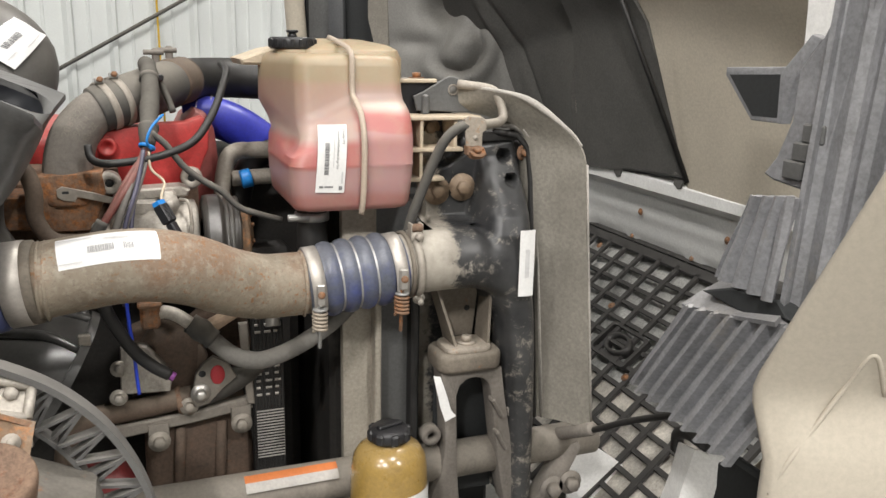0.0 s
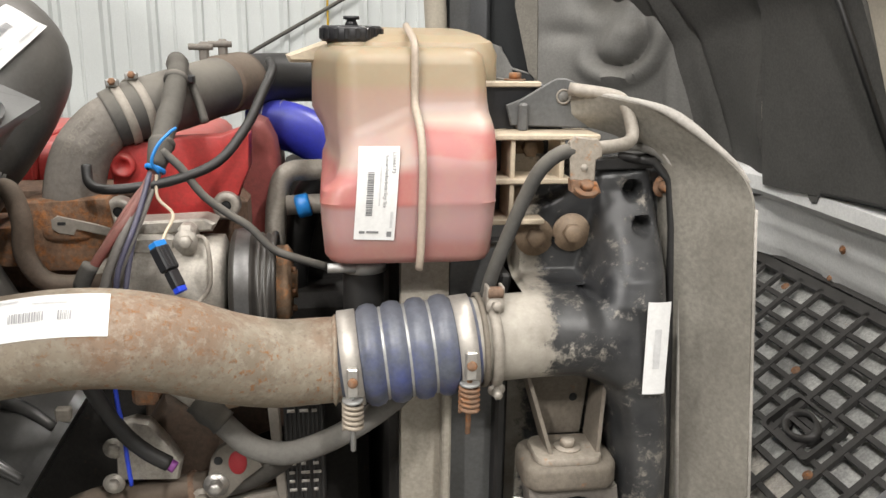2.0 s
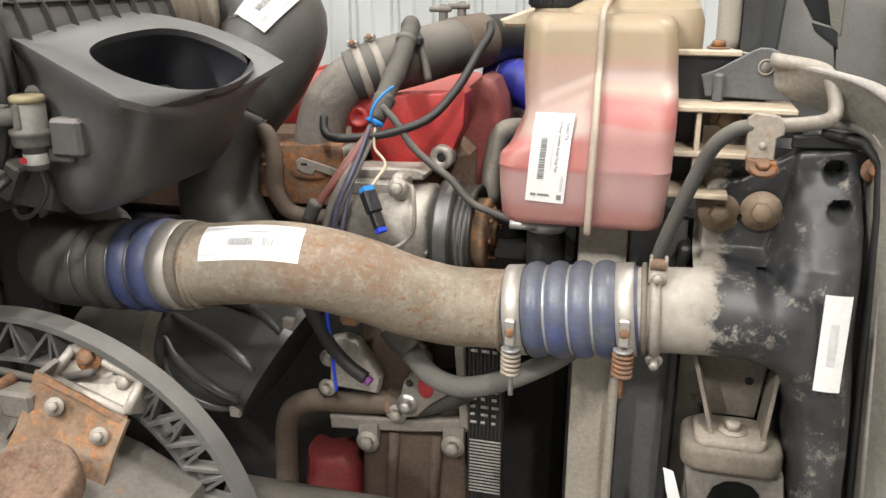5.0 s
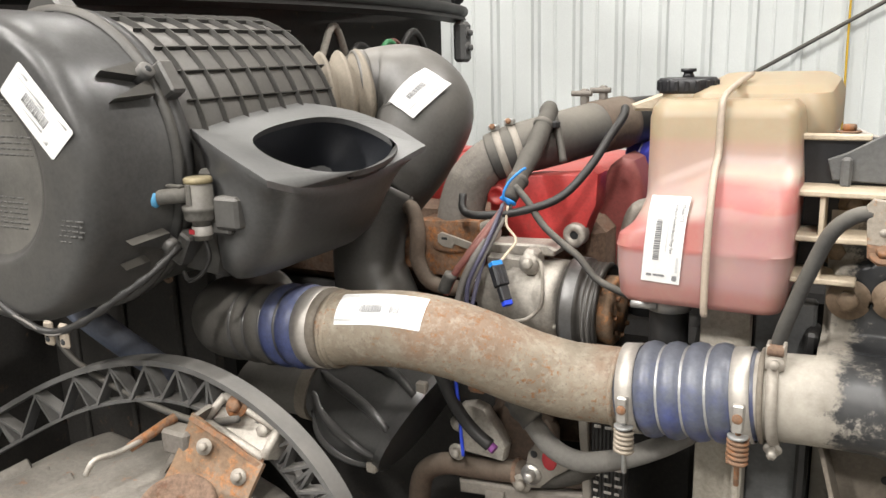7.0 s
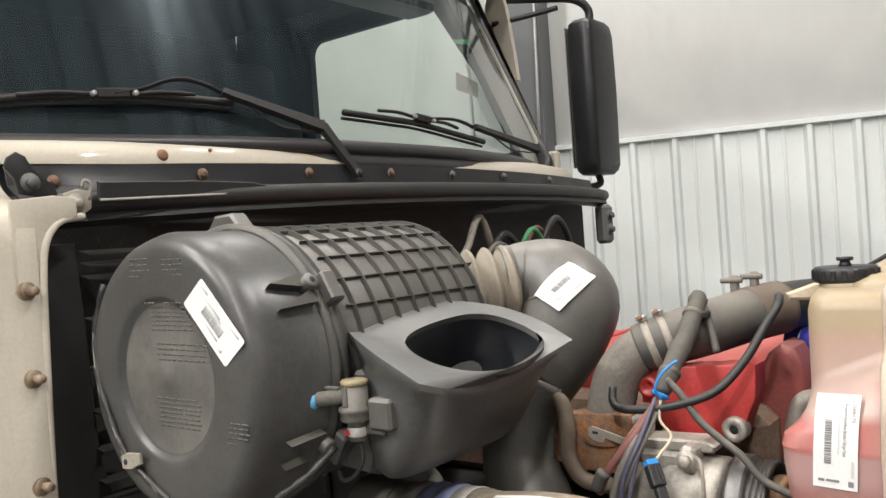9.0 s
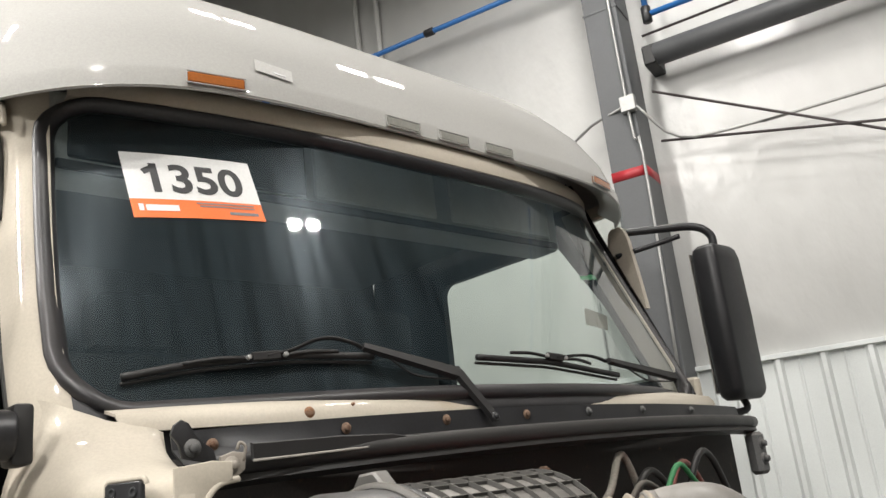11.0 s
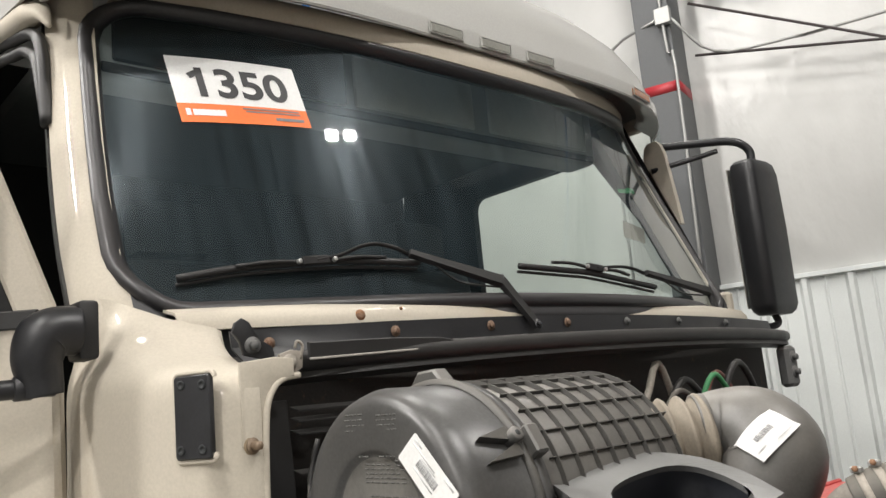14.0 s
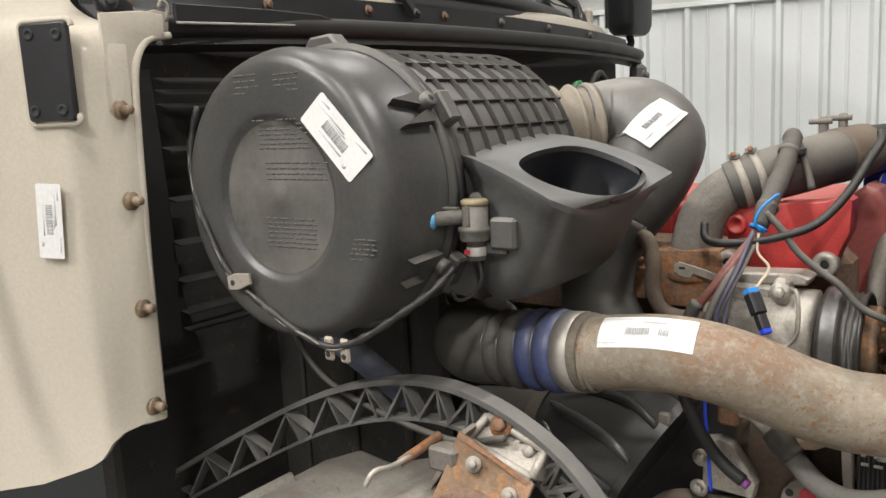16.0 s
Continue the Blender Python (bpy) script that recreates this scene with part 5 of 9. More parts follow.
# ---- air intake ----
def air_cleaner():
    cx, cz, R = -0.317, 1.735, 0.192
    t = thing("air_cleaner", "dusty black plastic air cleaner canister with a ribbed top", "air cleaner", (cx, -0.75, cz - R))
    m = frame_to((cx, -1.012, cz), (cx, -0.4, cz))
    cover = part("end_cover", lathe(B(), [(0.100, 0.0075), (0.1045, 0.0065), (0.108, 0.0015), (0.112, 0.0), (0.118, -0.0005), (0.160, 0.0), (0.172, 0.0012), (0.179, 0.004), (0.185, 0.010), (0.189, 0.019), (R + 0.002, 0.034), (R, 0.135), (R + 0.006, 0.138), (R + 0.006, 0.152), (R - 0.004, 0.154)], m, 72), "air_face", t, "round end cover with a sunken middle", 0.5)
    part("middle_disc", lathe(B(), [(0, 0.0072), (0.010, 0.0072), (0.012, 0.0085), (0.09, 0.0085), (0.1002, 0.0076)], m, 64), "air_disc", cover, "dusty sunken disc")
    rng = random.Random(3)
    for x0, x1, z0, z1, n in ((-0.380, -0.330, 1.872, 1.895, 4), (-0.305, -0.252, 1.872, 1.892, 4), (-0.350, -0.244, 1.800, 1.836, 7), (-0.341, -0.216, 1.760, 1.781, 4), (-0.348, -0.250, 1.671, 1.708, 7), (-0.213, -0.146, 1.670, 1.688, 4), (-0.195, -0.162, 1.655, 1.663, 1)):
        bm = B()
        for k in range(n):
            z, x = z1 - (z1 - z0) * k / max(1, n - 1), x0 + rng.uniform(0, 0.006)
            while x < x1 - 0.006:
                w = rng.uniform(0.004, 0.014)
                y = -1.012 + (0.0085 if math.hypot(x - cx, z - cz) < 0.102 else 0.0002)
                box(bm, x, min(x1, x + w), y - 0.0004, y + 0.001, z - 0.0012, z + 0.0012, 0)
                x += w + rng.uniform(0.002, 0.004)
        part("moulded_text", bm, "moulded", cover)
    part("body", lathe(B(), [(R - 0.01, 0.15), (R - 0.004, 0.16), (R - 0.004, 0.47), (R - 0.02, 0.50), (R - 0.06, 0.52), (0.07, 0.53), (0, 0.53)], m, 64), "air", t)
    part("clamp_ring", lathe(B(), [(R + 0.002, 0.120), (R + 0.010, 0.123), (R + 0.010, 0.130), (R + 0.002, 0.133)], m, 64), "air_rib", t)
    # grid of ribs over the top
    for k in range(8):
        y = -0.825 + 0.041 * k
        pts = [(cx + (R + 0.004) * math.sin(a), y, cz + (R + 0.004) * math.cos(a)) for a in (radians(-35 + 6 * j) for j in range(20))]
        rows = [[(cx + (p[0] - cx) * 0.96, p[1] - 0.0016, cz + (p[2] - cz) * 0.96), (cx + (p[0] - cx) * 0.999, p[1] - 0.0009, cz + (p[2] - cz) * 0.999), (cx + (p[0] - cx) * 0.999, p[1] + 0.0009, cz + (p[2] - cz) * 0.999), (cx + (p[0] - cx) * 0.96, p[1] + 0.0016, cz + (p[2] - cz) * 0.96)] for p in pts]
        part("hoop_rib", sheet(B(), rows, 0), "air_rib", t)
    for j in range(10):
        a = radians(-34 + 12.5 * j)
        d = Vector((math.sin(a), 0, math.cos(a)))
        s = Vector((math.cos(a), 0, -math.sin(a))) * 0.0014
        c = Vector((cx, 0, cz))
        rows = [[c + d * (R - 0.01) - s + Vector((0, y, 0)), c + d * (R * 1.009) - s * 0.6 + Vector((0, y, 0)), c + d * (R * 1.009) + s * 0.6 + Vector((0, y, 0)), c + d * (R - 0.01) + s + Vector((0, y, 0))] for y in (-0.838, -0.53 + 0.012 * (j % 2))]
        part("long_rib", sheet(B(), rows, 0), "air_rib", t)
    # clips round the cover: two pointed fins that meet at a pin, and a box behind
    def on_can(y, a, lift):
        return Vector((cx + (R + lift) * math.sin(radians(a)), y, cz + (R + lift) * math.cos(radians(a))))
    for a, fins in ((56.5, (((-0.961, 54.6), (-0.905, 51.5), (-0.900, 58.0)), ((-0.961, 64.8), (-0.902, 58.8), (-0.898, 64.0)))), (117.5, (((-0.963, 113.7), (-0.905, 112.5), (-0.900, 119.5)), ((-0.961, 124.0), (-0.925, 122.8), (-0.918, 127.5))))):
        clip = part("clip", box(B(), -0.022, 0.022, -0.012, 0.012, 0.0, 0.026, 0.003, Matrix.Translation(on_can(-0.872, a + 3, 0.0)) @ Matrix.Rotation(radians(a + 3), 4, "Y")), "air", t, "moulded cover clip")
        for f in fins:
            part("fin", loft(B(), [[on_can(y, q, l) for y, q in f] for l in (-0.004, 0.014)]), "air_rib", clip)
        part("pin", disc_bar(B(), on_can(-0.902, a, 0.0), on_can(-0.902, a, 0.024), 0.011, 16, 0.002), "air", clip)
        part("pin_hole", disc_bar(B(), on_can(-0.902, a, 0.02), on_can(-0.902, a, 0.0246), 0.0045, 10), "inside", clip)
    b = prism(B(), [(-0.045, 0), (-0.02, 0.028), (0.02, 0.03), (0.05, 0.0)], 0.03, at_y(-0.84) @ Matrix.Translation((cx - 0.04, cz + R - 0.004, 0)), 0.004)
    part("top_clip", b, "air", t)
    return t


def cover_band():
    cx, cz, R = -0.317, 1.735, 0.192
    t = thing("band_strap", "taped wire strap hanging round the air cleaner cover", "strap", (cx, -1.0, 1.54))
    pts = [(-0.496, -0.985, 1.862), (-0.503, -0.998, 1.80), (-0.484, -1.010, 1.735), (-0.449, -1.015, 1.672), (-0.422, -1.015, 1.632), (-0.385, -1.015, 1.607), (-0.340, -1.014, 1.583), (-0.285, -1.012, 1.556), (-0.236, -1.008, 1.545), (-0.190, -0.998, 1.560), (-0.145, -0.980, 1.590), (-0.112, -0.955, 1.617), (-0.098, -0.92, 1.645)]
    run = spline(pts, 6)
    rng = random.Random(4)
    part("strap", sweep(B(), run, [0.0036 + 0.0016 * math.sin(0.9 * k) ** 2 + rng.uniform(0, 0.0010) for k in range(len(run))], 8), "rubber", t)
    part("strap_wire", sweep(B(), [q + Vector((0.0, -0.003, 0.0035 * math.sin(0.55 * k))) for k, q in enumerate(run[6:52])], 0.0016, 6), "wire_grey", t, "thin wire twisted round the strap")
    for k, dx in enumerate((-0.012, 0.016)):
        p = Vector((-0.234 + dx, -1.003, 1.553))
        c = part("clip", box(B(), p.x - 0.008, p.x + 0.008, p.y - 0.004, p.y + 0.003, p.z - 0.028, p.z + 0.004, 0.003), "tan_metal", t, "dull metal clip")
        part("clip_hole", disc_bar(B(), (p.x, p.y - 0.0048, p.z - 0.019), (p.x, p.y - 0.001, p.z - 0.019), 0.004, 12), "inside", c)
    lug = part("lug", prism(B(), [(-0.412, 1.608), (-0.414, 1.626), (-0.398, 1.632), (-0.368, 1.634), (-0.366, 1.620), (-0.39, 1.610)], 0.005, at_y(-1.020), 0.001), "galv_d", t, "dull metal lug")
    part("lug_hole", disc_bar(B(), (-0.402, -1.0245, 1.619), (-0.402, -1.0262, 1.619), 0.004, 10), "inside", lug)


def intake_scoop():
    t = thing("intake_scoop", "dusty black plastic intake scoop with an open mouth", "air duct", (-0.05, -0.7, 1.55))
    # rim of the mouth; the mouth leans towards the front
    rim = [(-0.150, -0.835, 1.780), (-0.09, -0.878, 1.774), (-0.033, -0.905, 1.760), (0.030, -0.902, 1.728), (0.034, -0.85, 1.711), (0.022, -0.76, 1.699), (0.020, -0.66, 1.703), (0.041, -0.556, 1.730),
           (-0.025, -0.535, 1.757), (-0.09, -0.545, 1.780), (-0.14, -0.61, 1.797), (-0.16, -0.72, 1.799)]
    mid = Vector((-0.062, -0.70, 1.745))
    dense = []
    for a, b in zip(rim, rim[1:] + rim[:1]):
        dense += [Vector(a).lerp(Vector(b), k / 4) for k in range(4)]
    sharp_at = (0, 12, 28)
    for _ in range(2):
        dense = [p if k in sharp_at else (dense[k - 1] + p * 2 + dense[(k + 1) % len(dense)]) / 4 for k, p in enumerate(dense)]
    rim = dense
    hole = [(-0.075, -0.809, 1.763), (-0.092, -0.750, 1.772), (-0.098, -0.680, 1.776), (-0.098, -0.622, 1.777), (-0.079, -0.579, 1.770), (-0.037, -0.562, 1.751), (0.008, -0.576, 1.733), (0.028, -0.620, 1.722), (0.034, -0.70, 1.713), (0.026, -0.775, 1.718), (-0.002, -0.815, 1.731), (-0.040, -0.825, 1.747)]
    near = min(range(12), key=lambda k: (Vector(hole[k]) - rim[0]).length)
    hole = hole[near:] + hole[:near]
    dense = []
    for a, b in zip(hole, hole[1:] + hole[:1]):
        dense += [Vector(a).lerp(Vector(b), k / 4) for k in range(4)]
    hole = dense
    if (hole[12] - rim[12]).length > (hole[-12] - rim[12]).length:
        hole = [hole[0]] + hole[:0:-1]
    for _ in range(4):
        hole = [(hole[k - 1] + p * 2 + hole[(k + 1) % len(hole)]) / 4 for k, p in enumerate(hole)]
    mid_h = sum(hole, Vector()) / len(hole)
    lip = [p + Vector((-0.003, 0, -0.008)) for p in hole]
    part("mouth", loft(B(), [rim, hole, lip], cap=False), "scoop", t, "smooth rim round the dark mouth", 0.5)
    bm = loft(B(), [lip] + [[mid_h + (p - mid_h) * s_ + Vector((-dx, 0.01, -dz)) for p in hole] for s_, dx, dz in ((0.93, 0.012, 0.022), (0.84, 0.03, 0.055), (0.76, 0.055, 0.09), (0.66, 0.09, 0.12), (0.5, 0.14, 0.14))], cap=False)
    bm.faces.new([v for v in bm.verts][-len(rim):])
    part("throat", bm, "air_in", t, "inside of the scoop, darkened for its shade", 0.8)
    # outer skin down to the canister
    def outer(f, drop, shrink, back):
        out = []
        for p in rim:
            q = mid + (p - mid) * shrink
            out.append(Vector((q.x * (1 - back) + (-0.16) * back, q.y, q.z * (1 - f) + (1.605 + 0.1 * (q.x + 0.1)) * f - drop)))
        return out
    def eased(ring, times):
        for _ in range(times):
            ring = [(ring[k - 1] + p * 2 + ring[(k + 1) % len(ring)]) / 4 for k, p in enumerate(ring)]
        return ring
    low = [p - Vector((0, 0, 0.008)) for p in rim]
    tuck = eased([mid + (p - mid) * 0.955 - Vector((0.004, 0, 0.022)) for p in rim], 6)
    bm = loft(B(), [rim, low, tuck, eased(outer(0.30, 0.01, 0.95, 0.05), 16), eased(outer(0.55, 0.01, 0.94, 0.11), 22), eased(outer(0.8, 0.01, 0.92, 0.18), 24), eased(outer(0.95, 0.015, 0.87, 0.25), 24), eased(outer(1.0, 0.025, 0.74, 0.32), 24)], cap=False)
    part("skin", bm, "scoop", t, "", 0.8)
    b = prism(B(), [(-0.23, 1.575), (-0.15, 1.568), (-0.14, 1.60), (-0.165, 1.68), (-0.20, 1.76), (-0.26, 1.78)], 0.25, at_y(-0.56), 0.02, 2)
    part("neck", b, "air", t)
    rows = [[(x, y, z - 0.05 * abs(y + 0.69) ** 1.5) for y in (-0.835, -0.78, -0.69, -0.60, -0.53)] for x, z in ((-0.19, 1.875), (-0.175, 1.845), (-0.165, 1.82), (-0.15, 1.803), (-0.14, 1.796))]
    part("top_flange", sheet(B(), rows, 0.006), "air", t)
    part("side_tab", box(B(), -0.115, -0.085, -0.865, -0.84, 1.665, 1.73, 0.005), "air", t)


def sensor():
    t = thing("pressure_sensor", "small dusty sensor with a blue plug on the air cleaner", "sensor", (-0.09, -0.88, 1.66))
    c = Vector((-0.084, -0.893, 1.685))
    part("can", lathe(B(), [(0, -0.036), (0.011, -0.036), (0.012, -0.012), (0.019, -0.011), (0.0205, -0.008), (0.0205, 0.0), (0.022, 0.001), (0.022, 0.006), (0.0165, 0.008), (0.0165, 0.034), (0, 0.036)], Matrix.Translation(c), 24), "sensor", t)
    part("cap", lathe(B(), [(0, 0.034), (0.0175, 0.034), (0.0178, 0.039), (0.015, 0.041), (0, 0.041)], Matrix.Translation(c), 20), "cap_y", t, "yellowed cap")
    part("rib", box(B(), -0.003, 0.003, -0.0185, -0.014, 0.008, 0.034, 0.001, Matrix.Translation(c)), "sensor", t)
    plug = part("plug", tube(B(), [c + Vector((-0.012, -0.004, 0.019)), c + Vector((-0.034, -0.018, 0.018)), c + Vector((-0.050, -0.026, 0.016))], 0.0095, 3, 12), "sensor", t)
    part("latch", box(B(), c.x - 0.05, c.x - 0.018, c.y - 0.013, c.y - 0.004, c.z + 0.027, c.z + 0.031, 0.001), "sensor", plug)
    part("blue_end", disc_bar(B(), c + Vector((-0.044, -0.024, 0.016)), c + Vector((-0.072, -0.040, 0.0145)), 0.0115, 10, 0.002), "zip_l", t, "light blue connector end")
    part("label_band", lathe(B(), [(0.0124, -0.030), (0.0128, -0.0295), (0.0128, -0.019), (0.0124, -0.0185)], Matrix.Translation(c), 20), "label_d", t, "worn white label")
    part("red_mark", box(B(), c.x - 0.010, c.x - 0.001, c.y - 0.0136, c.y - 0.0105, c.z - 0.028, c.z - 0.022, 0.0005), "redtape", t, "small faded red mark")
    part("bracket", box(B(), c.x + 0.02, c.x + 0.058, c.y - 0.002, c.y + 0.03, c.z - 0.022, c.z + 0.018, 0.004), "air", t)
    part("arm", box(B(), c.x - 0.004, c.x + 0.04, c.y + 0.004, c.y + 0.02, c.z - 0.03, c.z - 0.012, 0.003), "air", t)
    part("lead", tube(B(), [c + Vector((0.002, 0.0, -0.035)), c + Vector((0.006, 0.0, -0.06)), c + Vector((-0.008, -0.004, -0.082)), c + Vector((-0.03, -0.002, -0.091)), c + Vector((-0.05, 0.01, -0.085))], 0.0028, 5, 6), "rubber", t)


def intake_elbow():
    b = thing("bellows_hose", "dusty grey rubber bellows hose", "hose", (-0.24, -0.44, 1.75))
    prof = [(0.062, 0)]
    for k in range(4):
        h = 0.012 + 0.032 * k
        prof += [(0.055, h), (0.075, h + 0.010), (0.078, h + 0.014), (0.075, h + 0.018), (0.055, h + 0.028)]
    prof += [(0.064, 0.145), (0.066, 0.15), (0.066, 0.175), (0.06, 0.178)]
    part("bellows", lathe(B(), prof, frame_to((-0.25, -0.50, 1.79), (-0.13, -0.36, 1.80)), 36), "rubber_tan", b)
    part("band", lathe(B(), [(0.067, 0.150), (0.070, 0.152), (0.070, 0.165), (0.067, 0.167)], frame_to((-0.25, -0.50, 1.79), (-0.13, -0.36, 1.80)), 36), "steel", b, "shiny band clamp")
    t = thing("intake_elbow", "dusty black plastic intake elbow sweeping down to the engine", "air duct", (0.0, -0.42, 1.5))
    part("elbow", tube(B(), [(-0.175, -0.41, 1.808), (-0.145, -0.378, 1.81), (-0.095, -0.366, 1.80), (-0.060, -0.372, 1.768), (-0.068, -0.388, 1.725), (-0.085, -0.405, 1.685), (-0.108, -0.43, 1.64)], 0.07, 6, 36, True, [0.058, 0.068, 0.079, 0.083, 0.080, 0.076, 0.070]), "air", t)
    part("down_leg", tube(B(), [(-0.106, -0.428, 1.645), (-0.128, -0.45, 1.585), (-0.132, -0.46, 1.51), (-0.108, -0.47, 1.44), (-0.08, -0.48, 1.38)], 0.07, 6, 32, True, [0.071, 0.064, 0.063, 0.071, 0.075]), "air", t)
    part("collar", lathe(B(), [(0.060, 0), (0.064, 0.001), (0.064, 0.02), (0.060, 0.022)], frame_to((-0.178, -0.412, 1.808), (-0.145, -0.378, 1.81)), 36), "air", t)
    l = thing("elbow_label", "white inventory label stuck on the intake elbow", "label", (-0.04, -0.45, 1.79))
    axis = spline([(-0.145, -0.378, 1.81), (-0.095, -0.366, 1.80), (-0.060, -0.372, 1.768), (-0.068, -0.388, 1.725)], 8)
    corner = [Vector((-0.0364, -0.4146, 1.8327)), Vector((0.010, -0.4075, 1.8108)), Vector((-0.0349, -0.4584, 1.7582)), Vector((-0.085, -0.440, 1.782))]
    def spot(u, v, lift):
        p = (corner[0] * (1 - u) + corner[3] * u) * (1 - v) + (corner[1] * (1 - u) + corner[2] * u) * v
        k = min(range(len(axis)), key=lambda q: (axis[q] - p).length)
        return axis[k] + (p - axis[k]).normalized() * max((p - axis[k]).length, 0.0835) + Vector((0.002, -0.004, 0.003)) * (1 + lift)
    def skin(u0, u1, v0, v1, lift, n):
        return sheet(B(), [[spot(u0 + (u1 - u0) * i / n, v0 + (v1 - v0) * j / n, lift) for i in range(n + 1)] for j in range(n + 1)], 0)
    part("paper", skin(0, 1, 0, 1, 0.0, 8), "label", l)
    code = part("barcode", skin(0.34, 0.345, 0.36, 0.52, 0.25, 1), "ink", l)
    rng = random.Random(9)
    u = 0.352
    while u < 0.72:
        w = rng.choice((0.008, 0.014, 0.02))
        part("bar", skin(u, u + w, 0.36, 0.52, 0.25, 1), "ink", code)
        u += w + rng.choice((0.008, 0.012))
    for u0, u1, v0, v1 in ((0.06, 0.5, 0.82, 0.86), (0.1, 0.3, 0.08, 0.12), (0.7, 0.92, 0.7, 0.74)):
        part("print", skin(u0, u1, v0, v1, 0.25, 3), "inkgrey", l)


def engine_duct():
    """A bell that bends downwards: a narrow collar at the rear, ribbed and wide at the turbo."""
    t = thing("turbo_duct", "black ribbed plastic bell duct below the charge pipe", "air duct", (0.02, -0.56, 1.3))
    # upper and lower edge of each ring as x, z
    ends = [((-0.36, 1.322), (-0.385, 1.222)), ((-0.302, 1.33), (-0.328, 1.227)), ((-0.218, 1.343), (-0.238, 1.233))]
    collar = [((-0.214, 1.349), (-0.234, 1.228)), ((-0.190, 1.351), (-0.212, 1.227))]
    bell = [((-0.190, 1.346), (-0.210, 1.232)), ((-0.165, 1.350), (-0.192, 1.226)), ((-0.129, 1.360), (-0.176, 1.199)), ((-0.071, 1.374), (-0.142, 1.183)), ((-0.005, 1.381), (-0.104, 1.180)), ((0.047, 1.373), (-0.068, 1.185))]
    def ring(e, grow=0.0, n=40):
        a, b = Vector((e[0][0], -0.52, e[0][1])), Vector((e[1][0], -0.52, e[1][1]))
        c, up = (a + b) / 2, (a - b) / 2
        r = up.length + grow
        up.normalize()
        return [c + up * r * math.cos(k * math.tau / n) + Vector((0, -1, 0)) * r * math.sin(k * math.tau / n) for k in range(n)]
    part("rear_tube", loft(B(), [ring(e) for e in ends]), "hose_d", t, "dusty rear tube of the duct")
    part("collar", loft(B(), [ring(collar[0], -0.003), ring(collar[0]), ring(collar[1]), ring(collar[1], -0.003)]), "mount", t, "dull collar of the duct")
    rings = [ring(e) for e in bell]
    mid = [spline([q[k] for q in rings], 3) for k in range(40)]
    skin = [[col[j] for col in mid] for j in range(len(mid[0]))]
    part("bell", loft(B(), skin + [ring(bell[-1], 0.005), [p + Vector((0.012, 0, -0.006)) for p in ring(bell[-1], 0.005)], [p + Vector((0.012, 0, -0.006)) for p in ring(bell[-1], -0.02)]]), "satin", t, "black ribbed bell", 0.8)
    last = len(skin) - 1
    for k in range(0, 40, 4):
        line = []
        for j in range(2, last + 1):
            f = k + 5.0 * (j / last) ** 1.5
            a, b = skin[j][int(f) % 40], skin[j][(int(f) + 1) % 40]
            line.append(a.lerp(b, f - int(f)))
        part("rib", sweep(B(), spline(line, 2), [0.002 + 0.0075 * math.sin(math.pi * (0.08 + 0.80 * q / (2 * len(line)))) for q in range(2 * (len(line) - 1) + 1)], 8), "satin", t)
    for k in (4, 15):
        p = ring(bell[-1], 0.006)[k]
        part("rim_clip", box(B(), p.x - 0.008, p.x + 0.010, p.y - 0.007, p.y + 0.005, p.z - 0.010, p.z + 0.008, 0.002), "galv_d", t, "dull metal clip")


# ---- charge air pipe ----
PIPE = [(0.0, -0.748, 1.500), (0.05, -0.748, 1.507), (0.10, -0.746, 1.512), (0.15, -0.738, 1.508), (0.20, -0.715, 1.490), (0.25, -0.685, 1.462), (0.30, -0.660, 1.443), (0.345, -0.645, 1.438), (0.378, -0.640, 1.437)]


def charge_pipe():
    t = thing("charge_air_pipe", "rusty S-bent steel charge air pipe", "pipe", (0.15, -0.72, 1.45))
    part("pipe", tube(B(), PIPE, 0.0505, 6, 36), "pipe", t)
    for i, d in ((0, 0.004), (0, 0.012), (-2, 0.022)):
        p = Vector(PIPE[i]) + Vector((d, 0, 0))
        part("bead", lathe(B(), [(0.05, -0.003), (0.054, 0), (0.05, 0.003)], frame_to(p, p + Vector((1, 0, 0))), 36), "pipe", t)
    s = spline([Vector(p) for p in PIPE], 6)
    lab = thing("pipe_label", "white inventory label stuck round the charge pipe", "label", (0.08, -0.78, 1.53))
    seg = [p for p in s if 0.028 <= p.x <= 0.150]
    part("paper", patch_on(B(), seg, 0.0505, radians(12), radians(68), (0, 0, 1)), "label", lab)
    rng = random.Random(3)
    bm = B()
    x = 0.068
    while x < 0.112:
        w = rng.choice((0.0006, 0.001, 0.0015))
        q = [Vector((a, *np.array([np.interp(a, [p[0] for p in PIPE], [p[k] for p in PIPE]) for k in (1, 2)]))) for a in (x, x + w)]
        patch_on(bm, q, 0.0505, radians(38), radians(49), (0, 0, 1), 0.003, 2)
        x += w + rng.choice((0.0006, 0.001))
    part("barcode", bm, "ink_l", lab)
    for x0, x1, a0, a1 in ((0.035, 0.075, 20, 22), (0.088, 0.11, 26, 28), (0.035, 0.06, 60, 61.5)):
        q = [Vector((a, *np.array([np.interp(a, [p[0] for p in PIPE], [p[k] for p in PIPE]) for k in (1, 2)]))) for a in np.linspace(x0, x1, 4)]
        part("print", patch_on(B(), q, 0.0505, radians(a0), radians(a1), (0, 0, 1), 0.003, 2), "inkgrey", lab)


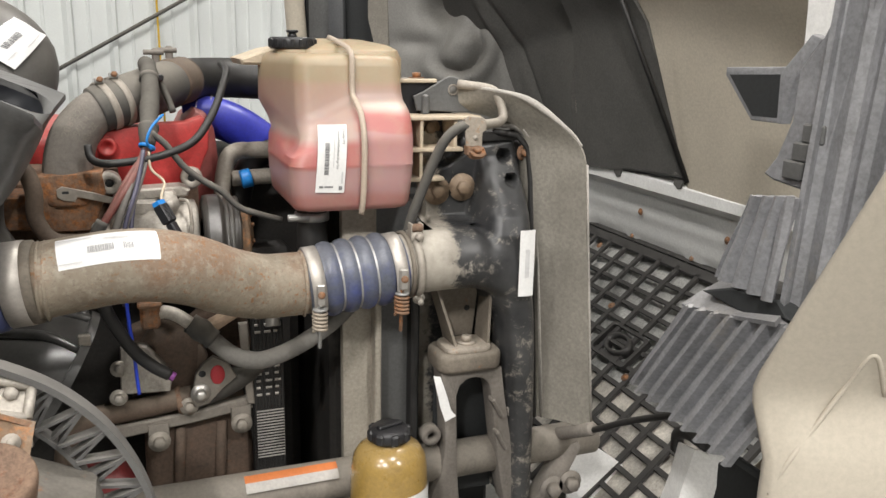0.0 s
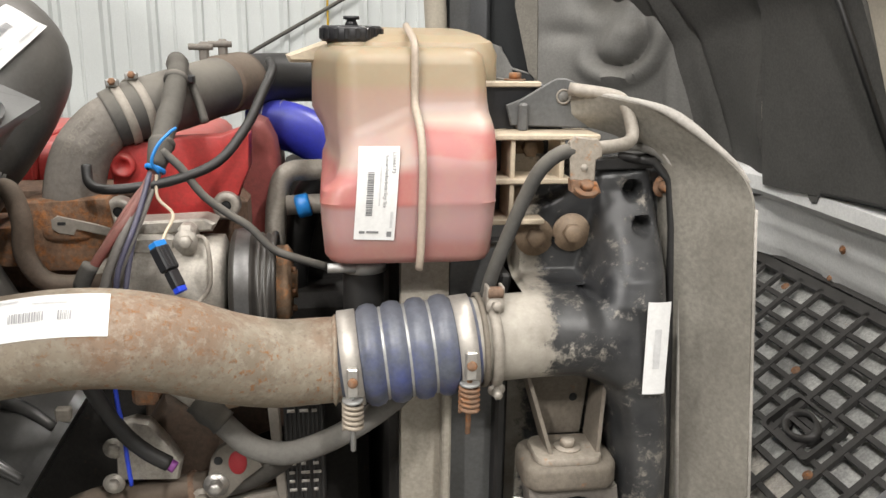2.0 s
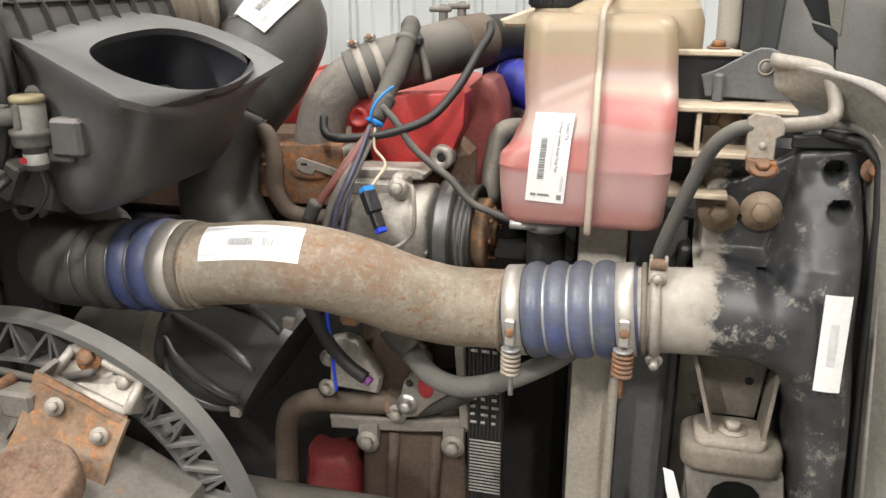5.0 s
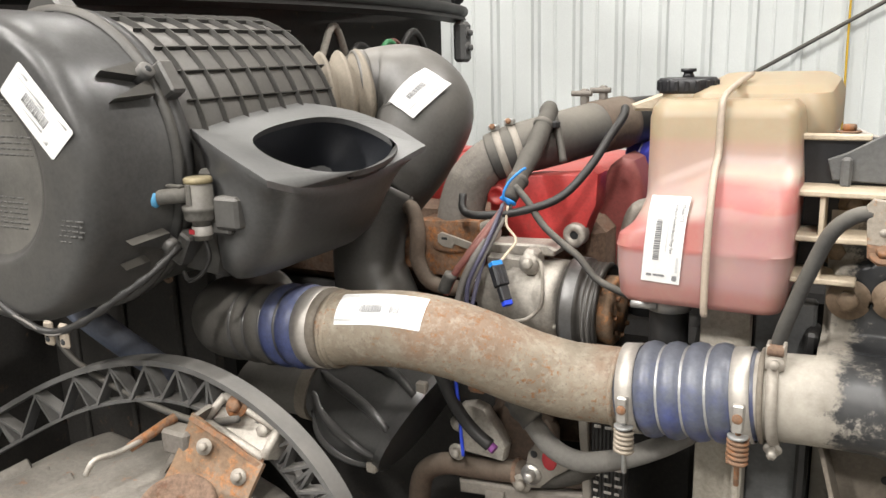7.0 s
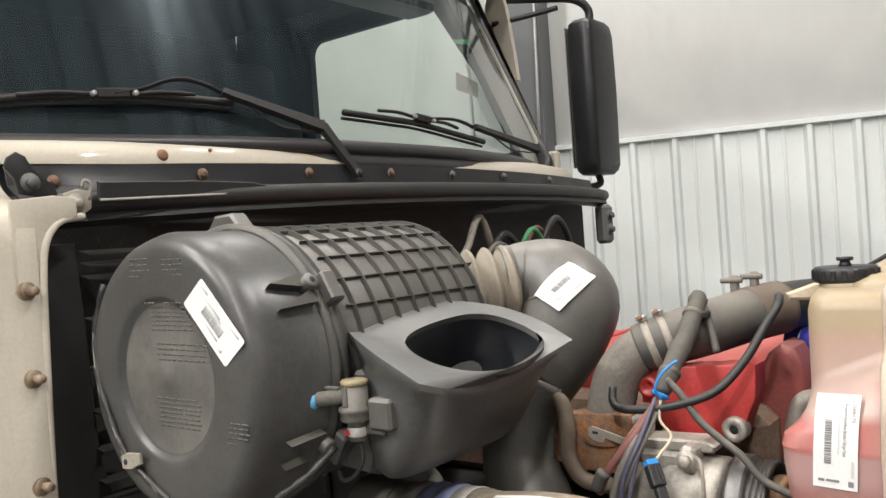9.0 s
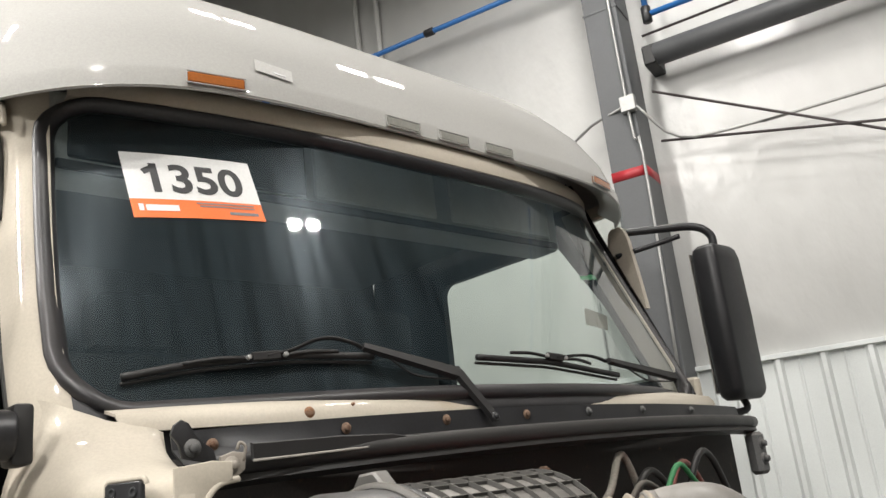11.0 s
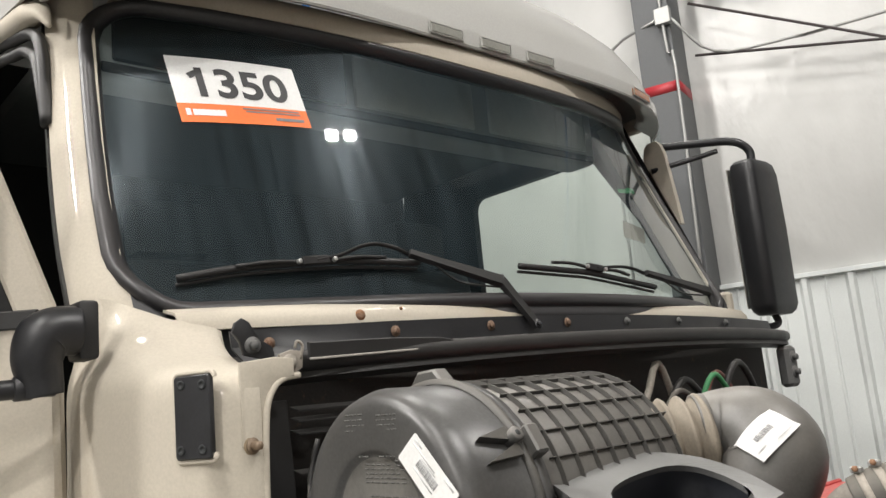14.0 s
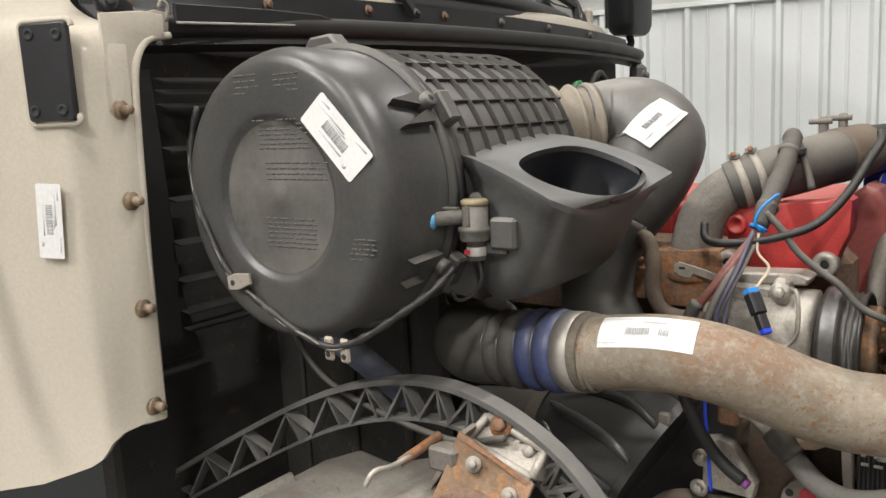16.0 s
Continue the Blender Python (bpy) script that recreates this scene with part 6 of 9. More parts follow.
def hump_hose(a, b, humps, name_label, r=0.05, mat_name="bluegrey"):
    t = thing("hump_hose", name_label, "hose", a, "charge air hoses")
    L_ = (Vector(b) - Vector(a)).length
    prof, n = [(r + 0.002, 0), (r + 0.004, 0.004), (r + 0.004, 0.022)], humps
    span = (L_ - 0.05) / n
    for k in range(n):
        h = 0.025 + span * k
        prof += [(r + 0.003, h), (r + 0.0095, h + span * 0.2), (r + 0.0115, h + span * 0.5), (r + 0.0095, h + span * 0.8), (r + 0.003, h + span * 0.98)]
    prof += [(r + 0.004, L_ - 0.022), (r + 0.004, L_ - 0.004), (r + 0.002, L_)]
    m = frame_to(a, b)
    part("hose", lathe(B(), prof, m, 40), mat_name, t)
    for k in range(n + 1 if n > 1 else 0):
        if 0 < k < n:
            h = 0.025 + span * k
            part("ring", lathe(B(), [(r + 0.004, h - 0.0022), (r + 0.0065, h), (r + 0.004, h + 0.0022)], m, 36), "galv", t, "thin steel ring")
    return t


def spring_clamp(at, way, r, rusty, tail=True):
    """A wide band clamp with a coil spring on its bolt, hanging on the near side."""
    t = thing("spring_clamp", "steel band clamp with a rusty coil spring" if rusty else "shiny steel band clamp with a coil spring", "clamp", at, "spring clamps")
    d = Vector(way).normalized()
    m = frame_to(Vector(at) - d * 0.011, Vector(at) + d)
    part("band", lathe(B(), [(r, 0), (r + 0.002, 0.0005), (r + 0.002, 0.0215), (r, 0.022)], m, 44), "band_steel", t)
    n = Vector((0, -1, 0))
    f = Vector(at) + n * (r + 0.006)
    s = part("bridge", box(B(), f.x - 0.007, f.x + 0.007, f.y - 0.004, f.y + 0.006, f.z - 0.022, f.z + 0.012, 0.002), "steel", t)
    part("trunnion", disc_bar(B(), f + Vector((0, -0.001, -0.004)), f + Vector((0, -0.006, -0.004)), 0.006, 12), "rust", s)
    c = f + Vector((0, 0.012, -0.035))
    part("bolt", disc_bar(B(), c + Vector((0, -0.004, 0.02)), c + Vector((0, 0.004, -0.062)), 0.0032, 8), "rust" if rusty else "galv", t)
    pts = [c + Vector((0.0105 * math.cos(a), 0.0105 * math.sin(a) - 0.001, 0.002 - 0.034 * a / (math.tau * 5.5))) for a in np.linspace(0, math.tau * 5.5, 80)]
    part("spring", sweep(B(), pts, 0.0026, 6), "rust" if rusty else "tan_metal", t, "rusty coil spring")
    part("washer", disc_bar(B(), c + Vector((0, -0.003, 0.003)), c + Vector((0, -0.003, 0.006)), 0.012, 14), "galv", t)


def worm_clamp(at, way, r, name="worm_clamp"):
    t = thing(name, "steel worm-drive hose clamp", "clamp", at, "worm clamps")
    d = Vector(way).normalized()
    m = frame_to(Vector(at) - d * 0.006, Vector(at) + d)
    part("band", lathe(B(), [(r, 0), (r + 0.0015, 0.0004), (r + 0.0015, 0.0116), (r, 0.012)], m, 36), "galv_d", t)
    up = (Vector((0, -0.3, 1)) - d * Vector((0, -0.3, 1)).dot(d)).normalized()
    p = Vector(at) + up * (r + 0.005)
    part("screw_housing", box(B(), -0.008, 0.008, -0.007, 0.007, -0.004, 0.006, 0.002, Matrix.Translation(p)), "galv", t)
    part("screw", hexbolt(B(), p + Vector((0, -0.004, 0.002)), (0.3, -1, 0.2), 0.005, 0.010, False), "rust", t)


air_cleaner()
cover_band()
intake_scoop()
sensor()
intake_elbow()
engine_duct()
charge_pipe()
hump_hose((0.372, -0.640, 1.4365), (0.535, -0.641, 1.455), 4, "dusty blue silicone hump hose with steel rings")
h2 = thing("charge_hose", "dusty grey and blue rubber hose at the pipe's far end", "hose", (-0.15, -0.72, 1.43))
part("hose", tube(B(), [(-0.150, -0.737, 1.4835), (-0.185, -0.730, 1.4805), (-0.225, -0.71, 1.475), (-0.262, -0.665, 1.465), (-0.285, -0.60, 1.455), (-0.295, -0.54, 1.45)], 0.058, 6, 32, True, [0.055, 0.058, 0.060, 0.060, 0.058, 0.056]), "hose_d", h2, "dusty bend of the hose")
along = frame_to((0.0, -0.748, 1.500), (-0.17, -0.735, 1.482))
for h0, h1, bulge, m_ in ((0.036, 0.066, 0.0075, "blue_worn"), (0.068, 0.096, 0.007, "blue_worn"), (0.098, 0.126, 0.0065, "hose_d"), (0.128, 0.154, 0.005, "hose_d")):
    w_ = h1 - h0
    part("fold", lathe(B(), [(0.053, h0), (0.053 + bulge * 0.7, h0 + w_ * 0.18), (0.053 + bulge, h0 + w_ * 0.5), (0.053 + bulge * 0.7, h0 + w_ * 0.82), (0.053, h1)], along, 40), m_, h2, "dusty silicone fold")
    part("ring", lathe(B(), [(0.053, h1 - 0.001), (0.0565, h1 + 0.001), (0.053, h1 + 0.003)], along, 40), "worn_band", h2)
part("end_collar", lathe(B(), [(0.051, -0.004), (0.055, -0.002), (0.0555, 0.010), (0.053, 0.012)], along, 40), "mount", h2)
part("band", lathe(B(), [(0.0545, 0.008), (0.0565, 0.0086), (0.0565, 0.0344), (0.0545, 0.035)], along, 40), "band_steel", h2, "satin steel band")
spring_clamp((0.386, -0.640, 1.438), (0.163, 0, 0.0185), 0.0555, False)
spring_clamp((0.520, -0.641, 1.453), (0.163, 0, 0.0185), 0.0555, True)

flat_label("canister_label", Matrix(((0.70, 0.788, 0, -0.257), (0, 0, -1, -1.0128), (-0.716, 0.615, 0, 1.835), (0, 0, 0, 1))), 0.109, 0.052, "white inventory label on the air cleaner cover", seed=6)


# ---- coolant reservoir ----
def reservoir():
    t = thing("coolant_reservoir", "cream plastic coolant reservoir half full of pink coolant", "reservoir", (0.46, -0.52, 1.55))
    secs = [(1.549, 0.376, 0.540, -0.625, -0.43, 0.02), (1.553, 0.364, 0.549, -0.637, -0.42, 0.022), (1.562, 0.358, 0.553, -0.643, -0.41, 0.024), (1.60, 0.355, 0.556, -0.646, -0.40, 0.024),
            (1.621, 0.3545, 0.5575, -0.647, -0.40, 0.024), (1.624, 0.3535, 0.5585, -0.648, -0.40, 0.024), (1.627, 0.3545, 0.5575, -0.647, -0.40, 0.024), (1.655, 0.356, 0.5585, -0.645, -0.40, 0.024), (1.668, 0.361, 0.559, -0.642, -0.40, 0.024),
            (1.685, 0.371, 0.559, -0.634, -0.385, 0.022), (1.703, 0.377, 0.559, -0.622, -0.385, 0.022), (1.714, 0.378, 0.558, -0.606, -0.385, 0.022), (1.722, 0.378, 0.557, -0.592, -0.385, 0.022), (1.735, 0.378, 0.556, -0.586, -0.385, 0.022),
            (1.775, 0.379, 0.553, -0.582, -0.385, 0.022), (1.787, 0.382, 0.550, -0.578, -0.387, 0.022), (1.795, 0.392, 0.541, -0.566, -0.395, 0.02)]
    def lean(x, y, z, a, b):
        # the upper half runs out to the rear on the engine side
        k = max(0, min(1, (z - 1.67) / 0.04)) * max(0, min(1, (y + 0.58) / 0.18)) * (1 - (x - a) / (b - a))
        return x - 0.036 * k
    def dense(ring):
        out = []
        for p, q in zip(ring, ring[1:] + ring[:1]):
            n = 8 if math.hypot(q[0] - p[0], q[1] - p[1]) > 0.04 else 1
            out += [(p[0] + (q[0] - p[0]) * k / n, p[1] + (q[1] - p[1]) * k / n) for k in range(n)]
        return out
    def drop(x, y, z):
        # the shoulder on the near face falls towards the engine
        f = np.interp(z, [1.63, 1.655, 1.668, 1.685, 1.703, 1.714, 1.735, 1.775], [0, 0.018, 0.027, 0.038, 0.045, 0.047, 0.043, 0])
        return z - f * max(0, min(1, (0.466 - x) / 0.10)) * max(0, min(1, (-0.47 - y) / 0.09))
    rings = [[(lean(x, y, z, a, b), y, drop(x, y, z)) for x, y in dense(rrect(a, b, c, d, r, 6))] for z, a, b, c, d, r in secs]
    part("tank", loft(B(), rings), "coolant", t, "", 0.7)
    lobe = [[(x, y, z + 0.05 * (y + 0.5)) for x, y in rrect(0.40 + i, 0.585 - i, -0.50 + i, -0.25, 0.03, 5)] for z, i in ((1.74, 0.0), (1.785, 0.0), (1.80, 0.006), (1.808, 0.02))]
    part("upper_lobe", loft(B(), lobe), "coolant", t)
    seam = [(0.472, -0.40, 1.822), (0.468, -0.50, 1.812), (0.466, -0.575, 1.80), (0.466, -0.587, 1.78), (0.4655, -0.591, 1.735), (0.466, -0.61, 1.722), (0.468, -0.634, 1.704), (0.469, -0.65, 1.67), (0.468, -0.654, 1.62), (0.467, -0.65, 1.57), (0.466, -0.642, 1.546)]
    part("mould_seam", sweep(B(), spline(seam, 4), 0.0048, 8, True, 0.8), "seam_c", t, "raised cream moulding seam")
    part("neck", lathe(B(), [(0.0, 0), (0.033, 0), (0.033, 0.018), (0, 0.018)], Matrix.Translation((0.398, -0.455, 1.785)), 28), "coolant", t)
    cap = part("cap", lathe(B(), [(0, 0), (0.038, 0), (0.0395, 0.003), (0.0395, 0.017), (0.037, 0.020), (0.012, 0.0205), (0.0, 0.0205)], Matrix.Translation((0.397, -0.45, 1.800)), 36), "black", t, "black screw cap")
    part("cap_knob", lathe(B(), [(0, 0), (0.009, 0), (0.007, 0.004), (0.006, 0.007), (0.0105, 0.008), (0.0105, 0.012), (0, 0.012)], Matrix.Translation((0.397, -0.45, 1.820)), 8), "black", cap)
    for k in range(18):
        a = math.tau * k / 18
        part("cap_grip", box(B(), 0.0385, 0.0415, -0.003, 0.003, 0.003, 0.017, 0.001, Matrix.Translation((0.397, -0.45, 1.800)) @ Matrix.Rotation(a, 4, "Z")), "black", cap)
    # rear flange towards the engine
    b = prism(B(), [(0.31, 1.782), (0.36, 1.80), (0.42, 1.81), (0.42, 1.785), (0.36, 1.772), (0.315, 1.772)], 0.14, at_y(-0.28), 0.004)
    part("rear_flange", b, "tan", t)
    # mounting web on the radiator side
    for z, x1, y0 in ((1.752, 0.628, -0.545), (1.693, 0.690, -0.60), (1.640, 0.658, -0.60), (1.590, 0.625, -0.60)):
        part("web_shelf", box(B(), 0.548, x1, y0, -0.53, z - 0.0035, z + 0.0035, 0.0015), "tan", t)
    for x in (0.584, 0.645):
        part("web_post", box(B(), x - 0.003, x + 0.003, -0.595, -0.535, 1.592 if x < 0.6 else 1.642, 1.692, 0.001), "tan", t)
    part("web_back", box(B(), 0.55, 0.66, -0.538, -0.532, 1.588, 1.752, 0.002), "black", t)
    for x, y, z in ((0.617, -0.548, 1.672), (0.60, -0.548, 1.615)):
        part("web_bolt", hexbolt(B(), (x, y + 0.01, z), (0, -1, 0), 0.011, 0.01), "bolt_b", t, "dull rusty bolt")
    part("tab_bolt", hexbolt(B(), (0.602, -0.51, 1.755), (0, 0, 1), 0.008, 0.008), "rust", t, "rusty bolt")
    part("outlet", disc_bar(B(), (0.405, -0.55, 1.555), (0.405, -0.55, 1.40), 0.026, 20), "rubber", t, "black rubber outlet hose")
    part("outlet_clamp", lathe(B(), [(0.026, 0), (0.029, 0.001), (0.029, 0.014), (0.026, 0.015)], Matrix.Translation((0.405, -0.55, 1.520)), 24), "galv", t)
    part("outlet_screw", disc_bar(B(), (0.36, -0.575, 1.530), (0.395, -0.575, 1.530), 0.006, 10), "galv", t)


def reservoir_label():
    t = thing("reservoir_label", "white inventory label on the coolant reservoir", "label", (0.415, -0.646, 1.63))
    # a sheet that leans a little and runs on to the shoulder
    a, b, c, d = Vector((0.3985, -0.6355, 1.688)), Vector((0.4445, -0.6355, 1.688)), Vector((0.3905, -0.6485, 1.584)), Vector((0.4365, -0.6485, 1.582))
    def spot(u, v, lift):
        p = (a * (1 - u) + b * u) * (1 - v) + (c * (1 - u) + d * u) * v
        z = p.z
        y = np.interp(z, [1.562, 1.60, 1.627, 1.655, 1.668, 1.685, 1.703], [-0.643, -0.646, -0.6475, -0.645, -0.642, -0.634, -0.622])
        return Vector((p.x, y - lift, z))
    def skin(bm, u0, u1, v0, v1, lift, n=2, k=10):
        return sheet(bm, [[spot(u0 + (u1 - u0) * i / n, v0 + (v1 - v0) * j / k, lift) for i in range(n + 1)] for j in range(k + 1)], 0)
    part("paper", skin(B(), 0, 1, 0, 1, 0.0022), "label", t)
    bm, v, rng = B(), 0.26, random.Random(8)
    while v < 0.72:
        w = rng.choice((0.008, 0.014, 0.02))
        skin(bm, 0.25, 0.41, v, v + w, 0.003, 1, 1)
        v += w + rng.choice((0.007, 0.011))
    part("barcode", bm, "ink", t)
    bm = B()
    for u0, u1, v0, v1 in ((0.55, 0.58, 0.12, 0.62), (0.86, 0.92, 0.68, 0.86)):
        skin(bm, u0, u1, v0, v1, 0.003, 1, 4)
    part("print", bm, "inkgrey", t)
    bm = B()
    for u0, u1, v0, v1 in ((0.12, 0.26, 0.90, 0.93), (0.3, 0.6, 0.90, 0.925), (0.80, 0.92, 0.90, 0.96)):
        skin(bm, u0, u1, v0, v1, 0.003, 2, 2)
    part("mark", bm, "ink", t)
    for body, u0, u1, v0, v1 in (("23566173", 0.84, 0.93, 0.05, 0.27), ("Radiator Overflow Bottle / Surge Tank", 0.67, 0.75, 0.09, 0.64)):
        part("lettering", lettering(body, lambda x, y: spot(u0 + (u1 - u0) * y, v0 + (v1 - v0) * x, 0.0032)), "ink", t)


def vent_tube():
    t = thing("vent_tube", "grey coolant vent tube held by a rusty clip", "tube", (0.6, -0.64, 1.5))
    part("rubber_run", tube(B(), [(0.548, -0.63, 1.50), (0.553, -0.635, 1.53), (0.568, -0.645, 1.58), (0.585, -0.655, 1.63), (0.600, -0.665, 1.665), (0.620, -0.668, 1.683), (0.640, -0.665, 1.687)], 0.0085, 6, 14), "rubber_d", t)
    part("metal_run", tube(B(), [(0.640, -0.665, 1.687), (0.670, -0.650, 1.687), (0.700, -0.630, 1.687), (0.720, -0.615, 1.690), (0.726, -0.608, 1.702), (0.718, -0.598, 1.732), (0.705, -0.585, 1.742), (0.66, -0.56, 1.748)], 0.008, 6, 14), "galv_d", t)
    clip = part("clip", prism(B(), [(0.630, 1.696), (0.636, 1.703), (0.662, 1.700), (0.668, 1.692), (0.668, 1.680), (0.661, 1.676), (0.661, 1.652), (0.633, 1.654)], 0.006, at_y(-0.668), 0.0015), "clip", t, "dull rust-edged clip")
    part("clip_wrap", lathe(B(), [(0.0095, 0), (0.0115, 0.001), (0.0115, 0.025), (0.0095, 0.026)], frame_to((0.636, -0.664, 1.688), (0.70, -0.632, 1.688)), 20), "clip", clip)
    part("clip_tab", prism(B(), [(0.633, 1.655), (0.663, 1.652), (0.668, 1.640), (0.660, 1.634), (0.645, 1.633), (0.634, 1.641)], 0.018, at_y(-0.660), 0.002), "rust", t, "rusty tab")
    part("clip_bolt", hexbolt(B(), (0.650, -0.678, 1.645), (0, -0.6, 1), 0.008, 0.007), "rust", t)
    part("clip_rivet", lathe(B(), [(0, 0.003), (0.003, 0.003), (0.0045, 0)], frame_to((0.648, -0.674, 1.668), (0.648, -1, 1.668)), 12), "galv_d", clip)
    p = thing("bracket_plate", "dark steel lifting plate with a round hole", "bracket", (0.65, -0.53, 1.70))
    out = [(0.590, 1.702), (0.583, 1.727), (0.603, 1.735), (0.640, 1.757), (0.647, 1.760), (0.658, 1.760), (0.666, 1.757), (0.703, 1.736), (0.704, 1.698)]
    part("plate", prism(B(), out, 0.006, at_y(-0.545), 0.0015), "plate", p)
    part("hole_rim", lathe(B(), [(0.0075, 0), (0.0095, 0.0), (0.0095, 0.002), (0.0075, 0.002)], frame_to((0.655, -0.551, 1.738), (0.655, -1, 1.738)), 20, True), "galv_d", p)
    part("hole", lathe(B(), [(0, 0), (0.0075, 0), (0.0075, 0.001), (0, 0.001)], frame_to((0.655, -0.551, 1.738), (0.655, -1, 1.738)), 20), "shield", p)
    part("foot", box(B(), 0.598, 0.61, -0.56, -0.50, 1.695, 1.73, 0.003), "plate", p)


# ---- charge cooler tank and radiator edge ----
def cooler_tank():
    t = thing("cooler_tank", "black painted charge cooler tank worn to bare metal", "charge cooler", (0.73, -0.6, 1.0))
    part("inlet", tube(B(), [(0.520, -0.641, 1.453), (0.56, -0.641, 1.457), (0.61, -0.639, 1.459), (0.66, -0.632, 1.456), (0.70, -0.62, 1.44)], 0.052, 6, 40, True, [0.0515, 0.052, 0.052, 0.050, 0.046]), "header", t, "round inlet worn to bare metal")
    # the cast front: the inlet runs into an upright tank, with a bolted flange in a pocket above
    def smooth(v):
        v = max(0.0, min(1.0, v))
        return v * v * (3 - 2 * v)
    def dome(d, r):
        return math.sqrt(max(r * r - d * d, 0)) - 4 * max(0, d - r) - (r if d > r else 0)
    def front(x, z):
        hs = []
        # inlet, bending down into the tank
        axis = 1.459 - 0.5 * max(0, x - 0.66) ** 1.1
        if x < 0.76:
            hs.append(0.640 - 0.012 * smooth((x - 0.66) / 0.06) + dome(abs(z - axis), 0.053))
        # upright tank
        left = np.interp(z, [0.98, 1.17, 1.31, 1.355, 1.393, 1.412, 1.45, 1.56, 1.60, 1.66], [0.742, 0.734, 0.716, 0.709, 0.694, 0.672, 0.66, 0.692, 0.697, 0.704])
        right = np.interp(z, [0.98, 1.17, 1.29, 1.45, 1.56, 1.625, 1.648, 1.66], [0.806, 0.803, 0.801, 0.790, 0.784, 0.772, 0.766, 0.755])
        crest = np.interp(z, [0.98, 1.3, 1.50, 1.53, 1.585, 1.625, 1.650, 1.66], [0.672, 0.678, 0.680, 0.668, 0.617, 0.588, 0.580, 0.565])
        mid, half = (left * 0.55 + right * 0.45), (right - left) / 2
        d = abs(x - mid) / half
        rise = crest - 0.575
        hs.append(0.575 + rise * math.sqrt(max(0, 1 - min(1, d) ** 3.0)) - (0.5 * max(0, d - 0.97)) - (1.2 * max(0, z - 1.652)))
        # bolted flange and the lip under it
        top = np.interp(x, [0.598, 0.64, 0.696, 0.76], [1.600, 1.612, 1.646, 1.655])
        edge = min(x - 0.597, top - z, 0.01 if z > 1.50 else -0.02)
        hs.append(0.54 + 0.037 * smooth((edge + 0.001) / 0.006))
        lip = min(x - 0.600, 0.0045 - abs(z - 1.5155), 0.725 - x)
        hs.append(0.54 + 0.082 * smooth((lip + 0.0015) / 0.004))
        h = math.log(sum(math.exp(85 * (q - 0.5)) for q in hs)) / 85 + 0.496
        for hx, hz, r in ((0.740, 1.626, 0.0115), (0.747, 1.586, 0.0095)):
            e = math.hypot((x - hx) * (1.0 if hz > 1.6 else 0.8), z - hz)
            h -= 0.03 * smooth((r + 0.002 - e) / 0.004)
        return h
    nx, nz = 90, 228
    bm = B()
    grid = []
    for j in range(nz + 1):
        z = 0.985 + 0.681 * j / nz
        grid.append([])
        for i in range(nx + 1):
            x = 0.592 + 0.222 * i / nx
            h = front(x, z)
            grid[-1].append((bm.verts.new((x, -max(0.53, h), z)), h))
    for a, b in zip(grid, grid[1:]):
        for i in range(nx):
            q = (a[i], a[i + 1], b[i + 1], b[i])
            if max(v[1] for v in q) > 0.531:
                bm.faces.new([v[0] for v in q])
    bmesh.ops.delete(bm, geom=[v for v in bm.verts if not v.link_faces], context="VERTS")
    part("casting", bm, "header", t, "cast tank front with a bolted flange", 1.2)
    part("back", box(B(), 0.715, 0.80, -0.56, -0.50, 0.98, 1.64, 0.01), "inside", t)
    for x, z in ((0.6185, 1.566), (0.666, 1.571)):
        part("flange_bolt", hexbolt(B(), (x, -0.578, z), (0, -1, 0), 0.0125, 0.012), "bolt_b", t, "large rusty hex bolt")
        part("bolt_washer", lathe(B(), [(0.012, 0), (0.0245, 0), (0.0245, 0.0025), (0.012, 0.0025)], frame_to((x, -0.577, z), (x, -1, z)), 24, True), "bolt_b", t)
    part("small_hole", disc_bar(B(), (0.641, -0.576, 1.562), (0.641, -0.5795, 1.562), 0.005, 12), "inside", t)
    t2 = thing("pipe_coupling", "steel V-band coupling where the hose meets the tank", "clamp", (0.555, -0.64, 1.4))
    part("band", lathe(B(), [(0.053, 0), (0.058, 0.001), (0.0595, 0.006), (0.058, 0.012), (0.053, 0.013)], frame_to((0.546, -0.641, 1.456), (0.60, -0.640, 1.459)), 40), "galv_d", t2)
    part("rust_ring", lathe(B(), [(0.053, 0), (0.057, 0.001), (0.057, 0.006), (0.053, 0.007)], frame_to((0.5365, -0.641, 1.4553), (0.60, -0.640, 1.459)), 40), "mount", t2)
    for dx in (-0.0085, 0.0085):
        part("latch_cheek", box(B(), 0.552 + dx - 0.002, 0.552 + dx + 0.002, -0.672, -0.652, 1.500, 1.530, 0.001), "galv_d", t2, "dull latch cheek")
    part("latch_barrel", disc_bar(B(), (0.543, -0.668, 1.523), (0.561, -0.668, 1.523), 0.007, 14), "rustdk", t2)
    part("latch_bolt", hexbolt(B(), (0.552, -0.672, 1.508), (0, -1, 0.2), 0.006, 0.012), "galv_d", t2)
    part("lower_lug", hexbolt(B(), (0.556, -0.672, 1.404), (0, -1, -0.4), 0.006, 0.012), "alu", t2)


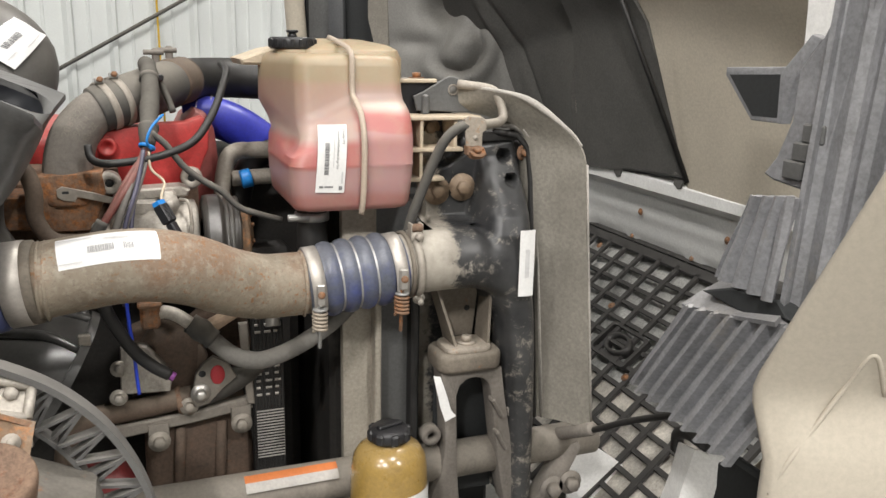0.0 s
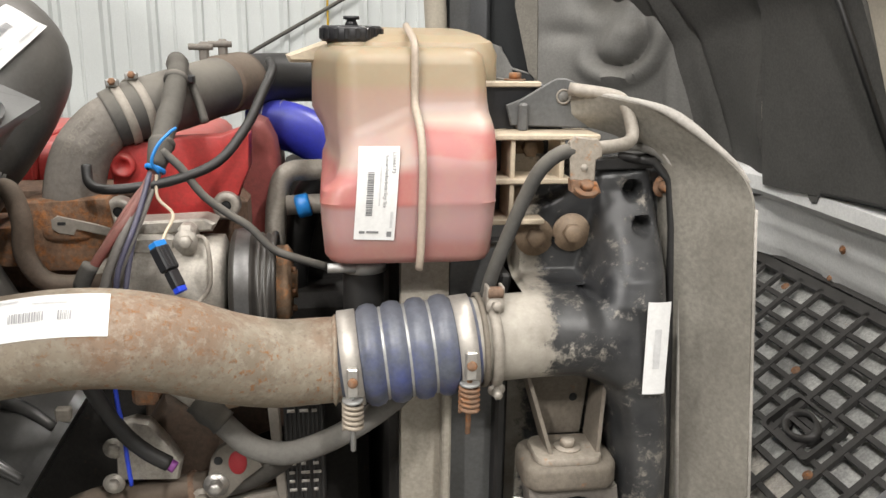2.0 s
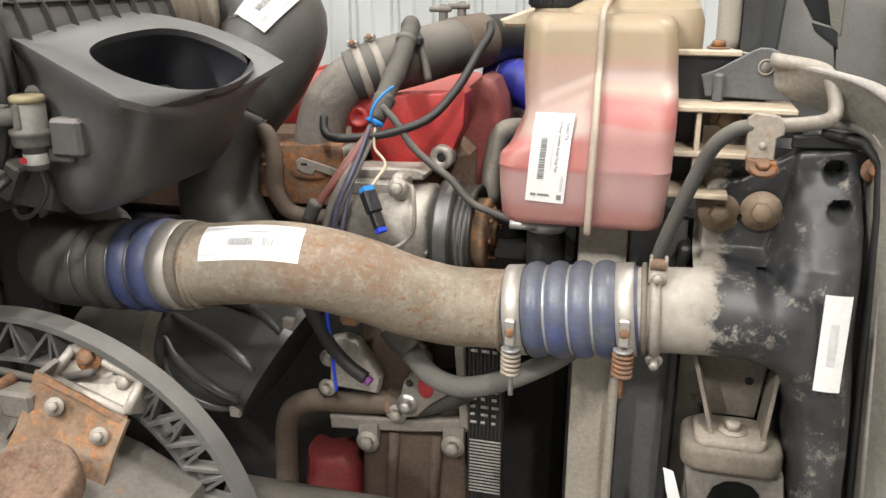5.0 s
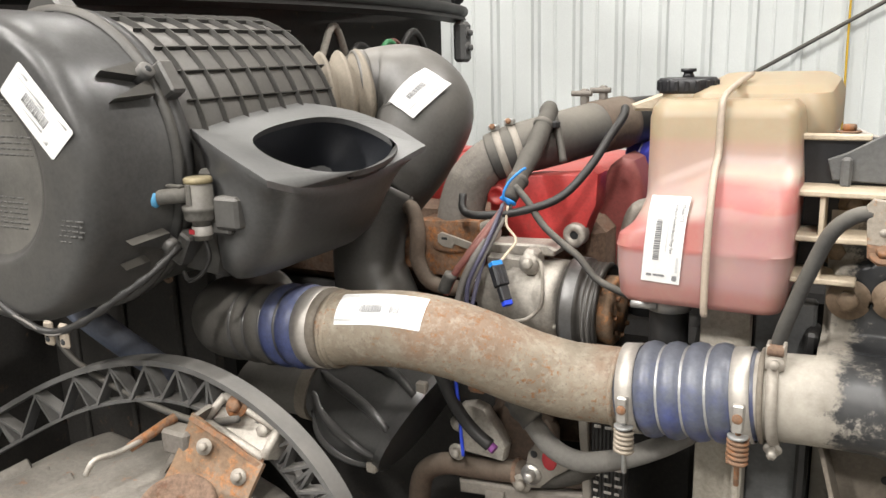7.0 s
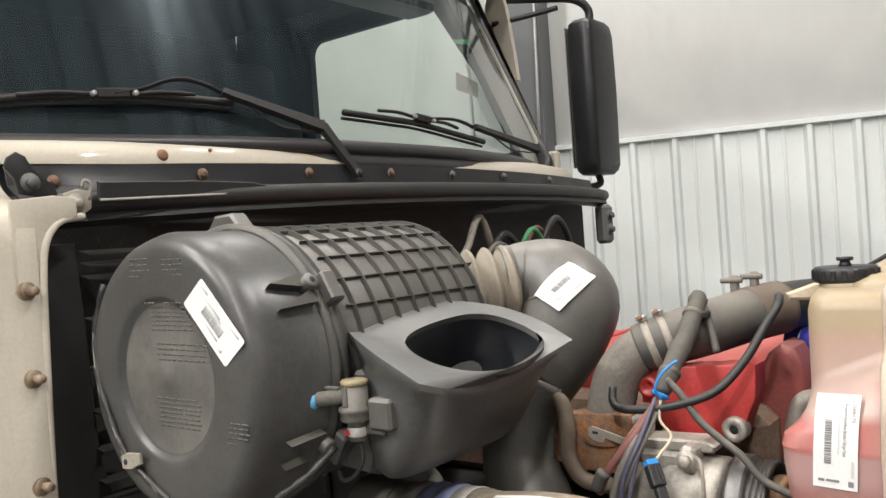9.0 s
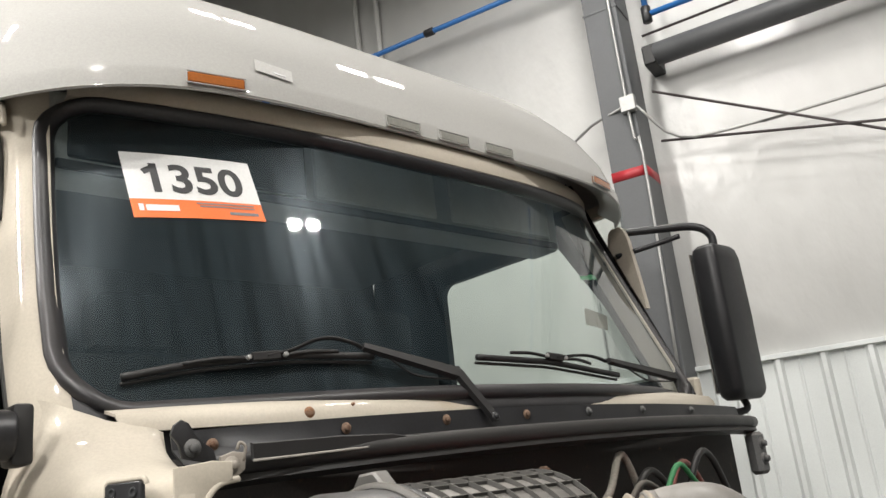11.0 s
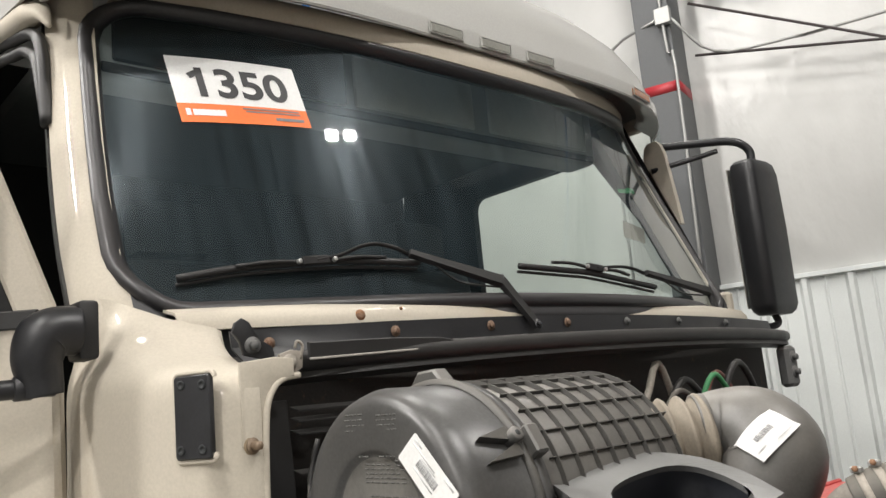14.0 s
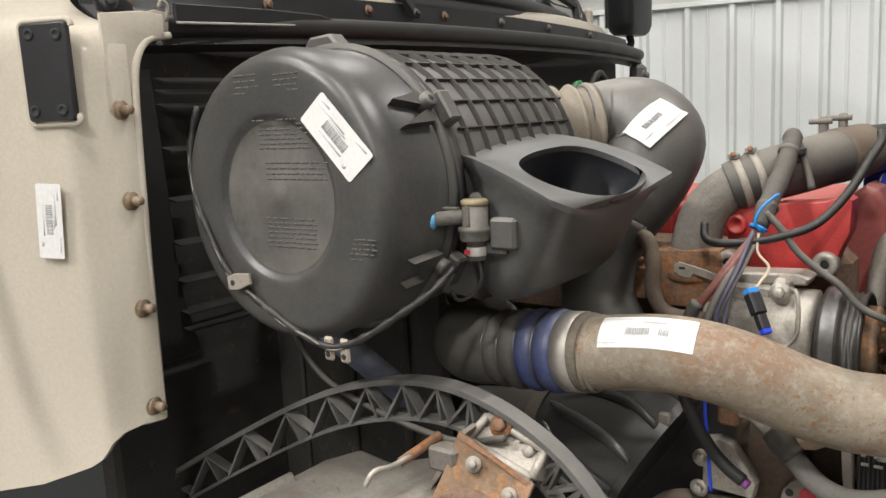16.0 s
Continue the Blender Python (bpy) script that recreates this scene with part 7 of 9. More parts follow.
def radiator_edge():
    t = thing("radiator_shroud", "dusty grey rubber radiator side seal and shroud", "radiator", (0.8, -0.6, 1.0))
    rows = []
    for z in (1.125, 1.2, 1.3, 1.4, 1.5, 1.58, 1.624):
        xi, xo = 0.790 + 0.075 * (1.6 - z), 0.850 + 0.09 * (1.624 - z)
        rows.append([(xi - 0.006, -0.57, z), (xi, -0.604, z), (xi + 0.35 * (xo - xi), -0.630, z), (xi + 0.7 * (xo - xi), -0.660, z), (xo, -0.686, z)])
    top = [((0.842, -0.681, 1.650), (0.784, -0.602, 1.652)), ((0.829, -0.674, 1.669), (0.774, -0.597, 1.670)), ((0.806, -0.662, 1.690), (0.758, -0.590, 1.684)), ((0.782, -0.650, 1.710), (0.742, -0.584, 1.694)), ((0.762, -0.638, 1.724), (0.728, -0.577, 1.702)), ((0.742, -0.626, 1.733), (0.712, -0.569, 1.708)), ((0.707, -0.597, 1.741), (0.685, -0.555, 1.714)), ((0.666, -0.55, 1.746), (0.65, -0.53, 1.718)), ((0.628, -0.50, 1.750), (0.62, -0.49, 1.726)), ((0.60, -0.40, 1.752), (0.60, -0.40, 1.732))]
    for a, b in top:
        a, b = Vector(a), Vector(b)
        rows.append([b + Vector((0, 0.012, -0.010)), b, b.lerp(a, 0.35) + Vector((0.003, 0, -0.003)), b.lerp(a, 0.7) + Vector((0.003, 0, -0.003)), a])
    cols = [spline([row[k] for row in rows], 3) for k in range(5)]
    part("side_seal", sheet(B(), [spline([c[j] for c in cols], 3) for j in range(len(cols[0]))], 0.005), "dirty", t, "dusty grey rubber seal flap", 1.2)
    part("side_seal_edge", sweep(B(), [(0.850 + 0.09 * (1.624 - z) + 0.0005, -0.687, z) for z in (1.125, 1.3, 1.5, 1.62)], 0.0022, 6), "seal_edge", t, "pale worn edge")
    crest = spline([a for a, b in top], 4)
    part("seal_curl", sweep(B(), crest, [0.0028 + 0.0055 * math.exp(-((k - 14) / 8) ** 2) for k in range(len(crest))], 10, True, 0.7), "seal_edge", t, "pale curled edge of the seal")
    part("edge_bead", sweep(B(), [(0.815, -0.606, 1.125), (0.7975, -0.605, 1.40), (0.7885, -0.603, 1.58), (0.782, -0.598, 1.64), (0.762, -0.592, 1.662), (0.72, -0.58, 1.668)], 0.006, 8), "rubber", t, "black rubber bead")
    part("bead_dust", sweep(B(), [(0.829, -0.616, 1.125), (0.808, -0.614, 1.40), (0.797, -0.612, 1.58), (0.792, -0.608, 1.645), (0.77, -0.60, 1.676)], 0.0035, 8), "seal_edge", t, "dusty moulded bead")
    part("corner_strap", tube(B(), [(0.700, -0.585, 1.676), (0.735, -0.588, 1.680), (0.765, -0.592, 1.672), (0.783, -0.596, 1.650), (0.788, -0.598, 1.610)], 0.005, 5, 8), "rubber_g", t, "grey rubber strap round the corner")
    part("top_plate", prism(B(), [(0.690, 1.664), (0.770, 1.672), (0.776, 1.660), (0.770, 1.652), (0.69, 1.650)], 0.01, at_y(-0.575), 0.002), "rubber", t, "black top plate")
    rng = random.Random(2)
    for k in range(8):
        z = 1.08 + 0.07 * k
        x = 0.802 + 0.05 * (1.4 - z)
        part("fin_clip", box(B(), x - 0.006, x + 0.004, -0.600, -0.590, z, z + 0.012 + rng.uniform(0, 0.008), 0.002), "inside", t)
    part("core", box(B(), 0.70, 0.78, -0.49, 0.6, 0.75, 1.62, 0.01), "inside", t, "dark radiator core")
    part("top_rail", box(B(), 0.66, 0.78, -0.56, 0.6, 1.62, 1.655, 0.01), "black", t)
    part("corner_bolt", hexbolt(B(), (0.778, -0.585, 1.630), (0.3, -1, 0), 0.008, 0.012), "rust", t)
    s = thing("fan_shroud", "dirty grey fan shroud panel with a pale worn flange", "shroud", (0.5, -0.5, 1.0))
    part("flange", box(B(), 0.450, 0.512, -0.575, -0.555, 0.9, 1.60, 0.004, seg=2), "shroud", s, "pale worn metal flange")
    part("flange_lip", box(B(), 0.502, 0.514, -0.60, -0.555, 0.9, 1.44, 0.003), "shroud", s)
    part("panel", box(B(), 0.512, 0.585, -0.555, -0.53, 0.9, 1.55, 0.004), "plate", s, "dark shroud panel")
    part("rib", box(B(), 0.575, 0.59, -0.585, -0.53, 0.9, 1.52, 0.004), "rubber", s)
    part("back", box(B(), 0.44, 0.70, -0.52, 0.5, 0.8, 1.55, 0.01), "dark", s)


def cab_mount():
    t = thing("radiator_mount", "dirty rubber and steel radiator mount on a forked bracket", "bracket", (0.655, -0.63, 1.0))
    part("pad", prism(B(), rrect(0.598, 0.718, -0.672, -0.585, 0.024, 6), 0.036, Matrix.Translation((0, 0, 1.258)), 0.009, 3), "mount", t, "dirty rubber pad")
    part("plate", prism(B(), rrect(0.612, 0.698, -0.668, -0.60, 0.016, 5), 0.012, Matrix.Translation((0, 0, 1.292)), 0.004, 2), "clip", t, "rust-edged steel plate")
    part("mount_bolt", hexbolt(B(), (0.658, -0.638, 1.304), (0, 0, 1), 0.010, 0.010), "clip", t)
    part("channel_back", prism(B(), [(0.600, 1.425), (0.700, 1.425), (0.688, 1.30), (0.632, 1.30)], 0.005, at_y(-0.588), 0.001), "mount", t, "dusty channel plate")
    part("channel_hole", disc_bar(B(), (0.676, -0.590, 1.352), (0.676, -0.5945, 1.352), 0.0055, 12), "inside", t)
    for x0, x1 in ((0.594, 0.630), (0.704, 0.690)):
        part("channel_side", loft(B(), [[(x0 + e, -0.590, 1.428), (x0 + e, -0.632, 1.428), (x1 + e, -0.655, 1.303), (x1 + e, -0.600, 1.303)] for e in (0, 0.005)]), "mount", t, "dusty channel side")
    leg = [(0.604, 1.258), (0.722, 1.254), (0.730, 1.20), (0.744, 1.123), (0.758, 1.05), (0.775, 0.98), (0.738, 0.98), (0.727, 1.03), (0.712, 1.13), (0.702, 1.205), (0.697, 1.226), (0.686, 1.238), (0.670, 1.242), (0.655, 1.240), (0.642, 1.230), (0.636, 1.212), (0.640, 1.10), (0.644, 1.03), (0.650, 0.98), (0.585, 0.98), (0.594, 1.03), (0.608, 1.06), (0.616, 1.12), (0.612, 1.20)]
    part("fork", prism(B(), leg, 0.045, at_y(-0.612), 0.005, 2), "cast", t, "forked cast bracket with an arched opening")
    # dark sheet added behind the arch to paint the shade in its gap
    part("arch_shade", box(B(), 0.62, 0.74, -0.585, -0.575, 0.98, 1.25, 0.002), "inside", t, "dark sheet painting the shade behind the fork")
    for z, x in ((1.185, 0.709), (1.120, 0.720)):
        part("fork_rib", box(B(), -0.004, 0.004, -0.012, 0.012, -0.024, 0.020, 0.003, Matrix.Translation((x, -0.662, z)) @ pose(0, 0, 0, 0, -28, 0)), "cast", t)
    for x, z in ((0.592, 1.138), (0.755, 1.165)):
        part("lug", lathe(B(), [(0.008, 0), (0.018, 0), (0.018, 0.02), (0.016, 0.022), (0.008, 0.022)], frame_to((x, -0.63, z), (x, -1, z)), 20, True), "cast", t)
    tag = thing("paper_tag", "torn white paper tag hanging from the mount", "tag", (0.60, -0.68, 1.2))
    part("paper", sheet(B(), [[(0.578, -0.69, 1.27), (0.590, -0.692, 1.268)], [(0.584, -0.694, 1.24), (0.600, -0.697, 1.237)], [(0.592, -0.690, 1.21), (0.610, -0.694, 1.205)], [(0.600, -0.694, 1.185), (0.618, -0.698, 1.195)]], 0.0008), "label", tag)


def cross_tube():
    t = thing("cross_tube", "grey steel cross tube with an orange warning label", "tube", (0.5, -0.62, 1.05))
    part("tube", sweep(B(), [(-0.05, -0.64, 1.082), (0.45, -0.63, 1.075), (0.95, -0.60, 1.06)], 0.034, 24), "alu_d", t)
    for n, (a0, a1, m_) in enumerate(((8, 34, "orange_d"), (34, 62, "label_d"))):
        part(("orange_band", "white_band")[n], patch_on(B(), [Vector((x, -0.638 + 0.02 * (x - 0.25), 1.0785)) for x in np.linspace(0.265, 0.42, 6)], 0.034, radians(a0), radians(a1), (0, 0, 1), 0.001), m_, t, ("orange printed strip", "worn white strip")[n])
    g = thing("fluid_bottle", "amber plastic fluid bottle with a black knobbed cap", "bottle", (0.485, -0.735, 1.0))
    m = Matrix.Translation((0.487, -0.735, 0))
    part("body", lathe(B(), [(0, 0.98), (0.061, 0.98), (0.063, 1.0), (0.063, 1.12), (0.0625, 1.126), (0.062, 1.145), (0.058, 1.165), (0.05, 1.178), (0.036, 1.187), (0.026, 1.189), (0.026, 1.197), (0, 1.197)], m, 44), "gold", g)
    cap = part("cap", lathe(B(), [(0, 1.192), (0.031, 1.192), (0.032, 1.196), (0.032, 1.208), (0.028, 1.213), (0, 1.213)], m, 30), "black", g, "black screw cap")
    for k in range(8):
        part("cap_lug", box(B(), 0.024, 0.036, -0.007, 0.007, 1.193, 1.211, 0.003, m @ Matrix.Rotation(math.tau * k / 8, 4, "Z")), "black", cap)
    part("cap_bar", box(B(), -0.022, 0.022, -0.006, 0.006, 1.212, 1.219, 0.002, m @ Matrix.Rotation(0.3, 4, "Z")), "black", cap)
    part("tag", patch_on(B(), [Vector((0.487, -0.735, z)) for z in (1.0, 1.05, 1.105, 1.118)], 0.064, radians(-5), radians(62), (0.2, -1, 0)), "label", g, "white paper tag")
    part("tag_print", patch_on(B(), [Vector((0.487, -0.735, z)) for z in (1.103, 1.106)], 0.0646, radians(5), radians(25), (0.2, -1, 0)), "ink", g)


reservoir()
reservoir_label()
vent_tube()
cooler_tank()
radiator_edge()
cab_mount()
cross_tube()
lab = thing("tank_label", "white inventory label on the black cooler tank", "label", (0.745, -0.685, 1.45))
axis = [Vector((0.744 + 0.02 * (1.52 - z), -0.637 + 0.03 * (1.52 - z), z)) for z in np.linspace(1.398, 1.515, 8)]
part("paper", patch_on(B(), axis, 0.0560, radians(-16), radians(12), (0.0, -1, 0)), "label", lab)
part("barcode", patch_on(B(), axis[2:6], 0.0560, radians(-6), radians(2), (0.0, -1, 0), 0.0016), "inkgrey", lab)


# ---- engine ----
def engine():
    e = thing("engine_block", "grimy rust-brown diesel engine with red painted covers", "engine", (0.0, 0.0, 0.8))
    part("block", box(B(), -0.60, 0.42, -0.34, 0.34, 0.70, 1.42, 0.02), "dark", e)
    part("head", box(B(), -0.60, 0.24, -0.32, 0.30, 1.42, 1.58, 0.02), "rustdk", e)
    # red housing behind the compressor
    part("red_cover", prism(B(), [(0.072, 1.606), (0.074, 1.658), (0.113, 1.663), (0.151, 1.668), (0.218, 1.672), (0.245, 1.682), (0.256, 1.674), (0.254, 1.626), (0.243, 1.602), (0.226, 1.556), (0.106, 1.562), (0.101, 1.603)], 0.05, at_y(-0.35), 0.003, 2), "red", e, "chipped red painted front cover")
    part("cover_edge", sweep(B(), [(0.104, -0.4015, 1.563), (0.226, -0.4015, 1.557)], 0.0022, 6), "alu", e, "bare metal edge")
    part("boss", lathe(B(), [(0, 0.004), (0.008, 0.004), (0.010, 0.012), (0.016, 0.012), (0.017, 0)], frame_to((0.088, -0.398, 1.633), (0.088, -1, 1.633)), 20), "red", e)
    part("red_side_cover", prism(B(), [(0.200, 1.45), (0.286, 1.45), (0.285, 1.60), (0.280, 1.645), (0.266, 1.674), (0.246, 1.682), (0.224, 1.664), (0.207, 1.630)], 0.20, at_y(-0.04), 0.014, 3), "red_dull", e, "dull dusty red side cover")
    part("valve_cover", box(B(), -0.50, 0.17, -0.20, 0.22, 1.55, 1.640, 0.03, seg=3), "red", e, "red valve cover")
    for k in range(5):
        part("cover_rib", box(B(), -0.46 + 0.12 * k, -0.45 + 0.12 * k, -0.205, 0.2, 1.58, 1.646, 0.003), "red", e)
    for k in range(4):
        part("cover_bolt", hexbolt(B(), (-0.4 + 0.15 * k, -0.19, 1.641), (0, 0, 1), 0.008, 0.008), "rust", e)
    for x, y, z in ((0.222, -0.412, 1.577), (0.089, -0.455, 1.579)):
        g = part("lifting_eye", lathe(B(), [(0.007, -0.012), (0.0175, -0.012), (0.019, -0.009), (0.019, 0.009), (0.0175, 0.012), (0.007, 0.012)], frame_to((x, y + 0.012, z), (x, y - 1, z)), 26, True), "alu", e, "bare metal bolt eye")
        part("eye_hole", disc_bar(B(), (x, y + 0.012, z), (x, y + 0.002, z), 0.008, 6), "inside", g)
    part("rust_plate", prism(B(), [(-0.03, 1.50), (0.06, 1.50), (0.085, 1.565), (0.08, 1.60), (-0.03, 1.595)], 0.06, at_y(-0.40), 0.01, 2), "rust", e)
    part("manifold", box(B(), -0.20, 0.05, -0.44, -0.34, 1.50, 1.56, 0.015, seg=2), "rust", e, "rusty exhaust manifold")
    br = part("bracket", prism(B(), [(0.010, 1.562), (0.010, 1.574), (0.018, 1.579), (0.062, 1.568), (0.097, 1.557), (0.094, 1.547), (0.040, 1.561), (0.036, 1.553), (0.018, 1.556)], 0.004, at_y(-0.468), 0.0008), "galv_d", e, "thin slotted bracket")
    part("slot", prism(B(), [(0.018, 1.567), (0.028, 1.567), (0.028, 1.571), (0.018, 1.571)], 0.001, at_y(-0.4718)), "inside", br)
    part("compressor_shelf", prism(B(), [(0.09, 1.548), (0.21, 1.555), (0.215, 1.565), (0.20, 1.572), (0.10, 1.568)], 0.05, at_y(-0.42), 0.003), "alu", e)
    part("accessory_case", box(B(), 0.275, 0.46, -0.25, 0.05, 1.25, 1.592, 0.03, seg=2), "dark", e, "dark accessory housing")
    part("dark_hose", tube(B(), [(0.30, -0.27, 1.30), (0.305, -0.28, 1.45), (0.33, -0.285, 1.56), (0.37, -0.28, 1.60), (0.44, -0.26, 1.60)], 0.024, 6, 16), "rubber", e, "black rubber hose")
    # lower front of the engine
    part("back_housing", prism(B(), [(0.10, 1.235), (0.105, 1.325), (0.135, 1.335), (0.16, 1.30), (0.25, 1.37), (0.30, 1.345), (0.31, 1.27), (0.25, 1.25)], 0.05, at_y(-0.42), 0.014, 3), "brown_d", e, "rust-brown cast housing")
    part("tan_strip", prism(B(), [(0.117, 1.291), (0.14, 1.306), (0.165, 1.318), (0.225, 1.334), (0.285, 1.362), (0.290, 1.348), (0.235, 1.316), (0.163, 1.303), (0.121, 1.282)], 0.03, at_y(-0.475), 0.004, 2), "tan_strip", e, "pale tan cast ridge")
    part("rust_lug", box(B(), 0.122, 0.152, -0.60, -0.57, 1.368, 1.410, 0.005), "rust", e, "rusty pipe bracket")
    part("lug_top", box(B(), 0.119, 0.155, -0.605, -0.56, 1.404, 1.412, 0.003), "rust", e)
    hc = part("pale_housing", prism(B(), [(0.084, 1.246), (0.088, 1.324), (0.11, 1.330), (0.13, 1.325), (0.152, 1.295), (0.167, 1.268), (0.161, 1.242)], 0.03, at_y(-0.53), 0.008, 2), "alu", e, "pale cast housing")
    for x, z in ((0.085, 1.293), (0.081, 1.243)):
        part("housing_bolt", hexbolt(B(), (x, -0.557, z), (0, -1, 0), 0.008, 0.010), "alu", hc)
    hb = part("tensioner_bracket", prism(B(), [(0.194, 1.225), (0.203, 1.268), (0.213, 1.284), (0.232, 1.296), (0.256, 1.283), (0.270, 1.255), (0.245, 1.236), (0.222, 1.212), (0.200, 1.208)], 0.014, at_y(-0.545), 0.004, 2), "alu_d", e, "pale cast bracket with a red sticker")
    part("red_sticker", lathe(B(), [(0, 0.0012), (0.014, 0.0012), (0.015, 0), (0, 0)], frame_to((0.238, -0.559, 1.264), (0.238, -1, 1.264)) @ Matrix.Diagonal((0.8, 1.15, 1, 1)), 22), "redtape", hb, "small red oval sticker")
    part("bracket_hole", disc_bar(B(), (0.213, -0.552, 1.268), (0.213, -0.5598, 1.268), 0.006, 14), "inside", hb)
    part("tensioner_bolt", hexbolt(B(), (0.209, -0.559, 1.234), (0, -1, 0), 0.0095, 0.014), "steel", hb)
    part("guide_fin", prism(B(), [(0.277, 1.346), (0.292, 1.346), (0.300, 1.196), (0.287, 1.198)], 0.012, at_y(-0.535), 0.002), "alu_d", e)
    part("brown_cover", prism(B(), [(0.118, 1.20), (0.20, 1.205), (0.226, 1.222), (0.228, 1.28), (0.216, 1.304), (0.19, 1.314), (0.15, 1.306), (0.133, 1.296)], 0.04, at_y(-0.475), 0.010, 3), "rust_d", e, "rust-brown cover")
    part("fitting", disc_bar(B(), (0.335, -0.545, 1.335), (0.335, -0.52, 1.395), 0.014, 16), "steel", e, "bright steel fitting")
    # brown pipe, pale slotted rail with two bolted lugs, and the block below
    part("brown_pipe", tube(B(), [(-0.012, -0.53, 1.02), (-0.010, -0.53, 1.10), (-0.004, -0.53, 1.155), (0.012, -0.53, 1.184), (0.049, -0.53, 1.202), (0.111, -0.53, 1.208), (0.205, -0.535, 1.222)], 0.0185, 6, 18), "rust_d", e, "rust-brown pipe")
    part("pipe_flange", disc_bar(B(), (0.170, -0.53, 1.213), (0.182, -0.53, 1.215), 0.024, 18, 0.003), "rustdk", e)
    part("lower_hose", tube(B(), [(0.196, -0.52, 1.212), (0.225, -0.528, 1.222), (0.262, -0.533, 1.238), (0.300, -0.533, 1.262), (0.335, -0.52, 1.292)], 0.021, 5, 16), "rubber_h", e, "thick dark rubber hose")
    part("hose_bolt", hexbolt(B(), (0.190, -0.551, 1.210), (0, -1, 0), 0.009, 0.010), "galv_d", e)
    part("rail", prism(B(), [(0.075, 1.160), (0.073, 1.183), (0.12, 1.187), (0.20, 1.193), (0.285, 1.206), (0.298, 1.208), (0.297, 1.186), (0.20, 1.172)], 0.02, at_y(-0.52), 0.003), "alu_d", e, "pale steel rail")
    for x, z in ((0.139, 1.150), (0.276, 1.163)):
        lug = part("rail_lug", prism(B(), [(x - 0.017, z + 0.030), (x + 0.017, z + 0.032), (x + 0.017, z - 0.006), (x + 0.010, z - 0.018), (x - 0.010, z - 0.018), (x - 0.017, z - 0.006)], 0.018, at_y(-0.528), 0.004, 2), "alu_d", e)
        part("lug_bolt", hexbolt(B(), (x, -0.545, z), (0, -1, 0), 0.0105, 0.010), "galv_d", lug)
    part("low_mass", prism(B(), [(0.112, 0.95), (0.115, 1.12), (0.125, 1.170), (0.2, 1.172), (0.29, 1.186), (0.30, 1.10), (0.298, 0.95)], 0.16, at_y(-0.36), 0.02, 3), "brown_d", e, "rust-brown casting")
    for x in (0.165, 0.235):
        part("casting_rib", sweep(B(), [(x, -0.518, 0.98), (x + 0.004, -0.522, 1.08), (x + 0.01, -0.518, 1.16)], 0.010, 10), "brown_d", e)
    part("inner_case", prism(B(), [(0.10, 1.20), (0.215, 1.21), (0.222, 1.30), (0.20, 1.335), (0.14, 1.34), (0.11, 1.29)], 0.08, at_y(-0.44), 0.025, 3), "brown_d", e)
    part("red_boss", prism(B(), [(-0.005, 0.99), (0.10, 0.99), (0.095, 1.06), (0.07, 1.085), (0.03, 1.075), (0.005, 1.08)], 0.08, at_y(-0.42), 0.025, 3), "red_d", e, "dusty red casting, darkened for the shade it lies in")
    b = thing("drive_belt", "black ribbed drive belt with worn printing", "belt", (0.33, -0.45, 1.1))
    part("belt", box(B(), 0.298, 0.352, -0.545, -0.535, 0.98, 1.40, 0.002), "rubber", b)
    for k in range(9):
        part("belt_rib", box(B(), 0.2995 + 0.0058 * k, 0.3035 + 0.0058 * k, -0.5475, -0.544, 0.98, 1.40, 0.001), "rubber", b)
    for k in range(17):
        part("rib_line", box(B(), 0.302, 0.350, -0.5484, -0.5474, 1.092 + 0.0055 * k, 1.0945 + 0.0055 * k, 0), "label_d", b)
    rng = random.Random(5)
    for z in (1.365, 1.352, 1.339, 1.326, 1.262, 1.249, 1.236, 1.223, 1.210):
        for x in (0.303, 0.319, 0.335):
            part("print", box(B(), x, x + rng.uniform(0.006, 0.012), -0.5483, -0.5476, z, z + 0.0045, 0), "label_d", b)



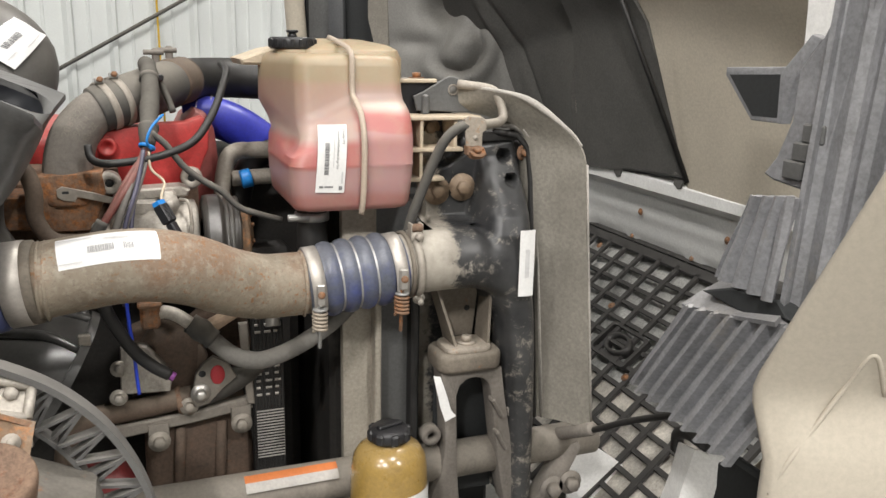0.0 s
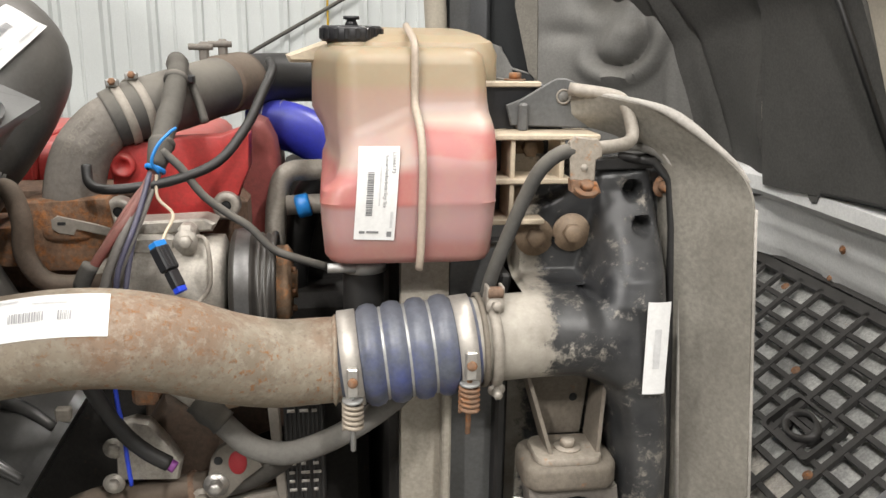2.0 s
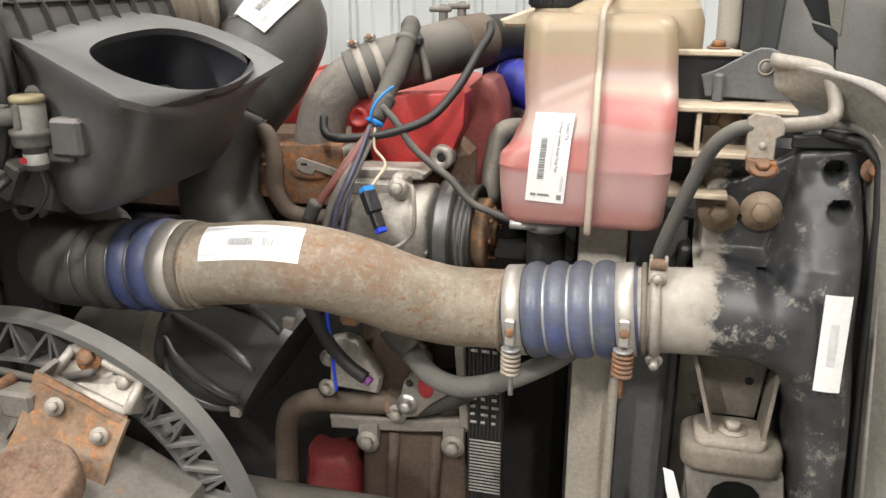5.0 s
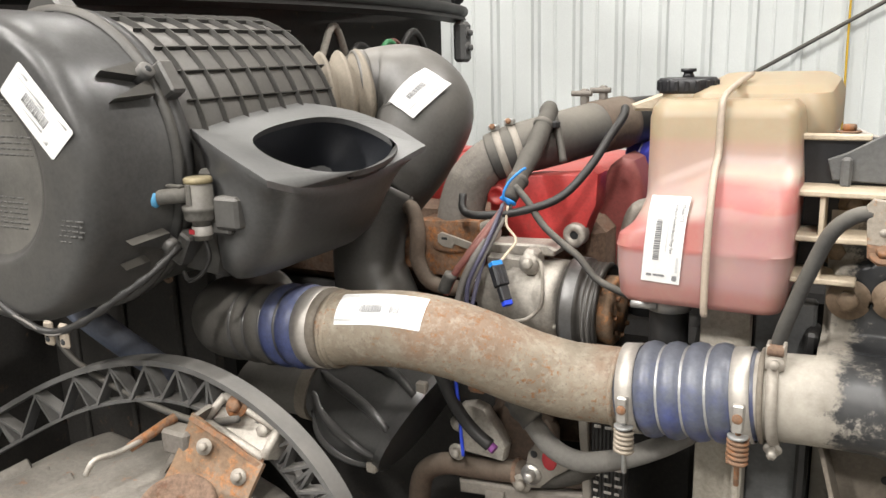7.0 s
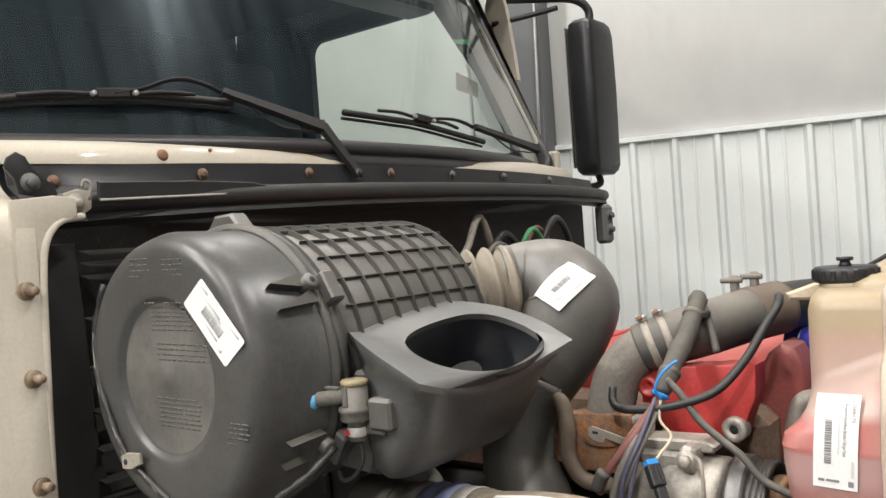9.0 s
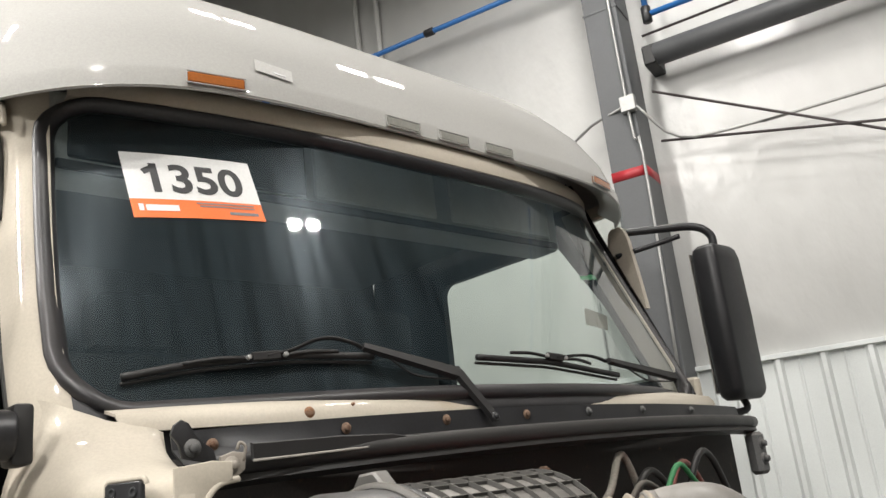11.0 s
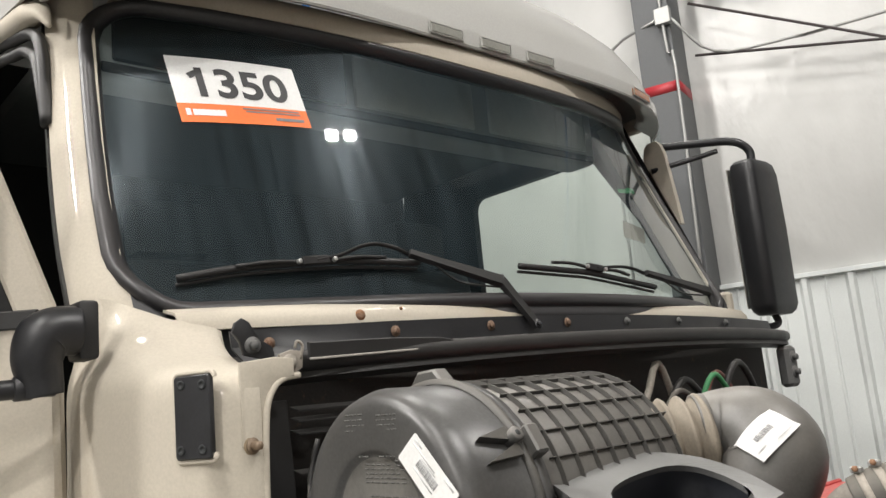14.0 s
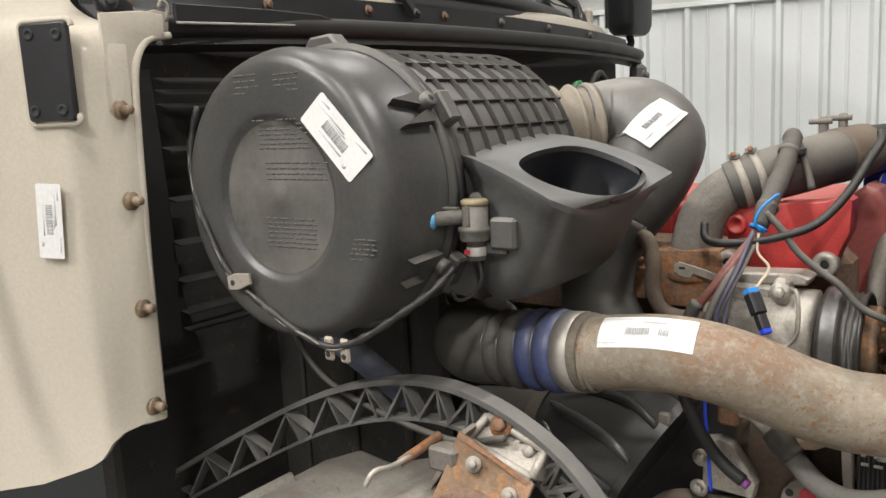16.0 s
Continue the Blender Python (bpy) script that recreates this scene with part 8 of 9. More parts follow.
def compressor():
    t = thing("air_compressor", "grey cast aluminium compressor with a grooved black pulley", "compressor", (0.15, -0.45, 1.4))
    part("body", lathe(B(), [(0, 0), (0.035, 0), (0.045, 0.006), (0.052, 0.02), (0.054, 0.055), (0.058, 0.06), (0.058, 0.10), (0.062, 0.105), (0.062, 0.135), (0.05, 0.14), (0.0, 0.142)], frame_to((0.085, -0.45, 1.487), (0.3, -0.45, 1.481)), 36), "alu", t)
    part("port", box(B(), 0.10, 0.165, -0.48, -0.43, 1.525, 1.553, 0.006), "alu", t)
    part("head_block", box(B(), 0.168, 0.192, -0.495, -0.455, 1.528, 1.568, 0.006), "alu", t)
    part("head_bolt", hexbolt(B(), (0.180, -0.495, 1.548), (0, -1, 0.1), 0.009, 0.01), "alu", t)
    part("rear_boss", disc_bar(B(), (0.055, -0.45, 1.49), (0.09, -0.45, 1.487), 0.026, 20), "alu", t)
    for a in (20, 80, 150, 215, 290):
        d = Vector((0, math.cos(radians(a)), math.sin(radians(a))))
        part("case_bolt", hexbolt(B(), Vector((0.212, -0.45, 1.483)) + d * 0.054, (1, 0, 0), 0.006, 0.012, False), "alu", t)
    m = frame_to((0.232, -0.452, 1.477), (0.5, -0.452, 1.473)) @ Matrix.Diagonal((1.13, 1.13, 1.1, 1))
    prof = [(0.03, 0), (0.06, 0.0), (0.066, 0.003)]
    prof += [(0.0665, 0.010), (0.066, 0.026)]
    for k in range(3):
        h = 0.029 + 0.007 * k
        prof += [(0.063, h), (0.059, h + 0.0035), (0.063, h + 0.007)]
    prof += [(0.064, 0.052), (0.062, 0.055), (0.055, 0.055), (0.05, 0.048), (0.0, 0.048)]
    p = part("pulley", lathe(B(), prof, m, 48), "pulley", t, "black clutch pulley with a shiny worn band")
    part("hub", lathe(B(), [(0, 0.048), (0.046, 0.048), (0.047, 0.066), (0.04, 0.072), (0.018, 0.072), (0.016, 0.078), (0, 0.078)], m, 36), "rust_face", p, "rusty pulley hub")
    part("wear_band", lathe(B(), [(0.0668, 0.007), (0.0672, 0.009), (0.0672, 0.022), (0.0668, 0.024)], m, 48), "worn_band", p)
    for h in (0.0335, 0.0435):
        def round_band(x, y):
            a = radians(-112 + 34 * x)
            return m @ Vector((0.0672 * math.cos(a), 0.0672 * math.sin(a), h + 0.006 * (1 - y)))
        part("lettering", lettering("62374", round_band), "label_d", p, "worn printed number")
    for k in range(8):
        part("hub_pin", hexbolt(B(), m @ Vector((0.033 * math.cos(k * math.tau / 8), 0.033 * math.sin(k * math.tau / 8), 0.072)), (1, 0, 0), 0.004, 0.006, False), "rust", p)
    part("sense_line", tube(B(), [(0.196, -0.50, 1.556), (0.208, -0.515, 1.553), (0.212, -0.52, 1.52), (0.208, -0.52, 1.49), (0.19, -0.525, 1.47), (0.17, -0.53, 1.465)], 0.003, 5, 8), "galv_d", t)


def cast_pipe():
    t = thing("coolant_elbow", "dusty cast metal coolant elbow with moulded lettering", "pipe", (0.0, -0.44, 1.55))
    part("elbow", tube(B(), [(0.025, -0.418, 1.555), (0.026, -0.416, 1.60), (0.038, -0.41, 1.648), (0.063, -0.40, 1.682), (0.088, -0.392, 1.699), (0.11, -0.378, 1.706)], 0.036, 6, 28, True, [0.04, 0.039, 0.038, 0.036, 0.034, 0.033]), "cast", t)
    part("rust_base", lathe(B(), [(0.0, 0), (0.05, 0), (0.052, 0.004), (0.052, 0.016), (0.045, 0.02), (0.04, 0.028), (0, 0.028)], Matrix.Translation((0.025, -0.418, 1.545)), 28), "rust", t, "rusty flange")
    axis = spline([(0.026, -0.416, 1.60), (0.038, -0.41, 1.648), (0.063, -0.40, 1.682), (0.088, -0.392, 1.699)], 8)
    for n, (body, s0, s1) in enumerate((("20893260", 7.5, 17.5), ("28421-1", 7.5, 14.5), ("BRAZIL", 8.5, 15.0))):
        def on_elbow(x, y):
            q = s0 + (s1 - s0) * x
            k = int(q)
            p, d = axis[k].lerp(axis[k + 1], q - k), (axis[k + 1] - axis[k - 1]).normalized()
            out = (Vector((0.25, -1, 0.25)) - d * Vector((0.25, -1, 0.25)).dot(d)).normalized()
            a = radians(20 - 24 * n + 17 * y)
            return p + 0.0385 * (math.cos(a) * out + math.sin(a) * out.cross(d))
        part("lettering", lettering(body, on_elbow), "alu_d", t, "raised cast lettering")
    h = thing("coolant_hose", "dusty black rubber coolant hose", "hose", (0.2, -0.38, 1.7))
    part("hose", tube(B(), [(0.075, -0.396, 1.693), (0.10, -0.386, 1.703), (0.135, -0.355, 1.712), (0.165, -0.31, 1.720), (0.19, -0.26, 1.727), (0.205, -0.225, 1.731)], 0.0385, 6, 28, True, [0.039, 0.041, 0.043, 0.044, 0.044, 0.044]), "rubber_d", h)
    part("rust_collar", tube(B(), [(0.196, -0.245, 1.729), (0.212, -0.205, 1.732), (0.228, -0.17, 1.734)], 0.046, 3, 28), "rust_d", h, "rusty steel collar")
    part("far_run", tube(B(), [(0.225, -0.175, 1.734), (0.26, -0.11, 1.735), (0.33, -0.06, 1.735), (0.42, -0.05, 1.73)], 0.042, 5, 24), "rubber", h)
    for x, y, z in ((0.205, -0.215, 1.772), (0.180, -0.24, 1.768)):
        part("collar_lug", box(B(), x - 0.007, x + 0.007, y - 0.006, y + 0.006, z - 0.004, z + 0.028, 0.003), "cast", h)
        part("collar_bolt", disc_bar(B(), (x - 0.022, y - 0.004, z + 0.02), (x + 0.014, y - 0.004, z + 0.02), 0.005, 10), "cast", h)
    worm_clamp((0.092, -0.389, 1.700), (0.8, 0.35, 0.3), 0.0415)
    worm_clamp((0.110, -0.378, 1.706), (0.8, 0.5, 0.25), 0.0425)
    b = thing("blue_hose", "bright blue silicone charge hose with white bands", "hose", (0.32, -0.12, 1.66))
    part("hose", tube(B(), [(0.240, -0.113, 1.655), (0.27, -0.12, 1.660), (0.325, -0.125, 1.645), (0.385, -0.13, 1.605), (0.42, -0.135, 1.56)], 0.042, 6, 26), "blue", b)
    for x, z in ((0.255, 1.6585), (0.282, 1.6585)):
        part("band", lathe(B(), [(0.0415, 0), (0.0435, 0.001), (0.0435, 0.003), (0.0415, 0.004)], frame_to((x, -0.118, z), (x + 0.1, -0.135, z - 0.012)), 28), "steel", b)
    o = thing("steam_pipe", "grey bent metal coolant pipe", "pipe", (0.3, -0.3, 1.55))
    part("pipe", tube(B(), [(0.28, -0.32, 1.49), (0.285, -0.32, 1.56), (0.30, -0.32, 1.605), (0.34, -0.32, 1.612), (0.40, -0.32, 1.61)], 0.016, 5, 16), "galv_d", o)
    part("side_pipe", tube(B(), [(0.30, -0.33, 1.56), (0.34, -0.33, 1.562), (0.42, -0.33, 1.565)], 0.015, 4, 16), "galv_d", o)
    part("blue_cap", disc_bar(B(), (0.315, -0.335, 1.558), (0.335, -0.335, 1.563), 0.018, 16), "zip", o, "light blue plastic cap")
    s = thing("side_hose", "brown rusty bent pipe beside the elbow", "pipe", (-0.02, -0.5, 1.5))
    part("pipe", tube(B(), [(0.085, -0.47, 1.49), (0.04, -0.475, 1.488), (0.0, -0.48, 1.495), (-0.022, -0.482, 1.53), (-0.022, -0.48, 1.575), (-0.035, -0.47, 1.61), (-0.06, -0.45, 1.615)], 0.013, 6, 14), "rust_d", s)


def harness():
    t = thing("wire_harness", "tape-wrapped wire bundle tied with blue zip ties", "wires", (0.14, -0.45, 1.55))
    part("wrapped_loom", tube(B(), [(0.158, -0.350, 1.772), (0.163, -0.372, 1.760), (0.163, -0.395, 1.742), (0.161, -0.425, 1.714), (0.157, -0.455, 1.690), (0.154, -0.48, 1.668), (0.151, -0.50, 1.645)], 0.014, 6, 14, True, [0.0125, 0.0155, 0.0135, 0.0150, 0.0140, 0.0155, 0.0145, 0.0160, 0.0145, 0.0135, 0.0155, 0.0140, 0.011]), "rubber_h", t)
    part("loose_tail", tube(B(), [(0.166, -0.36, 1.765), (0.178, -0.372, 1.745), (0.190, -0.385, 1.715), (0.198, -0.395, 1.69)], 0.006, 5, 10), "rubber_h", t)
    part("loom_clip", box(B(), 0.172, 0.186, -0.392, -0.374, 1.742, 1.753, 0.002), "black", t)
    for p, q in (((0.163, -0.385, 1.750), (0.162, -0.396, 1.741)), ((0.1555, -0.472, 1.675), (0.1545, -0.478, 1.668))):
        part("tape_turn", lathe(B(), [(0.0145, 0), (0.0165, 0.002), (0.0165, 0.008), (0.0145, 0.01)], frame_to(p, q), 18), "rubber_d", t)
    part("blue_tie", lathe(B(), [(0.0115, 0), (0.0135, 0.001), (0.0135, 0.005), (0.0115, 0.006)], frame_to((0.151, -0.5015, 1.646), (0.146, -0.508, 1.632)), 18), "zip", t, "blue zip tie")
    part("tie_tail", sweep(B(), spline([(0.156, -0.512, 1.640), (0.150, -0.520, 1.655), (0.158, -0.515, 1.675), (0.172, -0.505, 1.690), (0.178, -0.50, 1.694)], 5), 0.0022, 6), "zip", t, "blue zip tie tail")
    rng = random.Random(11)
    for k, (m_, end) in enumerate((("wire_red", (0.062, -0.545, 1.50)), ("wire_red", (0.058, -0.54, 1.50)), ("wire_grey", (0.085, -0.55, 1.49)), ("wire_grey", (0.092, -0.545, 1.49)), ("wire_grey", (0.098, -0.55, 1.49)), ("wire_blue", (0.105, -0.56, 1.48)), ("wire_blue", (0.10, -0.565, 1.40)))):
        a = Vector((0.149 + rng.uniform(-0.006, 0.006), -0.503 + rng.uniform(-0.005, 0.005), 1.640))
        b = Vector(end)
        m1 = a.lerp(b, 0.35) + Vector((rng.uniform(-0.006, 0.004), -0.012, 0.0))
        m2 = a.lerp(b, 0.7) + Vector((rng.uniform(-0.008, 0.004), -0.016, 0.0))
        part("wire", tube(B(), [a, m1, m2, b], 0.0062 if k in (0, 2) else 0.0035, 5, 8), m_, t)
    part("crimp", tube(B(), [(0.078, -0.556, 1.536), (0.070, -0.556, 1.522), (0.064, -0.555, 1.508)], 0.010, 3, 10), "rubber_d", t)
    part("thin_wire", tube(B(), [(0.152, -0.508, 1.637), (0.154, -0.518, 1.61), (0.172, -0.525, 1.59), (0.166, -0.55, 1.572), (0.166, -0.575, 1.565)], 0.0022, 5, 6), "tan", t)
    c = thing("wire_connector", "black wire connector with blue locks", "connector", (0.175, -0.58, 1.53))
    m = frame_to((0.162, -0.575, 1.562), (0.186, -0.592, 1.515))
    part("plug", box(B(), -0.010, 0.010, -0.008, 0.008, 0.0, 0.032, 0.002, m), "black", c)
    part("socket", box(B(), -0.0075, 0.0075, -0.0065, 0.0065, 0.032, 0.055, 0.002, m), "black", c)
    for x in (-0.006, 0.0, 0.006):
        part("rib", box(B(), x - 0.0012, x + 0.0012, -0.0095, 0.0095, 0.002, 0.03, 0.0005, m), "black", c)
    part("blue_lock", box(B(), -0.0085, 0.0085, -0.007, 0.007, -0.006, 0.002, 0.001, m), "zip", c, "light blue lock")
    part("blue_end", box(B(), -0.0065, 0.0065, -0.0055, 0.0055, 0.053, 0.061, 0.001, m), "wire_blue_b", c, "blue end")
    for n, (lab, m_, r, pts) in enumerate((("black rubber engine cable", "rubber", 0.0065, [(0.062, -0.478, 1.645), (0.066, -0.488, 1.625), (0.085, -0.50, 1.618), (0.13, -0.508, 1.622), (0.18, -0.505, 1.632), (0.225, -0.48, 1.65), (0.258, -0.45, 1.69), (0.28, -0.42, 1.735), (0.29, -0.39, 1.76), (0.285, -0.36, 1.772)]),
                                          ("dusty grey engine cable", "rubber_d", 0.0055, [(0.158, -0.495, 1.665), (0.18, -0.50, 1.645), (0.205, -0.50, 1.61), (0.235, -0.50, 1.585), (0.262, -0.505, 1.568), (0.29, -0.51, 1.54), (0.32, -0.515, 1.528), (0.36, -0.515, 1.515)]),
                                          ("black loom hanging below the pipe", "rubber", 0.010, [(0.068, -0.60, 1.45), (0.074, -0.602, 1.408), (0.092, -0.603, 1.368), (0.112, -0.603, 1.334), (0.136, -0.602, 1.308), (0.160, -0.60, 1.290)]))):
        q = thing("cable", lab, "cable", pts[0], "cables")
        part("run", tube(B(), pts, r, 6, 10), m_, q)
        if n == 2:
            part("purple_end", disc_bar(B(), (0.159, -0.600, 1.2905), (0.168, -0.602, 1.285), 0.0075, 12), "purple", q)
    q = thing("blue_lead", "single blue wire hanging below the pipe", "wire", (0.104, -0.6, 1.41), "cables")
    part("run", tube(B(), [(0.098, -0.598, 1.45), (0.104, -0.60, 1.414), (0.106, -0.601, 1.375), (0.110, -0.60, 1.335), (0.111, -0.60, 1.300), (0.113, -0.598, 1.262)], 0.0028, 5, 8), "wire_blue_b", q)
    h = thing("heater_hose", "grey rubber heater hose with a crimped end", "hose", (0.3, -0.6, 1.3))
    part("hose", tube(B(), [(0.212, -0.60, 1.361), (0.232, -0.605, 1.340), (0.256, -0.61, 1.318), (0.282, -0.613, 1.306), (0.315, -0.613, 1.304), (0.370, -0.61, 1.322), (0.43, -0.60, 1.355), (0.47, -0.585, 1.388), (0.50, -0.56, 1.43)], 0.0145, 6, 18), "rubber_g", h)
    part("crimp", tube(B(), [(0.196, -0.597, 1.373), (0.212, -0.60, 1.360), (0.230, -0.604, 1.343)], 0.0175, 6, 18, True, [0.0165, 0.0165, 0.019, 0.019, 0.016, 0.0175]), "rubber_d", h)
    part("metal_neck", tube(B(), [(0.140, -0.582, 1.386), (0.158, -0.588, 1.392), (0.174, -0.592, 1.388), (0.186, -0.595, 1.380), (0.200, -0.598, 1.369)], 0.0105, 4, 14), "alu", h, "bare metal neck")


def wheel_arch():
    t = thing("fender_support", "grey plastic fender support arch with a truss of triangular ribs", "bracket", (-0.2, -0.85, 1.1))
    out = spline([(-1.05, -0.85, 1.05), (-0.80, -0.85, 1.20), (-0.60, -0.85, 1.315), (-0.42, -0.85, 1.408), (-0.28, -0.85, 1.456), (-0.17, -0.85, 1.470), (-0.08, -0.85, 1.455), (0.0, -0.85, 1.418), (0.055, -0.85, 1.372), (0.095, -0.85, 1.315), (0.125, -0.85, 1.235), (0.14, -0.85, 1.12)], 5)
    def offset(k, d):
        a, b = out[max(0, k - 1)], out[min(len(out) - 1, k + 1)]
        w = (b - a).normalized()
        return out[k] + Vector((w.z, 0, -w.x)) * d
    inn = [offset(k, 0.058) for k in range(len(out))]
    for name, line, h0, h1, y0, y1 in (("rim", out, -0.0, 0.008, -0.886, -0.858), ("inner_rim", inn, 0.0, 0.005, -0.878, -0.852)):
        rings = []
        for k in range(len(out)):
            a = offset(k, (0 if name == "rim" else 0.058) + h0)
            b = offset(k, (0 if name == "rim" else 0.058) + h1)
            rings.append([(a.x, y0, a.z), (a.x, y1, a.z), (b.x, y1, b.z), (b.x, y0, b.z)])
        part(name, loft(B(), rings), "arch", t)
    back = [[Vector((p.x, -0.848, p.z)), Vector((q.x, -0.848, q.z))] for p, q in zip(out, inn)]
    n = 0
    k = 4
    while k < len(out) - 4:
        for p, q in ((offset(k, 0.006), inn[k + 1]), (inn[k + 1], offset(k + 3, 0.006)), (offset(k, 0.006), inn[k])):
            a, b = Vector((p.x, -0.882, p.z)), Vector((q.x, -0.876, q.z))
            d = (b - a).normalized()
            s = Vector((-d.z, 0, d.x)) * 0.002
            part("rib", loft(B(), [[a - s, a + s, a + s + Vector((0, 0.019, 0)), a - s + Vector((0, 0.019, 0))], [b - s, b + s, b + s + Vector((0, 0.019, 0)), b - s + Vector((0, 0.019, 0))]]), "arch", t)
        k += 3
    b = thing("rusty_bracket", "rusty bent steel bracket bolted to a grey cast block", "bracket", (-0.05, -0.90, 1.33))
    top, right, bot, left = Vector((-0.09, -0.877, 1.438)), Vector((0.0, -0.880, 1.407)), Vector((-0.005, -0.908, 1.378)), Vector((-0.113, -0.897, 1.405))
    out_n = Vector((0.1, -0.88, 0.45)).normalized()
    block = part("cast_block", loft(B(), [[q - out_n * d for q in (top, right, bot, left)] for d in (0.006, 0.04)]), "alu", b, "grey cast block with a raised rim")
    edge = [q.lerp((top + bot) / 2, 0.04) for q in (top, right, bot, left)]
    for q0, q1 in zip(edge, edge[1:] + edge[:1]):
        part("rim", sweep(B(), [q0, q0.lerp(q1, 0.5), q1], 0.006, 8), "alu", block)
    part("slot", loft(B(), [[(top * 0.62 + right * 0.38 + Vector((0.004, 0.0, -0.010)) + out_n * (d - 0.0055) + Vector((0.026 * a, -0.002 * a - 0.004 * e, -0.009 * a - 0.008 * e))) for a, e in ((-0.5, 0), (0.5, 0), (0.5, 1), (-0.5, 1))] for d in (0.0, 0.001)]), "inside", block)
    for q, m_ in (((-0.063, -0.894, 1.434), "rust"), ((-0.024, -0.886, 1.404), "alu")):
        part("block_bolt", hexbolt(B(), Vector(q) - out_n * 0.012, out_n, 0.009, 0.012), m_, b, "hex bolt")
    ra, rb = Vector((-0.101, -0.927, 1.427)), Vector((0.003, -0.919, 1.377))
    fall = Vector((-0.018, -0.045, -0.085))
    rows = [[ra.lerp(rb, k / 8) + fall * v + Vector((0, 0.004 * math.sin(3 * k / 8 + 4 * v), 0.003 * math.sin(5 * k / 8 + 2))) for k in range(9)] for v in (0, 0.12, 0.4, 0.7, 1.0)]
    part("face", sheet(B(), rows, 0.007), "rust_face", b, "rusty scarred plate")
    part("ledge", sheet(B(), [[left, left.lerp(bot, 0.5), bot], [ra, ra.lerp(rb, 0.5) + Vector((0, 0, 0.003)), rb]], 0.006), "rust", b)
    part("wing", sheet(B(), [[ra + Vector((0.002, 0.03, 0.004)), ra], [ra + Vector((-0.008, 0.03, -0.012)), ra + Vector((-0.006, -0.004, -0.015))], [ra + Vector((-0.03, 0.02, -0.045)), ra + Vector((-0.025, -0.015, -0.05))], [ra + Vector((-0.05, 0.01, -0.08)), ra + Vector((-0.045, -0.03, -0.085))]], 0.006), "cast", b, "bent grey wing")
    fn = (rb - ra).cross(fall).normalized()
    fn = fn if fn.y < 0 else -fn
    for k, v, m_ in ((0.80, 0.28, "galv_d"), (0.30, 0.22, "galv_d"), (0.72, 0.85, "rust"), (0.2, 0.8, "rust")):
        part("bolt", hexbolt(B(), ra.lerp(rb, k) + fall * v + fn * 0.004, fn, 0.0060, 0.007), m_, b, "hex bolt")
    part("stud", disc_bar(B(), (-0.158, -0.98, 1.394), (-0.137, -0.920, 1.415), 0.0065, 12, 0.001), "rust", b, "rusty stud")
    part("stud_block", box(B(), -0.142, -0.098, -0.945, -0.915, 1.375, 1.408, 0.004), "cast", b)
    c = thing("steering_cover", "dusty grey cast cover with a round rusty opening", "housing", (-0.1, -0.98, 1.3))
    part("cover", prism(B(), [(-0.46, 1.20), (-0.40, 1.305), (-0.33, 1.335), (-0.27, 1.328), (-0.20, 1.352), (-0.12, 1.350), (-0.02, 1.32), (0.06, 1.28), (0.08, 1.18)], 0.22, at_y(-0.86), 0.02, 3), "cover_grime", c)
    part("opening", lathe(B(), [(0.0, -0.01), (0.030, -0.008), (0.036, 0.0), (0.043, 0.002), (0.046, -0.006), (0.046, -0.03)], frame_to((-0.03, -1.03, 1.375), (-0.0, -1.1, 1.55)), 28), "rustdk", c)
    for k in range(4):
        part("fin", disc_bar(B(), (-0.42 + 0.045 * k, -1.09, 1.285), (-0.36 + 0.045 * k, -0.98, 1.32), 0.016, 12), "cover_grime", c)
    part("link", tube(B(), [(-0.165, -1.04, 1.385), (-0.158, -1.03, 1.402), (-0.155, -1.0, 1.398), (-0.150, -0.965, 1.400)], 0.0035, 4, 8), "alu", c)
    w = thing("ground_cable", "pale corrugated cable under the air cleaner", "cable", (-0.45, -0.9, 1.4), "cables")
    part("run", tube(B(), [(-0.62, -0.80, 1.60), (-0.50, -0.82, 1.55), (-0.42, -0.83, 1.50), (-0.36, -0.80, 1.44), (-0.33, -0.75, 1.38)], 0.021, 6, 14), "wire_bluegrey", w)
    w = thing("brake_line", "thin dark line along the arch", "cable", (-0.3, -0.9, 1.4), "cables")
    part("run", tube(B(), [(-0.50, -0.85, 1.52), (-0.42, -0.86, 1.44), (-0.30, -0.87, 1.405), (-0.15, -0.88, 1.39), (-0.05, -0.9, 1.42)], 0.005, 6, 8), "rubber_d", w)
    f = thing("frame_rail", "dark steel truck frame rail", "frame", (0, -0.5, 0.7))
    part("rail", box(B(), -3.0, 1.0, -0.62, -0.54, 0.55, 0.85, 0.01), "dark", f)
    part("rail", box(B(), -3.0, 1.0, 0.54, 0.62, 0.55, 0.85, 0.01), "dark", f)
    part("cross_plate", box(B(), -0.8, 0.75, -0.9, 0.9, 0.50, 0.54, 0.01), "dark", f)
    s = thing("inner_splash", "dark grimy splash panel behind the front wheel", "panel", (-0.5, -0.7, 1.0))
    part("panel", box(B(), -0.80, -0.35, -0.62, -0.60, 0.6, 1.62, 0.01), "dark", s)
    for x in (-0.72, -0.58, -0.44):
        part("stiffener", box(B(), x - 0.01, x + 0.01, -0.632, -0.62, 0.65, 1.58, 0.004), "dark", s)
        part("stiffener_bolt", hexbolt(B(), (x, -0.632, 1.5), (0, -1, 0), 0.008, 0.008), "rustdk", s)
    y = thing("engine_clutter", "dark dusty lines and fittings behind the engine", "hoses", (-0.65, 0.5, 1.85))
    rng = random.Random(21)
